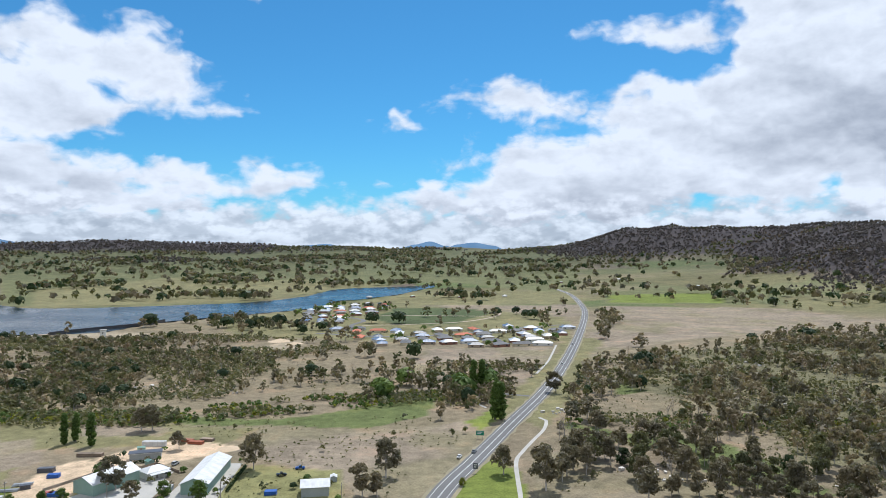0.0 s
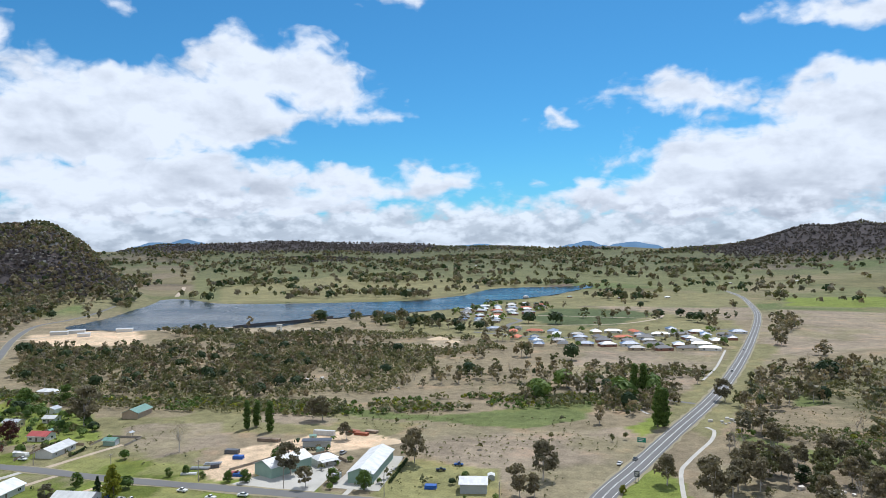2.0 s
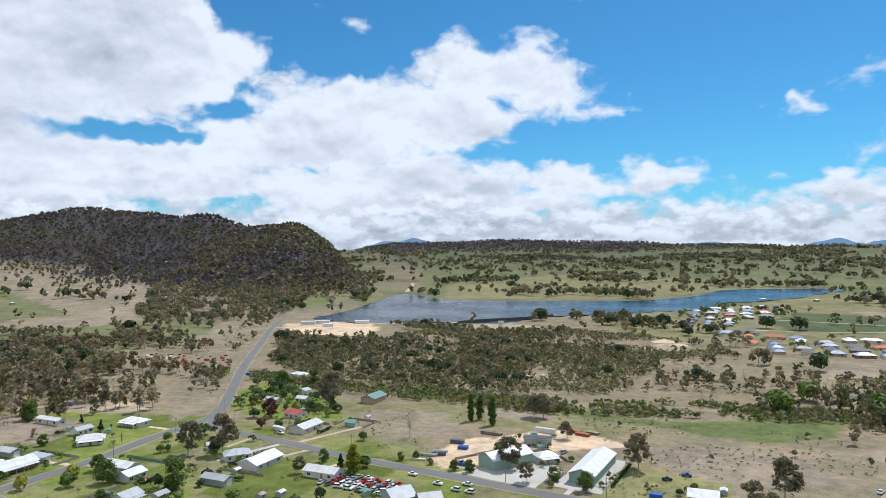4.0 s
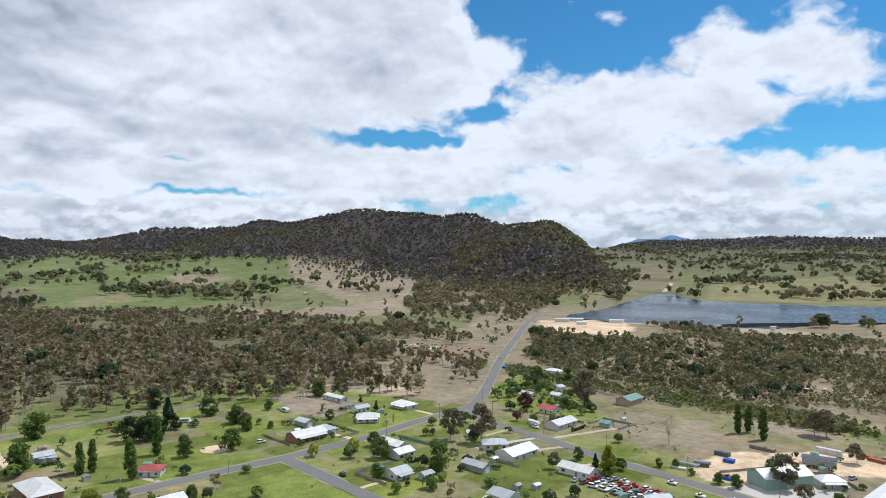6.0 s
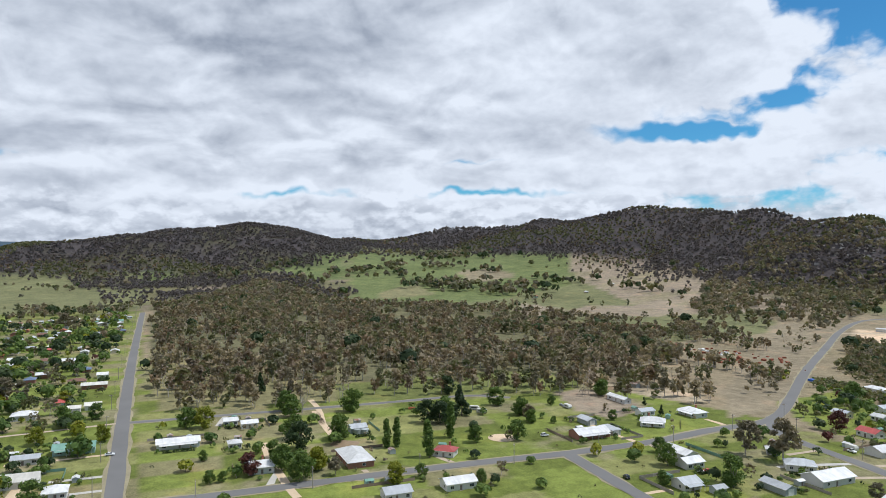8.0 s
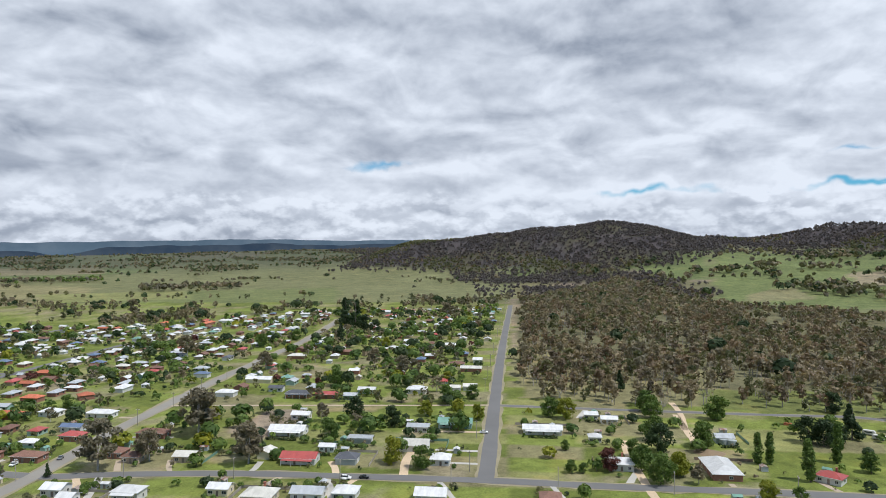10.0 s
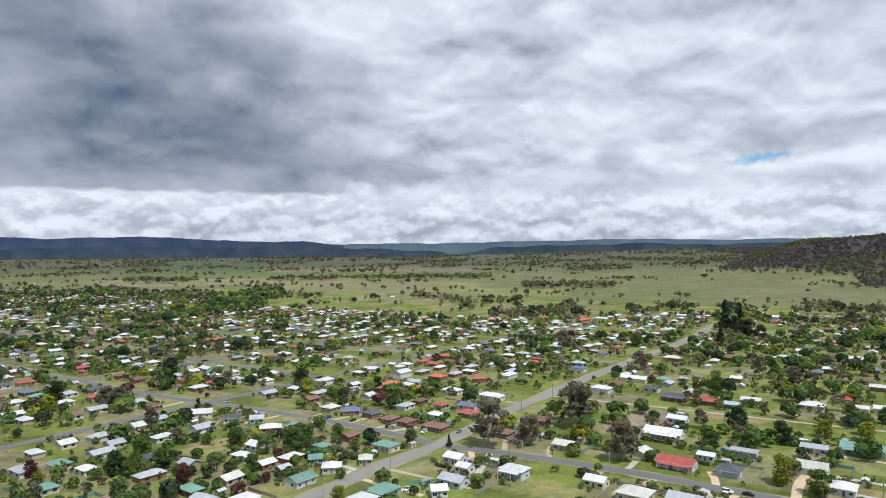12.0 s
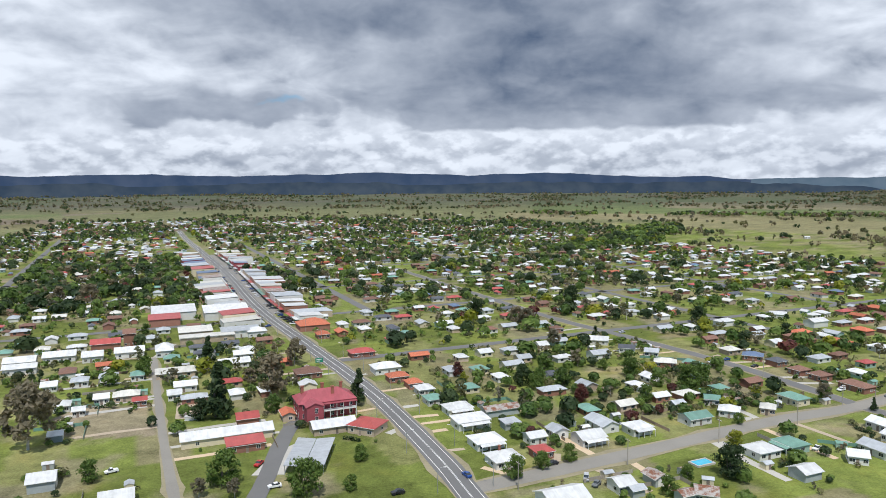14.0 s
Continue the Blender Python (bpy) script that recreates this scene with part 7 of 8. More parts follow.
# ---- vehicles ----
def profile(points, half):
    """A side outline drawn out across the width."""
    n = len(points)
    v = [(x, -half, z) for x, z in points] + [(x, half, z) for x, z in points]
    return v, [tuple(range(n)), tuple(reversed(range(n, 2 * n)))] + [((i + 1) % n, i, n + i, n + (i + 1) % n) for i in range(n)]


CARS = {}


def car(x, y, turn, paint=0, sort="sedan"):
    key = (paint % 6, sort)
    m = pose(x, y, float(height(x, y)) + 0.22, 0, 0, turn)
    if key in CARS:
        return copy_thing(CARS[key], m)
    tone = ("white", "silver", "red", "blue", "black", "grey")[paint % 6]
    word = {"sedan": "sedan car", "wagon": "four-wheel-drive wagon", "ute": "utility truck with an open tray"}[sort]
    top = tagged(new("car"), f"{tone} {word} with dark windows", "car", group="cars")
    low = [(-2.2, 0.3), (2.2, 0.3), (2.25, 0.75), (1.1, 0.95), (-2.0, 1.0), (-2.25, 0.8)]
    cabin = {"sedan": [(1.0, 0.93), (0.35, 1.42), (-1.0, 1.45), (-1.7, 0.98)], "wagon": [(1.0, 0.93), (0.4, 1.62), (-1.9, 1.66), (-2.15, 0.98)], "ute": [(1.0, 0.93), (0.45, 1.55), (-0.45, 1.55), (-0.55, 0.98)]}[sort]
    body = part("body", profile(low, 0.88), CAR_PAINT[paint % 6], top)
    part("cabin_glass", profile(cabin, 0.74), M["glass"], top)
    roof = [(a * 0.93, b + 0.02) for a, b in cabin[1:3]]
    part("roof", profile([roof[0], roof[1], (roof[1][0], roof[1][1] + 0.05), (roof[0][0], roof[0][1] + 0.05)][::-1], 0.70), CAR_PAINT[paint % 6], top)
    for wx in (-1.35, 1.4):
        for wy in (-0.8, 0.8):
            k = 12
            v = [(math.cos(i * 2 * math.pi / k) * 0.33, s * 0.11, math.sin(i * 2 * math.pi / k) * 0.33) for s in (-1, 1) for i in range(k)]
            w = part("wheel", (v, [tuple(range(k)), tuple(reversed(range(k, 2 * k)))] + [((i + 1) % k, i, k + i, k + (i + 1) % k) for i in range(k)]), M["tyre"], top)
            w.matrix_local = pose(wx, wy, 0.12)
    top.matrix_world = m
    CARS[key] = top
    return top


# ---- street furniture ----
POLES = {}


def power_pole(x, y, turn, tall=9.5):
    occupy(x, y, 1)
    m = pose(x, y, 0, 0, 0, turn)
    if "pole" in POLES:
        return copy_thing(POLES["pole"], m)
    top = tagged(new("power_pole"), "grey timber power pole with a crossarm", "power pole", group="power poles")
    soup_tri = tube((0, 0, -0.3), (0, 0, tall), 0.19, 0.13, 8)
    ob = new("shaft", soup("shaft", soup_tri, M["fence_grey"]))
    ob.parent = top
    part("crossarm", box(-1.2, 1.2, -0.08, 0.08, tall - 0.9, tall - 0.75), M["timber"], top)
    for px in (-1.1, -0.5, 0.5, 1.1):
        part("insulator", box(px - 0.06, px + 0.06, -0.06, 0.06, tall - 0.75, tall - 0.5), M["trim"], top)
    top.matrix_world = m
    POLES["pole"] = top


def street_lamp(x, y, turn):
    m = pose(x, y, 0, 0, 0, turn)
    if "lamp" in POLES:
        return copy_thing(POLES["lamp"], m)
    top = tagged(new("street_lamp"), "tall grey steel street lamp with a curved arm", "street lamp", group="street lamps")
    for name, tri in (("post", tube((0, 0, -0.2), (0, 0, 8.0), 0.11, 0.07, 8)), ("arm", np.concatenate([tube((0, 0, 8.0), (0.9, 0, 8.6), 0.05, 0.05, 6), tube((0.9, 0, 8.6), (2.2, 0, 8.7), 0.05, 0.04, 6)]))):
        ob = new(name, soup(name, tri, M["metal"]))
        ob.parent = top
    part("lantern", box(2.0, 2.9, -0.15, 0.15, 8.6, 8.78), M["trim"], top)
    top.matrix_world = m
    POLES["lamp"] = top


def road_sign(x, y, turn, wide, tall, mat, label):
    top = tagged(new("road_sign"), label, "sign")
    for px in (-wide * 0.3, wide * 0.3):
        part("post", box(px - 0.06, px + 0.06, -0.06, 0.06, -0.2, 2.2 + tall), M["metal"], top)
    part("panel", box(-wide / 2, wide / 2, -0.12, -0.06, 2.0, 2.0 + tall), M[mat], top)
    for i in range(2):
        part("lettering_bar", box(-wide * 0.36, wide * (0.30 - 0.2 * i), -0.135, -0.121, 2.0 + tall * (0.62 - 0.36 * i), 2.0 + tall * (0.78 - 0.36 * i)), M["paint"], top)
    top.matrix_world = pose(x, y, 0, 0, 0, turn)


def fence(a, b, h, mat, label):
    """A fence of panels between posts."""
    a, b = np.array(a, float), np.array(b, float)
    d, n = b - a, float(np.linalg.norm(b - a))
    k = max(1, int(round(n / 8.0)))
    for i in range(k * 4 + 1):
        p = a + d * i / (4 * k)
        if not road_free(p):
            return
    top = tagged(new("fence"), label, "fence", group="garden fences")
    s = n / k
    for i in range(k):
        ob = part("panel", box(0.05, s - 0.05, -0.03, 0.03, 0.02, h), M[mat], top) if i == 0 else new("panel", first_mesh)
        first_mesh = ob.data
        ob.parent = top
        ob.location = (i * s, 0, 0)
    for i in range(k + 1):
        ob = part("post", box(-0.06, 0.06, -0.06, 0.06, -0.2, h + 0.1), M["fence_grey"], top) if i == 0 else new("post", post_mesh)
        post_mesh = ob.data
        ob.parent = top
        ob.location = (i * s, 0, 0)
    top.matrix_world = pose(a[0], a[1], 0, 0, 0, math.degrees(math.atan2(d[1], d[0])))


def road_free(p):
    i, j = int((p[0] + REACH) / CELL), int((p[1] + REACH) / CELL)
    return not HOMES[i, j]


def garden_fences():
    luck = random.Random(8)
    sorts = (("fence_grey", 1.2, "weathered grey timber paling fence round a garden"), ("fence_grey", 1.4, "weathered timber panel fence round a garden"), ("green_roof", 1.4, "green steel panel fence round a garden"), ("timber", 1.3, "brown timber fence round a garden"))
    for x, y, a, b, turn in list(TAKEN[:206]):
        if math.hypot(x, y) > 440 or luck.random() < 0.3:
            continue
        c, s = math.cos(radians(turn)), math.sin(radians(turn))
        at = lambda u, v: (x + u * c - v * s, y + u * s + v * c)
        la, lb = a + luck.uniform(3, 8), b + luck.uniform(6, 14)
        mat, h, label = luck.choice(sorts)
        if luck.random() < 0.55:
            fence(at(-la, lb), at(la, lb), h, mat, label)
        if luck.random() < 0.45:
            fence(at(la, -b), at(la, lb), h, mat, label)
        if luck.random() < 0.3:
            fence(at(-la, -b), at(-la, lb), h, mat, label)


# ---- yards, heaps and stones ----
def stack(x, y0, l, w, h, turn, mat, label, layers=4):
    """Timber, pipes or boxes stacked on bearers."""
    top = tagged(new("stack"), label, "stack")
    if mat == "metal":                                    # pipes lying in rows on two bearers
        for i in range(2):
            bearer = part("bearer", box(-0.1, 0.1, -w / 2 - 0.2, w / 2 + 0.2, 0.0, 0.16), M["timber"], top)
            bearer.matrix_local = pose((i - 0.5) * l * 0.6, 0, 0)
        r, k = 0.16, 8
        for row in range(3):
            for i in range(7 - row):
                y, z = (i - (6 - row) / 2) * 0.34, 0.16 + r + row * 0.29
                ring = [(math.cos(a * 2 * math.pi / k) * r + y, math.sin(a * 2 * math.pi / k) * r + z) for a in range(k)]
                off = 0.25 * ((i * 3 + row) % 3)
                part("pipe", ([(-l / 2 + off, *q) for q in ring] + [(l / 2 + off - 0.3, *q) for q in ring], [(a, (a + 1) % k, (a + 1) % k + k, a + k) for a in range(k)] + [tuple(range(k))[::-1], tuple(range(k, 2 * k))]), M[mat], top)
        top.matrix_world = pose(x, y0, 0, 0, 0, turn)
        return
    for i in range(layers):
        part("layer", box(-l / 2 + 0.1 * (i % 2), l / 2 - 0.1 * (i % 3), -w / 2, w / 2, h * i / layers + 0.05, h * (i + 1) / layers), M[mat], top)
    top.matrix_world = pose(x, y0, 0, 0, 0, turn)


def heap(x, y, r, h, mat, label, seed=1):
    k, rings = 24, 5
    v = [(0, 0, h)]
    for j in range(1, rings + 1):
        for i in range(k):
            a = i * 2 * math.pi / k
            rr = r * j / rings * (0.8 + 0.4 * float(value_noise(np.float64(math.cos(a) * 9 + seed * 31), np.float64(math.sin(a) * 9), 6, seed)))
            v.append((math.cos(a) * rr, math.sin(a) * rr, max(h * (1 - j / rings) ** 0.9 * (0.85 + 0.3 * ((i * 7 + j) % 5) / 5), -0.1 if j == rings else 0.05)))
    f = [(0, 1 + i, 1 + (i + 1) % k) for i in range(k)]
    for j in range(rings - 1):
        for i in range(k):
            f.append((1 + j * k + i, 1 + (j + 1) * k + i, 1 + (j + 1) * k + (i + 1) % k, 1 + j * k + (i + 1) % k))
    ob = mesh_object("mound", v, f, M[mat], smooth_shade=True)
    ob.matrix_world = pose(x, y, 0)
    tagged(ob, label, "mound")


def rubble(name, rows, mat, label, category, seed=3):
    """Rough angular blocks, joined: x, y, size."""
    rng = np.random.default_rng(seed)
    cube = np.array([(a, b, c) for a in (-1, 1) for b in (-1, 1) for c in (-1, 1)], float)
    faces = [(0, 1, 3, 2), (4, 6, 7, 5), (0, 4, 5, 1), (2, 3, 7, 6), (0, 2, 6, 4), (1, 5, 7, 3)]
    verts, quads = [], []
    for x, y, s in rows:
        p = cube * rng.uniform(0.6, 1.1, (8, 3)) * s * (1, rng.uniform(0.6, 1.0), rng.uniform(0.45, 0.8)) / 2
        t = rng.uniform(0, 6.28)
        q = np.stack([p[:, 0] * math.cos(t) - p[:, 1] * math.sin(t) + x, p[:, 0] * math.sin(t) + p[:, 1] * math.cos(t) + y, p[:, 2] + float(height(x, y)) + s * 0.15], 1)
        quads += [tuple(i + len(verts) for i in f) for f in faces]
        verts += [tuple(k) for k in q]
    tagged(mesh_object(name, verts, quads, M[mat]), label, category, kind="stuff")


def pool(x, y, l, w, turn):
    top = tagged(new("swimming_pool"), "bright blue backyard swimming pool with pale rim", "pool")
    part("basin", box(-l / 2, l / 2, -w / 2, w / 2, 0.0, 0.5), M["pool"], top)
    for k, (x0, x1, y0, y1) in enumerate(((-l / 2 - 0.5, l / 2 + 0.5, -w / 2 - 0.5, -w / 2), (-l / 2 - 0.5, l / 2 + 0.5, w / 2, w / 2 + 0.5), (-l / 2 - 0.5, -l / 2, -w / 2, w / 2), (l / 2, l / 2 + 0.5, -w / 2, w / 2))):
        part("rim", box(x0, x1, y0, y1, 0.0, 0.62), M["concrete"], top)
    top.matrix_world = pose(x, y, 0, 0, 0, turn)
    TAKEN.append((x, y, l / 2, w / 2, turn))


def slab(name, corners, mat, z, label, category):
    ob = mesh_object(name, [(x, y, z) for x, y in corners] + [(x, y, -0.2) for x, y in corners], [(0, 1, 2, 3), (0, 4, 5, 1), (1, 5, 6, 2), (2, 6, 7, 3), (3, 7, 4, 0)], M[mat])
    tagged(ob, label, category, kind="structure")


def caravan(x, y, turn, l=6.0):
    top = tagged(new("caravan"), "white caravan parked on the grass", "caravan", group="caravans")
    part("body", profile([(-l / 2, 0.5), (l / 2, 0.5), (l / 2 + 0.2, 1.6), (l / 2 - 0.5, 2.6), (-l / 2 + 0.3, 2.6), (-l / 2 - 0.1, 1.6)], 1.15), M["white_wall"], top)
    part("window", box(-l * 0.3, l * 0.3, -1.19, -1.14, 1.4, 2.0), M["glass"], top)
    for s in (-1.0, 1.0):
        part("wheel", box(-0.35, 0.35, s - 0.12, s + 0.12, 0.0, 0.62), M["tyre"], top)
    top.matrix_world = pose(x, y, 0, 0, 0, turn)

# ---- things in their places ----
hotel(-36.9, -302.6, 186)
canopy(-25.7, -252.1, 26.3, 14.0, -106.0, "long grey steel carport roof over motel parking")
slab("concrete_apron", [(-13.7, -262.8), (-22.7, -270.4), (-15.8, -241.7), (-5.0, -244.1)], "concrete", 0.16, "pale concrete parking apron beside the motel", "paving")
road("road_motel_drive", [(-5.5, -224.4), (-10.2, -242.4), (-15.4, -266.4), (-22.5, -291.4), (-28.3, -301.0), (-34.4, -303.4)], 3.2, "grey sealed motel driveway", verge=0, lift=0.19)
slab("gravel_yard", [(25.2, -336.9), (14.9, -336.7), (13.1, -310.4), (24.4, -314.0)], "gravel", 0.1, "grey gravel yard behind a hedge", "paving")
slab("concrete_apron", [(-113.5, 281), (-91.5, 281), (-94.5, 331), (-112.5, 331)], "concrete", 0.07, "grey concrete driveway beside a long shed", "paving")
slab("concrete_apron", [(-158, 275), (-118, 275), (-119, 305), (-134, 322)], "concrete", 0.075, "pale concrete apron round a workshop", "paving")
pool(-156.7, -207.3, 7, 4, 8)
car(-287.8, -106.7, 96, 0, "wagon")
car(-290.3, -99.4, 96, 4, "sedan")
car(-74.5, -221.5, -80, 3, "sedan")
car(-7.7, -252.4, 60, 2, "sedan")
car(-272.0, 161.2, 170, 4, "wagon")
car(-172.2, 263.6, 178, 0, "ute")
car(-144.5, 263.7, 178, 0, "sedan")
car(-155.9, 258.3, 178, 0, "ute")
car(-145.6, 255.4, 178, 0, "wagon")
car(-139.1, 255.9, 178, 0, "wagon")
car(15.0, 346.7, 75, 5, "sedan")
car(7.6, 338.3, 75, 0, "sedan")
car(103.0, 607.0, 72, 0, "wagon")
car(135.4, 735.4, 70, 1, "sedan")
car(41.1, -261.0, 20, 0, "ute")
car(-373.6, -60.1, 95, 0, "sedan")
car(-287.9, -106.9, 0, 0, "sedan")
car(-49.3, -215.4, 6, 4, "sedan")
car(-286.1, -246.8, 20, 5, "sedan")
car(-260.4, -324.6, 10, 3, "sedan")
car(-243.3, -405.2, 10, 1, "sedan")
car(-273.3, -260.5, 10, 0, "sedan")
car(-274.5, 287.8, 178, 0, "ute")
car(-124.1, 315.1, 80, 0, "ute")
car(-125.6, 329.0, 80, 1, "wagon")
car(-72.1, 312.3, 20, 4, "ute")
car(-65.7, 321.7, 10, 3, "ute")
car(-269.5, 197.1, 30, 0, "sedan")
car(-268.4, 200.5, 50, 2, "sedan")
car(-345.0, 156.2, 95, 0, "wagon")
car(-106.2, -221.7, 10, 4, "sedan")
car(-265.0, -308.1, 10, 4, "sedan")
car(-276.6, -262.5, 10, 0, "sedan")
car(-111.6, -207.2, 60, 1, "wagon")
car(-112.5, -202.0, 40, 5, "sedan")
car(-204.8, -205.2, 20, 0, "ute")
car(-12.0, -232.0, 6, 0, "sedan")
yard = random.Random(12)
for i in range(9):
    for j in range(5):
        x, y = -185.5 + (i - 4) * 5.2 + yard.uniform(-0.8, 0.8), 241.7 + (j - 2) * 3.6 + yard.uniform(-0.7, 0.7)
        if all(math.hypot(x - t[0], y - t[1]) > t[2] for t in TAKEN[:206]) and road_free((x, y)):
            car(x, y, yard.choice((80, 95, 170, 10)) + yard.uniform(-14, 14), yard.choice((0, 0, 1, 5, 2, 3, 0)), yard.choice(("sedan", "wagon", "ute")))
            occupy(x, y, 1)
for k in range(0, len(street) - 8, 9):
    for side in (-1, 1):
        if yard.random() < 0.6 and k < 380:
            a, b = street[k], street[k + 4]
            way = (b - a) / np.linalg.norm(b - a)
            spot = a + np.array((-way[1], way[0])) * side * 8.6
            car(spot[0], spot[1], math.degrees(math.atan2(way[1], way[0])) + 90 + side * 30, yard.choice((0, 0, 1, 4, 5, 3, 2)), yard.choice(("sedan", "sedan", "wagon", "ute")))
for line, off, gap in ((WEST_ROAD[8:24], 6.5, 46), (CROSS_STREET[:8], -6.8, 44), (LONG_ROAD, 7.5, 60), (WORKS_STREET[1:], 5.8, 45)):
    q = resample(line, 1.0)
    for k in range(12, len(q) - 2, gap):
        d = q[k + 1] - q[k]
        d /= np.linalg.norm(d)
        power_pole(q[k][0] - d[1] * off, q[k][1] + d[0] * off, math.degrees(math.atan2(d[1], d[0])) + 90)
q = resample(HIGHWAY[14:20], 1.0)
for k in range(5, len(q) - 2, 38):
    d = q[k + 1] - q[k]
    d /= np.linalg.norm(d)
    street_lamp(q[k][0] - d[1] * 9.5, q[k][1] + d[0] * 9.5, math.degrees(math.atan2(d[1], d[0])) - 90)
    street_lamp(q[k][0] + d[1] * 9.5, q[k][1] - d[0] * 9.5, math.degrees(math.atan2(d[1], d[0])) + 90)
road_sign(19.3, 372.4, -10, 4.2, 2.4, "sign", "green highway direction sign with pale lettering")
road_sign(14.3, 315.2, -10, 2.2, 2.6, "dark_roof", "dark roadside sign on posts")
road_sign(-44.1, -382.4, 186, 4.2, 2.4, "sign", "green highway direction sign with pale lettering")
dam_wall([(-470.5, 837.0), (-457.9, 869.4), (-426.2, 914.8), (-402.8, 956.1), (-394.9, 995.7)])
pump_tower(-388.0, 801.6, 20)
house(-649.2, 737.6, 19.1, 8, 32.0, 3.6, "flat", "white_roof", "white_wall", "shed")
house(-640.1, 756.1, 19.2, 8, 32.0, 3.6, "flat", "white_roof", "white_wall", "shed")
house(-590.5, 781.1, 19.1, 8, 32.0, 3.6, "flat", "white_roof", "white_wall", "shed")
house(-606.3, 728.2, 13.2, 8, 33.0, 3.6, "flat", "white_roof", "white_wall", "shed")
heap(-518.3, 683.4, 14, 4, "sand", "heap of pale quarry sand", 1)
heap(-552.6, 696.1, 11, 3, "sand", "heap of pale quarry sand", 2)
heap(-563.7, 678.8, 9, 2.5, "sand", "heap of pale quarry sand", 3)
heap(-180.2, 776.8, 12, 3, "sand", "heap of bare sandy earth", 4)
heap(-160.2, 755.0, 9, 2, "sand", "heap of bare sandy earth", 5)
heap(-447.0, 257.6, 7, 2, "soil", "heap of brown earth by a shed", 6)
heap(-361.2, 52.0, 7, 1.8, "soil", "heap of brown building earth", 7)
heap(-109.0, 354.8, 6, 1.5, "sand", "heap of yellow sand in the yard", 8)
heap(-137.3, 371.7, 5, 1.2, "soil", "heap of brown soil in the yard", 9)
stack(-182.1, 292.9, 9, 2.4, 1.2, 10, "metal", "bundle of steel pipes on bearers")
stack(-180.1, 300.7, 8, 2.4, 1.0, 20, "metal", "bundle of steel pipes on bearers")
stack(-182.6, 284.8, 7, 2.0, 0.8, 15, "white_roof", "stack of pale roofing sheets")
stack(-180.4, 319.2, 7, 3, 2.0, 5, "dark_roof", "stack of dark pallets under cover")
stack(-172.8, 311.5, 5, 3, 1.6, 8, "tarp", "stack covered with a blue tarpaulin")
stack(-176.6, 296.7, 4, 3, 1.8, 30, "dark_roof", "stack of dark crates")
stack(-174.7, 343.4, 8, 3, 1.6, 0, "timber", "stack of brown timber")
stack(-169.0, 343.5, 5, 3, 1.6, 0, "timber", "stack of brown timber")
stack(-128.6, 365.2, 8, 3, 1.4, -10, "rust", "stack of rusty steel beams")
stack(-134.2, 369.0, 6, 3, 1.3, -10, "rust", "stack of rusty steel beams")
stack(-124.6, 370.7, 7, 3, 1.4, -10, "timber", "stack of brown timber")
stack(-148.6, 361.1, 12, 2.4, 2.6, 0, "white_roof", "row of stacked white sheet packs")
stack(-142.3, 373.3, 6, 3, 1.4, 0, "timber", "stack of brown timber")
stack(-158.8, 287.8, 6, 3, 1.5, 5, "tarp", "stack covered with a blue tarpaulin")
stack(-161.9, 287.9, 4, 3, 1.5, 5, "red_roof", "stack of red crates")
stack(-71.1, 288.8, 5, 3, 1.6, 5, "tarp", "stack covered with a blue tarpaulin")
stack(-427.0, 414.7, 9, 4, 1.5, 0, "tarp", "blue covered play frame in a garden")
stack(-407.5, 197.7, 7, 2.4, 1.6, 0, "metal", "row of grey trailers on the grass")
stack(-166.7, -294.4, 4, 3, 1.6, 0, "timber", "stack of brown timber")
stack(17.9, -310.9, 5, 2.4, 1.8, 0, "white_roof", "white container beside the yard")
stack(-425.6, 105.9, 9, 1.6, 1.4, 70, "orange_tile", "row of orange barriers by the trees")
caravan(-413.9, 140.3, 60)
caravan(-404.5, 141.9, 60)
caravan(-401.2, 197.9, 5)
caravan(-278.1, 291.6, 178)
tank(-379.6, 61.6, 2.2, 2.4, "steel_wall", "round grey steel rainwater tank")
tank(-378.6, 65.5, 2.2, 2.4, "steel_wall", "round grey steel rainwater tank")
k = 28
ring = [(-348.7 + math.cos(i * 6.2832 / k) * 7.5, 133.4 + math.sin(i * 6.2832 / k) * 7.5) for i in range(k)]
tagged(mesh_object("riding_ring", [(*r, 0.12) for r in ring] + [(*r, -0.1) for r in ring], [tuple(range(k))] + [(i, i + k, (i + 1) % k + k, (i + 1) % k) for i in range(k)], M["sand"]), "round sandy riding ring in the grass", "riding ring", kind="structure")
garden_fences()
boulders = []
rocky = np.random.default_rng(40)
for az, d, sa, sd, n in ((42.6, 1720, 0.5, 50, 45), (43.6, 1760, 0.6, 40, 30), (41.6, 1800, 0.5, 60, 40), (40.8, 1850, 0.6, 70, 30), (45.5, 1850, 1.4, 80, 18), (49.0, 1800, 1.8, 90, 12), (39.8, 1900, 0.4, 80, 16)):
    for _ in range(n):
        a, r = radians(az + rocky.normal() * sa), d + rocky.normal() * sd
        boulders.append((-math.sin(a) * r, math.cos(a) * r, rocky.uniform(3.5, 10)))
rubble("hill_rocks", boulders, "rock", "pale granite boulders on the wooded hill", "rocks")
rubble("rocks", [(258.6 + rocky.normal() * 9, 580.4 + rocky.normal() * 7, rocky.uniform(0.8, 3.2)) for _ in range(16)], "rock", "pale granite outcrop among scrub", "rocks", 258)
rubble("rocks", [(320.0 + rocky.normal() * 9, 561.0 + rocky.normal() * 7, rocky.uniform(0.8, 3.2)) for _ in range(16)], "rock", "pale granite outcrop among scrub", "rocks", 320)
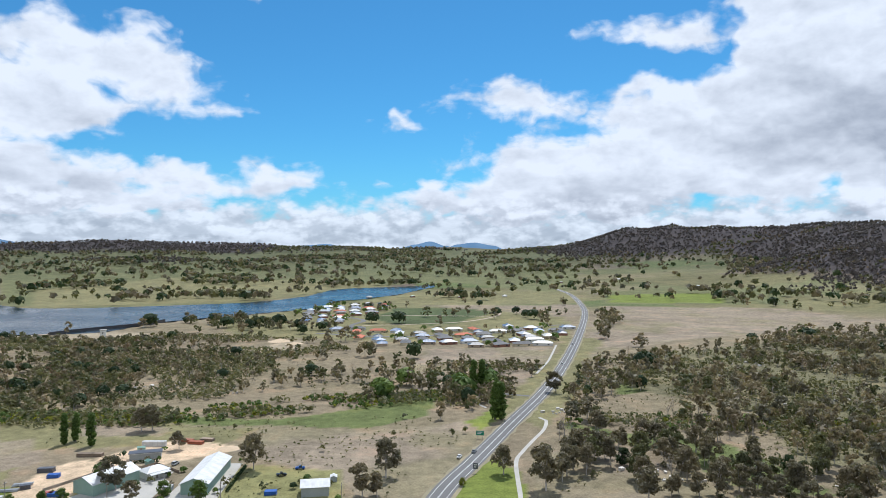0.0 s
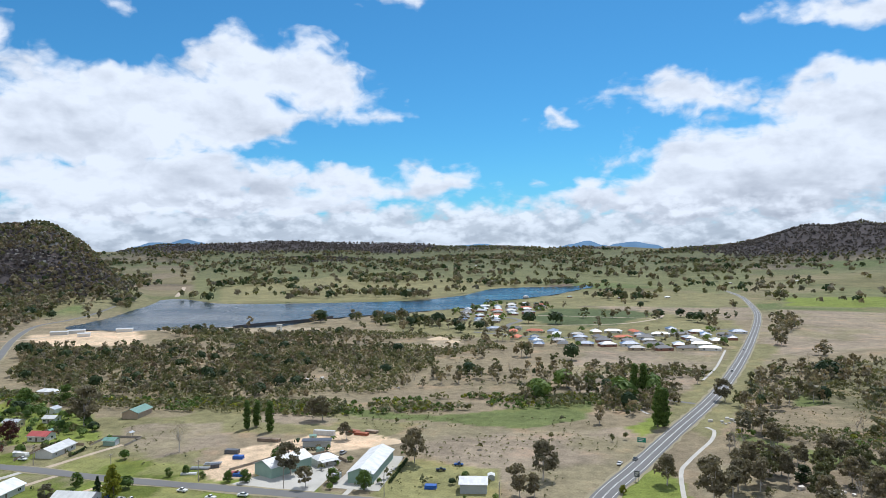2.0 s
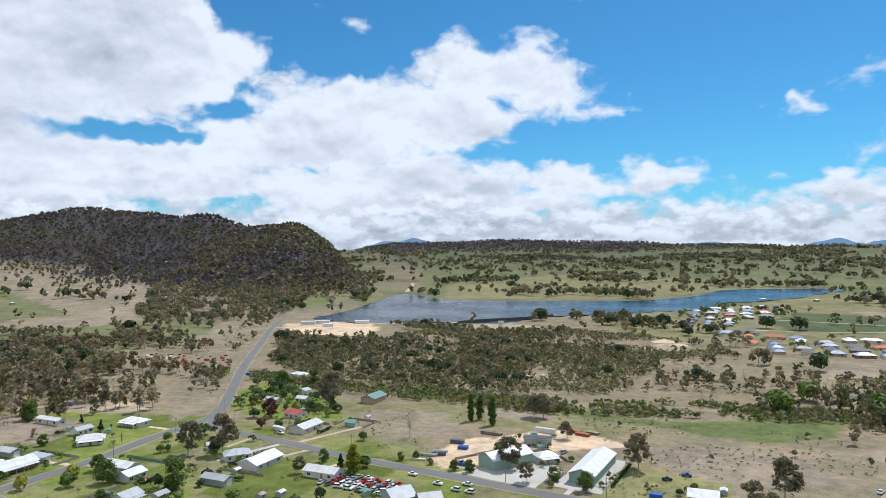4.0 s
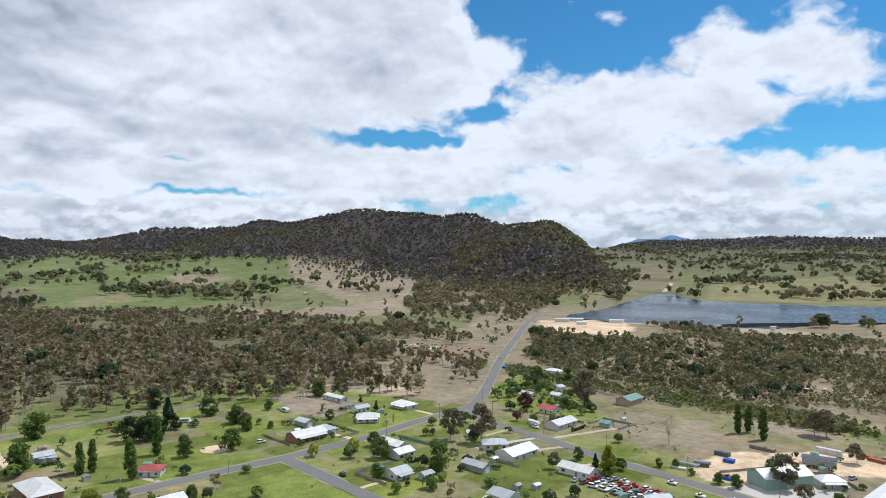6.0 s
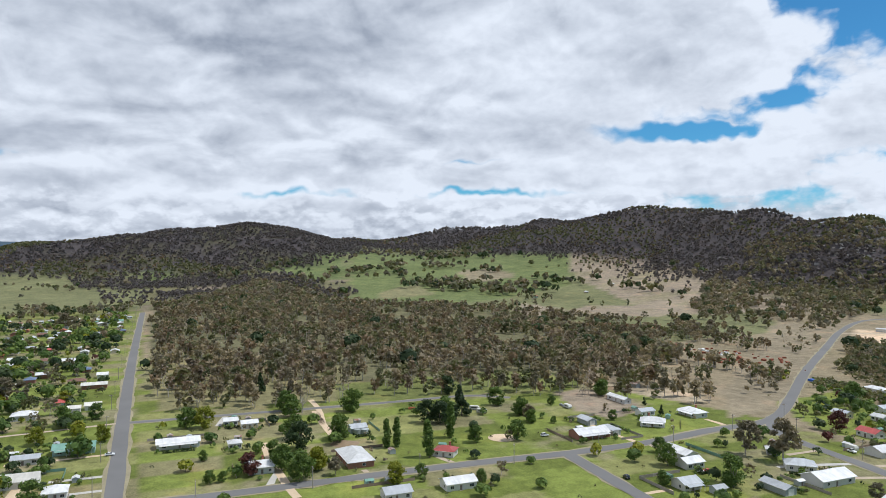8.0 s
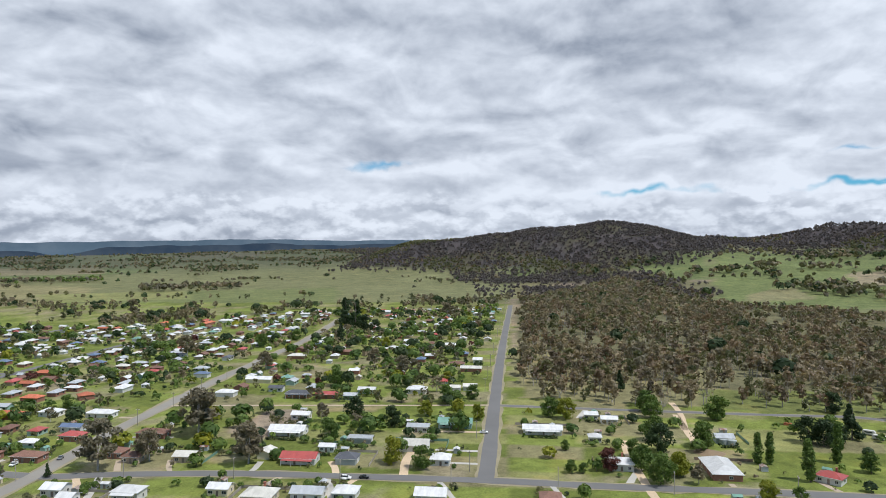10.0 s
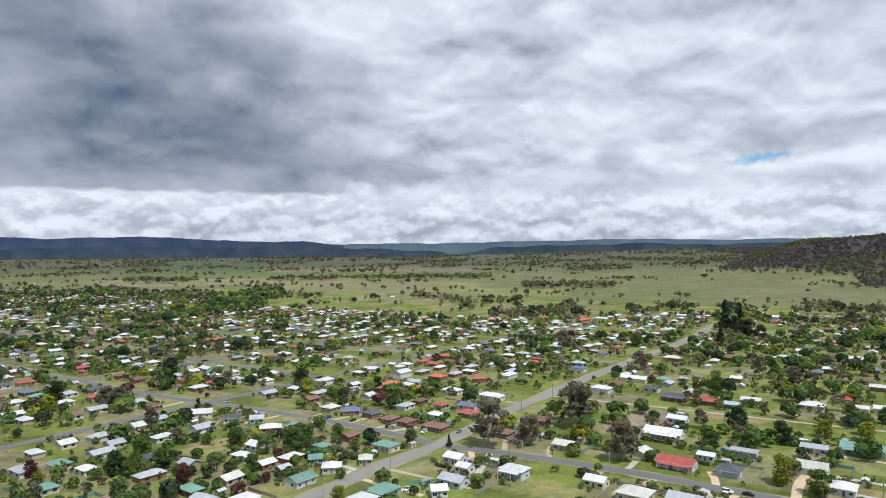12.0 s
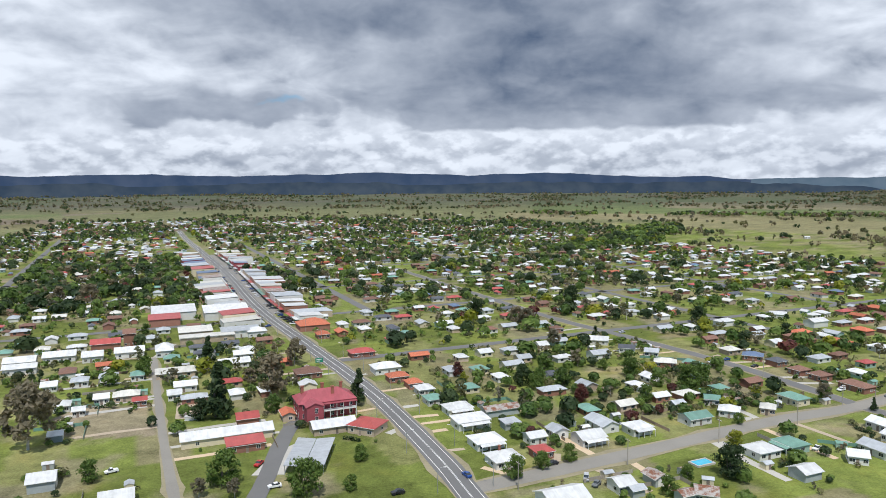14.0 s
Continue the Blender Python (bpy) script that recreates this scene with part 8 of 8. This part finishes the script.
rubble("rocks", [(207.3 + rocky.normal() * 9, 430.6 + rocky.normal() * 7, rocky.uniform(0.8, 3.2)) for _ in range(16)], "rock", "pale granite outcrop among scrub", "rocks", 207)
rubble("rocks", [(77.6 + rocky.normal() * 9, 432.4 + rocky.normal() * 7, rocky.uniform(0.8, 3.2)) for _ in range(16)], "rock", "pale granite outcrop among scrub", "rocks", 77)
rubble("rocks", [(96.6 + rocky.normal() * 9, 312.2 + rocky.normal() * 7, rocky.uniform(0.8, 3.2)) for _ in range(16)], "rock", "pale granite outcrop among scrub", "rocks", 96)
rubble("rocks", [(143.2 + rocky.normal() * 9, 301.3 + rocky.normal() * 7, rocky.uniform(0.8, 3.2)) for _ in range(16)], "rock", "pale granite outcrop among scrub", "rocks", 143)
rubble("rocks", [(274.8 + rocky.normal() * 9, 451.3 + rocky.normal() * 7, rocky.uniform(0.8, 3.2)) for _ in range(16)], "rock", "pale granite outcrop among scrub", "rocks", 274)
rubble("rocks", [(227.0 + rocky.normal() * 9, 532.6 + rocky.normal() * 7, rocky.uniform(0.8, 3.2)) for _ in range(16)], "rock", "pale granite outcrop among scrub", "rocks", 227)
rubble("rocks", [(-160.9 + rocky.normal() * 9, 502.1 + rocky.normal() * 7, rocky.uniform(0.8, 3.2)) for _ in range(16)], "rock", "pale granite outcrop among scrub", "rocks", 160)
rubble("rocks", [(-213.1 + rocky.normal() * 9, 517.2 + rocky.normal() * 7, rocky.uniform(0.8, 3.2)) for _ in range(16)], "rock", "pale granite outcrop among scrub", "rocks", 213)
scrap = []
scrap += [(-795.5 + rocky.normal() * 13, 505.3 + rocky.normal() * 16, rocky.uniform(1.5, 4)) for _ in range(26)]
scrap += [(-630.8 + rocky.normal() * 13, 430.9 + rocky.normal() * 16, rocky.uniform(1.5, 4)) for _ in range(26)]
scrap += [(-577.9 + rocky.normal() * 13, 433.6 + rocky.normal() * 16, rocky.uniform(1.5, 4)) for _ in range(26)]
scrap += [(-538.2 + rocky.normal() * 13, 430.0 + rocky.normal() * 16, rocky.uniform(1.5, 4)) for _ in range(26)]
scrap += [(-513.4 + rocky.normal() * 13, 432.3 + rocky.normal() * 16, rocky.uniform(1.5, 4)) for _ in range(26)]
scrap += [(-767.9 + rocky.normal() * 13, 508.6 + rocky.normal() * 16, rocky.uniform(1.5, 4)) for _ in range(26)]
pale_scrap = [(-577.9 + rocky.normal() * 12, 433.6 + rocky.normal() * 9, rocky.uniform(2, 4.5)) for _ in range(16)]
rubble("scrap_heap", scrap, "rust", "rusty scrap and old machines lying among trees", "scrap")
rubble("scrap_heap", pale_scrap, "white_roof", "pale old vehicle bodies lying among rusty scrap", "scrap", 9)
for x, y, _ in scrap + pale_scrap:
    occupy(x, y, 6)
    occupy(x * 0.975, y * 0.975, 4)


# ---- driveways, garden sheds, hedges and bushes round the nearer houses ----
lanes = np.concatenate([resample(q, 2.0) for q in (WEST_ROAD, CROSS_STREET, LONG_ROAD, SIDE_STREET, WORKS_STREET, HIGHWAY, BACK_ROAD, MOTEL_LANE)])
luck = random.Random(21)
shed_copy = {}
drives = 0
garden = Wood()


def garden_shed(x, y, turn, k):
    m = pose(x, y, 0, 0, 0, turn)
    if k in shed_copy:
        return copy_thing(shed_copy[k], m)
    roof, wall = (("white_roof", "steel_wall"), ("green_roof", "green_wall"), ("rust_roof", "steel_wall"), ("grey_roof", "cream_wall"))[k]
    top = tagged(new("garden_shed"), f"small {WALL_WORDS[wall]} garden shed with a {ROOF_WORDS[roof]} roof", "shed", group="garden sheds")
    part("wall", wall_piece(3.6, 2.8, 2.0, "gable", over=0.2), M[wall], top)
    part("roof", roof_piece(3.6, 2.8, 2.0, "gable", 0.2, 0.08), M[roof], top)
    part("door", box(-0.5, 0.5, -1.46, -1.40, 0.0, 1.85), M["door"], top)
    top.matrix_world = m
    shed_copy[k] = top
    return top


def clear_spot(x, y, own):
    return road_free((x, y)) and all(math.hypot(x - t[0], y - t[1]) > min(t[2], t[3]) + 2.6 for t in TAKEN if abs(x - t[0]) < 30 and abs(y - t[1]) < 30)


for x, y, a, b, turn in list(TAKEN[:204]):
    r = math.hypot(x, y)
    if r > 470:
        continue
    c, s = math.cos(radians(turn)), math.sin(radians(turn))
    at = lambda u, v: (x + u * c - v * s, y + u * s + v * c)
    near = lanes[np.argmin(np.hypot(lanes[:, 0] - x, lanes[:, 1] - y))]
    gap = float(np.hypot(near[0] - x, near[1] - y))
    if 12 < gap < 48 and luck.random() < 0.6:
        side = at(luck.choice((-1, 1)) * (a + 2.2), 0)
        line = [(float(near[0]), float(near[1])), ((near[0] + side[0]) / 2 + luck.uniform(-1, 1), (near[1] + side[1]) / 2 + luck.uniform(-1, 1)), side]
        drives += 1
        ob = strip("driveway", line, luck.uniform(1.2, 1.7), M[luck.choice(("gravel", "concrete", "sand", "concrete"))], 0.045 + 0.004 * (drives % 12), step=5.0, ragged=0.5)
        tagged(ob, "pale driveway from the street to a house", "driveway", kind="structure")
        for px, py in resample(line, 3.0):
            occupy(px, py, 0)
    for _ in range(2):
        spot = at(luck.uniform(-1.2, 1.2) * a, (b + luck.uniform(6, 15)))
        if luck.random() < 0.5 and clear_spot(*spot, turn):
            garden_shed(*spot, turn + luck.choice((0, 90)), luck.randrange(4))
            TAKEN.append((*spot, 2.0, 1.6, turn))
            occupy(*spot, 1)
    if luck.random() < 0.3 and r < 420:
        spot = at(0, -(b + luck.uniform(4, 7)))
        ends = [at(u, -(b + 5.5)) for u in (-a, -a / 2, a / 2, a)]
        if clear_spot(*spot, turn) and all(road_free(e) for e in ends):
            hedge(*spot, a * luck.uniform(1.0, 1.8), turn)
    for _ in range(7):
        u, v = luck.uniform(-1.5, 1.5) * a, luck.choice((-1, 1)) * (b + luck.uniform(0.8, 7))
        spot = at(u, v)
        if bool(free(*spot)):
            garden.add(luck.choice(("green", "scrub", "dark", "green", "gum")), 3 if r > 330 else 2, *spot, luck.uniform(1.3, 3.4))
for x, y, a, b, turn in TAKEN[204:]:
    r = math.hypot(x, y)
    if 300 < r < 820 and y < -60:
        for _ in range(6):
            turned, out = luck.uniform(0, 6.283), luck.uniform(1.0, 8.0)
            spot = (x + math.cos(turned) * (a + out), y + math.sin(turned) * (b + out))
            if bool(free(*spot)):
                garden.add(luck.choice(("green", "scrub", "dark", "olive", "green")), 3 if r > 420 else 2, *spot, luck.uniform(1.8, 4.5))
garden.build("garden_bushes", "small garden bushes beside the houses", 9)

# ---- scattered woods, scrub and far forest ----
WOODLAND = [(-445, 40), (-455, 160), (-430, 215), (-380, 262), (-395, 320), (-480, 430), (-560, 520), (-700, 560), (-1000, 440), (-1160, 335), (-1260, 190), (-1900, 60), (-1500, -60), (-1250, -130), (-1180, -118), (-720, -76), (-460, -50)]
NORTH_SCRUB = [(-400, 440), (-300, 425), (-100, 418), (0, 428), (50, 480), (90, 600), (40, 620), (-60, 610), (-120, 760), (-220, 820), (-330, 830), (-480, 800), (-640, 760), (-640, 680), (-540, 570), (-450, 460)]
EAST_WOOD = [(40, 290), (70, 410), (85, 480), (120, 600), (170, 640), (300, 700), (420, 820), (640, 850), (650, 600), (480, 400), (330, 250), (150, 260)]

woods, scrub, town, hills = Wood(), Wood(), Wood(), Wood()


def grow(wood, poly, step, seed, mix, tall, thin=0.0, patch=60.0, single=0.0):
    """mix: kind by kind, the share; tall: least and greatest height; single: within this distance each is an object of its own."""
    x, y, rng = scatter(poly, step, seed, thin, patch)
    kinds, share = list(mix), np.array(list(mix.values()), float)
    pick = rng.choice(len(kinds), len(x), p=share / share.sum())
    size = rng.uniform(*tall, len(x))
    for a, b, k, s in zip(x, y, pick, size):
        r, kind = math.hypot(a, b), kinds[k]
        s = s * (0.28 if kind == "scrub" else 1.0)
        if r < single and sum(USED.values()) < 310:
            tree(kind, a, b, s)
        else:
            wood.add(kind, 1 if s / r > 0.027 else 2 if s / r > 0.0105 else 3, a, b, s)


STAND = {"slim": 5.4, "rust": 2.4, "olive": 2.3, "gum": 1.2, "dead": 3.2, "dark": 0.1}
FRONT = [(-445, 40), (-455, 160), (-430, 215), (-380, 262), (-395, 320), (-440, 400), (-520, 400), (-525, 60), (-525, -58), (-460, -50)]
grow(woods, FRONT, 10.0, 19, STAND, (9, 15), 0.28, 34)
EDGE = [(-525, -58), (-525, 400), (-560, 480), (-620, 300), (-640, 60), (-640, -68)]
grow(woods, EDGE, 8.2, 20, STAND, (10, 16), 0.15, 40)
DEEP = [(-620, 300), (-560, 500), (-700, 560), (-1000, 440), (-1160, 335), (-1260, 190), (-1900, 60), (-1500, -60), (-1250, -130), (-1180, -118), (-720, -76), (-645, -68)]
grow(woods, DEEP, 10.5, 21, {"rust": 2.6, "olive": 2.4, "gum": 2.4, "slim": 3.2, "dead": 2.0, "dark": 0.15}, (8, 15), 0.16, 45)
grow(woods, NORTH_SCRUB, 11.0, 22, {"gum": 5, "olive": 4, "dead": 1.5, "scrub": 3, "dark": 0.4}, (5.5, 11), 0.40, 60, 400)
LAKE_SCRUB = [(-440, 470), (-330, 440), (-190, 440), (-225, 520), (-270, 640), (-310, 780), (-400, 770), (-450, 625), (-540, 585), (-450, 450)]
grow(woods, LAKE_SCRUB, 8.5, 51, {"olive": 4, "gum": 3, "dark": 0.8, "rust": 1, "scrub": 3}, (4, 9.5), 0.25, 60)
grow(scrub, NORTH_SCRUB, 5.0, 23, {"scrub": 1}, (7, 17), 0.50, 120)
grow(woods, EAST_WOOD, 10, 24, {"gum": 6, "olive": 3, "slim": 2, "dead": 2.0, "scrub": 2, "dark": 0.2}, (6, 14), 0.40, 55, 400)
EAST_THICKET = [(130, 520), (175, 640), (330, 700), (420, 690), (330, 420), (230, 300), (170, 330), (190, 420)]
grow(scrub, EAST_THICKET, 5.2, 40, {"scrub": 1}, (7, 15), 0.56, 50)
grow(woods, EAST_THICKET, 10, 41, {"slim": 3, "dead": 4, "gum": 4, "olive": 2}, (7, 12), 0.35, 50)
grow(scrub, EAST_WOOD, 6.0, 25, {"scrub": 1}, (6, 12), 0.62, 70)
grow(town, TOWN, 14, 29, {"green": 5, "dark": 2, "gum": 3, "olive": 3, "lime": 0.6, "plum": 0.3, "pine": 0.3, "poplar": 0.2}, (4.5, 10), 0.60, 45, 430)
grow(town, TOWN, 8.5, 30, {"scrub": 2.4, "green": 1.4, "lime": 0.2, "dark": 0.9, "olive": 0.5}, (2.0, 5.0), 0.42, 60)
FAR_TOWN = [(-700, -560), (-680, -900), (-600, -1250), (-300, -1650), (350, -1700), (520, -1200), (420, -600), (150, -560), (-60, -600)]
grow(town, FAR_TOWN, 12, 38, {"dark": 4, "green": 3, "gum": 2, "olive": 1}, (5, 10), 0.54, 80)
grow(town, TOWN_FAR_SIDE, 14, 57, {"dark": 4, "green": 4, "gum": 2, "olive": 1}, (6, 12), 0.42, 80)
CREEK_LINE = [(-560, -1010), (-700, -1160), (-880, -1340), (-920, -1290), (-760, -1090), (-600, -940), (-430, -880), (-420, -930)]
grow(town, CREEK_LINE, 11, 58, {"green": 5, "dark": 3, "lime": 0.5}, (8, 14), 0.2, 60)
NEAR_TOWN = [(-445, -60), (-450, 160), (-340, 300), (-170, 330), (-40, 300), (-40, 180), (-60, -60), (-75, -200), (-265, -235), (-420, -120)]
grow(town, NEAR_TOWN, 17, 31, {"green": 6, "dark": 1.5, "gum": 1.2, "scrub": 4, "lime": 0.5, "plum": 0.3}, (3.0, 6.5), 0.55, 50, 330)
TOWN_WEST = [(-310, -62), (-445, -75), (-430, -262), (-300, -240)]
grow(town, TOWN_WEST, 12, 39, {"green": 5, "dark": 4, "gum": 1.4, "olive": 1.5, "lime": 1.6, "plum": 0.3, "scrub": 1}, (4, 9.5), 0.62, 40)
VILLAGE = [(-380, 335), (-394, 408), (-315, 374), (-262, 331), (-285, 316), (-313, 306)]
grow(town, VILLAGE, 8, 56, {"green": 5, "dark": 2, "scrub": 4, "olive": 1.5, "lime": 0.6, "plum": 0.5}, (3.5, 7.5), 0.30, 25)
TOWN_PARK = [(42, -600), (73, -1047), (306, -1004), (175, -574)]
grow(town, TOWN_PARK, 13, 53, {"dark": 3, "green": 4, "gum": 2, "pine": 0.4}, (6, 12), 0.55, 90)
WEST_GARDENS = [(-455, -85), (-1100, -150), (-980, -400), (-760, -540), (-560, -420), (-440, -270)]
grow(town, WEST_GARDENS, 15, 49, {"green": 5, "dark": 4, "gum": 3, "olive": 2, "lime": 1.0}, (5, 11), 0.68, 70)
WOODLOT = [(-1560, -860), (-1410, -1010), (-1320, -930), (-1490, -790)]
grow(woods, WOODLOT, 14, 54, {"gum": 5, "olive": 2}, (10, 16), 0.12, 60)
CREEK_SOUTH = [(-880, -2010), (-1300, -1730), (-1740, -1360), (-1660, -1290), (-1240, -1640), (-840, -1900)]
grow(woods, CREEK_SOUTH, 17, 55, {"green": 3, "gum": 3, "dark": 1.5}, (9, 15), 0.4, 90)
TOWN_EDGE = [(-1150, -165), (-1290, -150), (-1230, -330), (-1040, -470), (-800, -620), (-740, -580), (-960, -420), (-1080, -320)]
grow(woods, TOWN_EDGE, 14, 50, {"gum": 5, "olive": 3, "dark": 1}, (9, 16), 0.45, 60)
GARDENS = [(-75, -215), (-262, -245), (-255, -330), (-60, -340)]
grow(town, GARDENS, 10, 32, {"green": 5, "dark": 2, "scrub": 5, "lime": 0.7, "plum": 0.5, "gum": 0.8}, (3.0, 6.5), 0.25, 40, 340)
MOTEL_SIDE = [(-50, -330), (40, -330), (60, -400), (250, -330), (200, -230), (40, -230)]
grow(town, MOTEL_SIDE, 17, 33, {"green": 5, "dark": 2, "gum": 2, "scrub": 3}, (4, 8.0), 0.5, 40, 340)
grow(woods, ESTATE_SOUTH, 12, 34, {"gum": 3, "green": 2, "scrub": 2}, (3, 8), 0.3, 60)
grow(woods, ESTATE, 13, 48, {"gum": 3, "green": 3, "dark": 1}, (4, 9), 0.4, 60)
ROAD_SIDE = [(-372, 318), (-440, 412), (-530, 524), (-700, 740), (-800, 800), (-620, 540), (-480, 410), (-400, 330)]
grow(woods, ROAD_SIDE, 11, 42, {"gum": 4, "slim": 3, "scrub": 4, "dead": 1.2, "olive": 1}, (5, 10), 0.38, 40)
LAKE_SIDE = [(-690, 640), (-775, 830), (-905, 1030), (-970, 1330), (-1250, 1500), (-1500, 1250), (-1270, 960), (-1000, 720), (-800, 620)]
grow(woods, LAKE_SIDE, 11, 43, {"gum": 4, "slim": 3, "olive": 2.4, "dark": 0.3, "rust": 1}, (7, 13), 0.24, 110)
CREEK = [(-470, 395), (-300, 392), (-170, 400), (-60, 440), (20, 470), (30, 500), (-70, 480), (-180, 440), (-330, 420), (-480, 425)]
grow(scrub, CREEK, 4.5, 35, {"scrub": 5}, (8, 17), 0.25, 30)
grow(scrub, CREEK, 4.0, 44, {"green": 3, "lime": 1.0}, (1.6, 3.4), 0.3, 30)
TUFTS = [(-345, 330), (-250, 360), (-100, 425), (25, 425), (20, 330), (-20, 275), (-95, 275), (-100, 345), (-150, 385), (-200, 345), (-190, 290), (-280, 300)]
grow(scrub, TUFTS, 5.0, 45, {"scrub": 3, "olive": 0.1}, (1.5, 5), 0.45, 30)
CREEK_EAST = [(65, 400), (120, 390), (220, 360), (300, 320), (330, 340), (230, 400), (140, 420), (80, 425)]
grow(scrub, CREEK_EAST, 4.5, 36, {"scrub": 5}, (7, 15), 0.25, 30)
grow(scrub, CREEK_EAST, 6.0, 46, {"green": 3, "lime": 0.7}, (1.6, 3.6), 0.3, 30)
grow(scrub, EAST_WOOD, 5.5, 47, {"scrub": 1}, (1.5, 5), 0.5, 30)
ROAD_ROW = [(196, 850), (232, 880), (258, 1010), (262, 1090), (236, 1090), (222, 990)]
grow(woods, ROAD_ROW, 12, 52, {"gum": 5, "olive": 2, "slim": 1}, (9, 16), 0.25, 30)
HIGHWAY_TREES = [(-60, 430), (-10, 400), (40, 470), (60, 520), (0, 540), (-60, 500)]
grow(woods, HIGHWAY_TREES, 10, 37, {"gum": 5, "green": 1.5, "olive": 3, "dark": 0.6}, (8, 13), 0.45, 40, 480)


CROWDED = [TOWN, TOWN_FAR_SIDE, WOODLAND, NORTH_SCRUB, EAST_WOOD, ESTATE, ESTATE_SOUTH, NEAR_TOWN, [(193, 938), (276, 1236), (569, 1188), (616, 977), (543, 862), (319, 785), (175, 692)], [(-25, 725), (110, 718), (85, 606), (-20, 505)]]


def spread(r0, r1, step):
    rng = np.random.default_rng(int(r0))
    n = int((r1 ** 2 - r0 ** 2) * radians(236) / 2 / step ** 2)
    r, a = np.sqrt(rng.uniform(r0 ** 2, r1 ** 2, n)), np.radians(rng.uniform(-36, 200, n))
    x, y = -np.sin(a) * r, np.cos(a) * r
    return x, y, r, np.degrees(a), height(x, y) - base_height(x, y), rng


def belts():
    """Farm trees: rows along the paddock fences, clumps, and a few standing alone."""
    for r0, r1, step, share in ((620, 1400, 15.0, 0.07), (1400, 2400, 19.0, 0.11), (2400, 4550, 23.0, 0.25)):
        x, y, r, az, z, rng = spread(r0, r1, step)
        clump = fbm(x, y, 170, 6, 3)
        u, v = (x * 0.98 + y * 0.2) / 330 % 1.0, (y * 0.98 - x * 0.2) / 260 % 1.0
        row = (np.minimum(np.minimum(u, 1 - u) * 330, np.minimum(v, 1 - v) * 260) < step * 0.45) & (fbm(x, y, 300, 2, 3) > 0.50)
        chance = np.where(clump > np.quantile(clump, 1 - share), 0.85, np.where(row, 0.70, np.where((az > 50) & (az < 86), 0.018, 0.012)))
        south = (az > 108) & (r < 2600)
        chance = np.where(south & ~row & (clump < np.quantile(clump, 0.88)), 0.004, chance)
        chance = np.where(z > 30, 0.0, chance)
        ok = (rng.random(len(x)) < chance) & (free(x, y) | (r > 2000))
        for poly in CROWDED:
            ok &= ~inside(x, y, poly)
        tall = rng.uniform(9, 18, len(x)) * (1 + 0.1 * (r0 > 1000) + 0.15 * (r0 > 2000))
        tall = np.where(az > 100, tall * 0.62, tall)
        for p, q, s in zip(x[ok], y[ok], tall[ok]):
            luck = rng.random()
            woods.add("gum" if luck < 0.5 else "dark" if luck < 0.64 else "olive", 2 if r0 < 1000 else 3, p, q, s)


def hillside():
    """Forest on the high ground, too far to tell the trunks apart."""
    for r0, r1, step in ((1350, 2100, 10.5), (2100, 3100, 13.0), (3100, 4500, 20.0)):
        x, y, r, az, z, rng = spread(r0, r1, step)
        dense = smooth(12, 34, z + (fbm(x, y, 300, 3, 4) - 0.5) * 40)
        apron = (az + (fbm(x, y, 260, 6, 3) - 0.5) * 12 > 82) & (az < 98 + (r - 1200) * 0.0042) & ~inside(x, y, WOODLAND)
        dense = np.where(apron, np.maximum(dense, np.where(fbm(x, y, 150, 5, 3) > 0.44, 0.85, 0.1)), dense)
        outcrop = ((az - 41.6) / 1.2) ** 2 + ((r - 1765) / 95) ** 2 < 1
        use = rng.random(len(x)) < dense * np.where(outcrop, 0.3, 0.9)
        tall = rng.uniform(6, 10.5, len(x)) * (1 + (r0 > 2000) * 0.15 + (r0 > 3000) * 0.3)
        for p, q, s in zip(x[use], y[use], tall[use]):
            burnt = float(fbm(np.float64(p), np.float64(q), 420, 4, 3)) + rng.uniform(-0.08, 0.08)
            hills.add("hill" if burnt < 0.61 else "rust" if burnt < 0.65 else "olive", 3, p, q, s)


belts()
hillside()
woods.build("woodland", "grey-green eucalyptus woodland over dry grass")
scrub.build("scrub", "low olive scrub over dry grass", 6)
town.build("garden_trees", "green garden trees and hedges between houses", 7)
hills.build("hill_forest", "dark eucalyptus forest covering the far hills", 8)
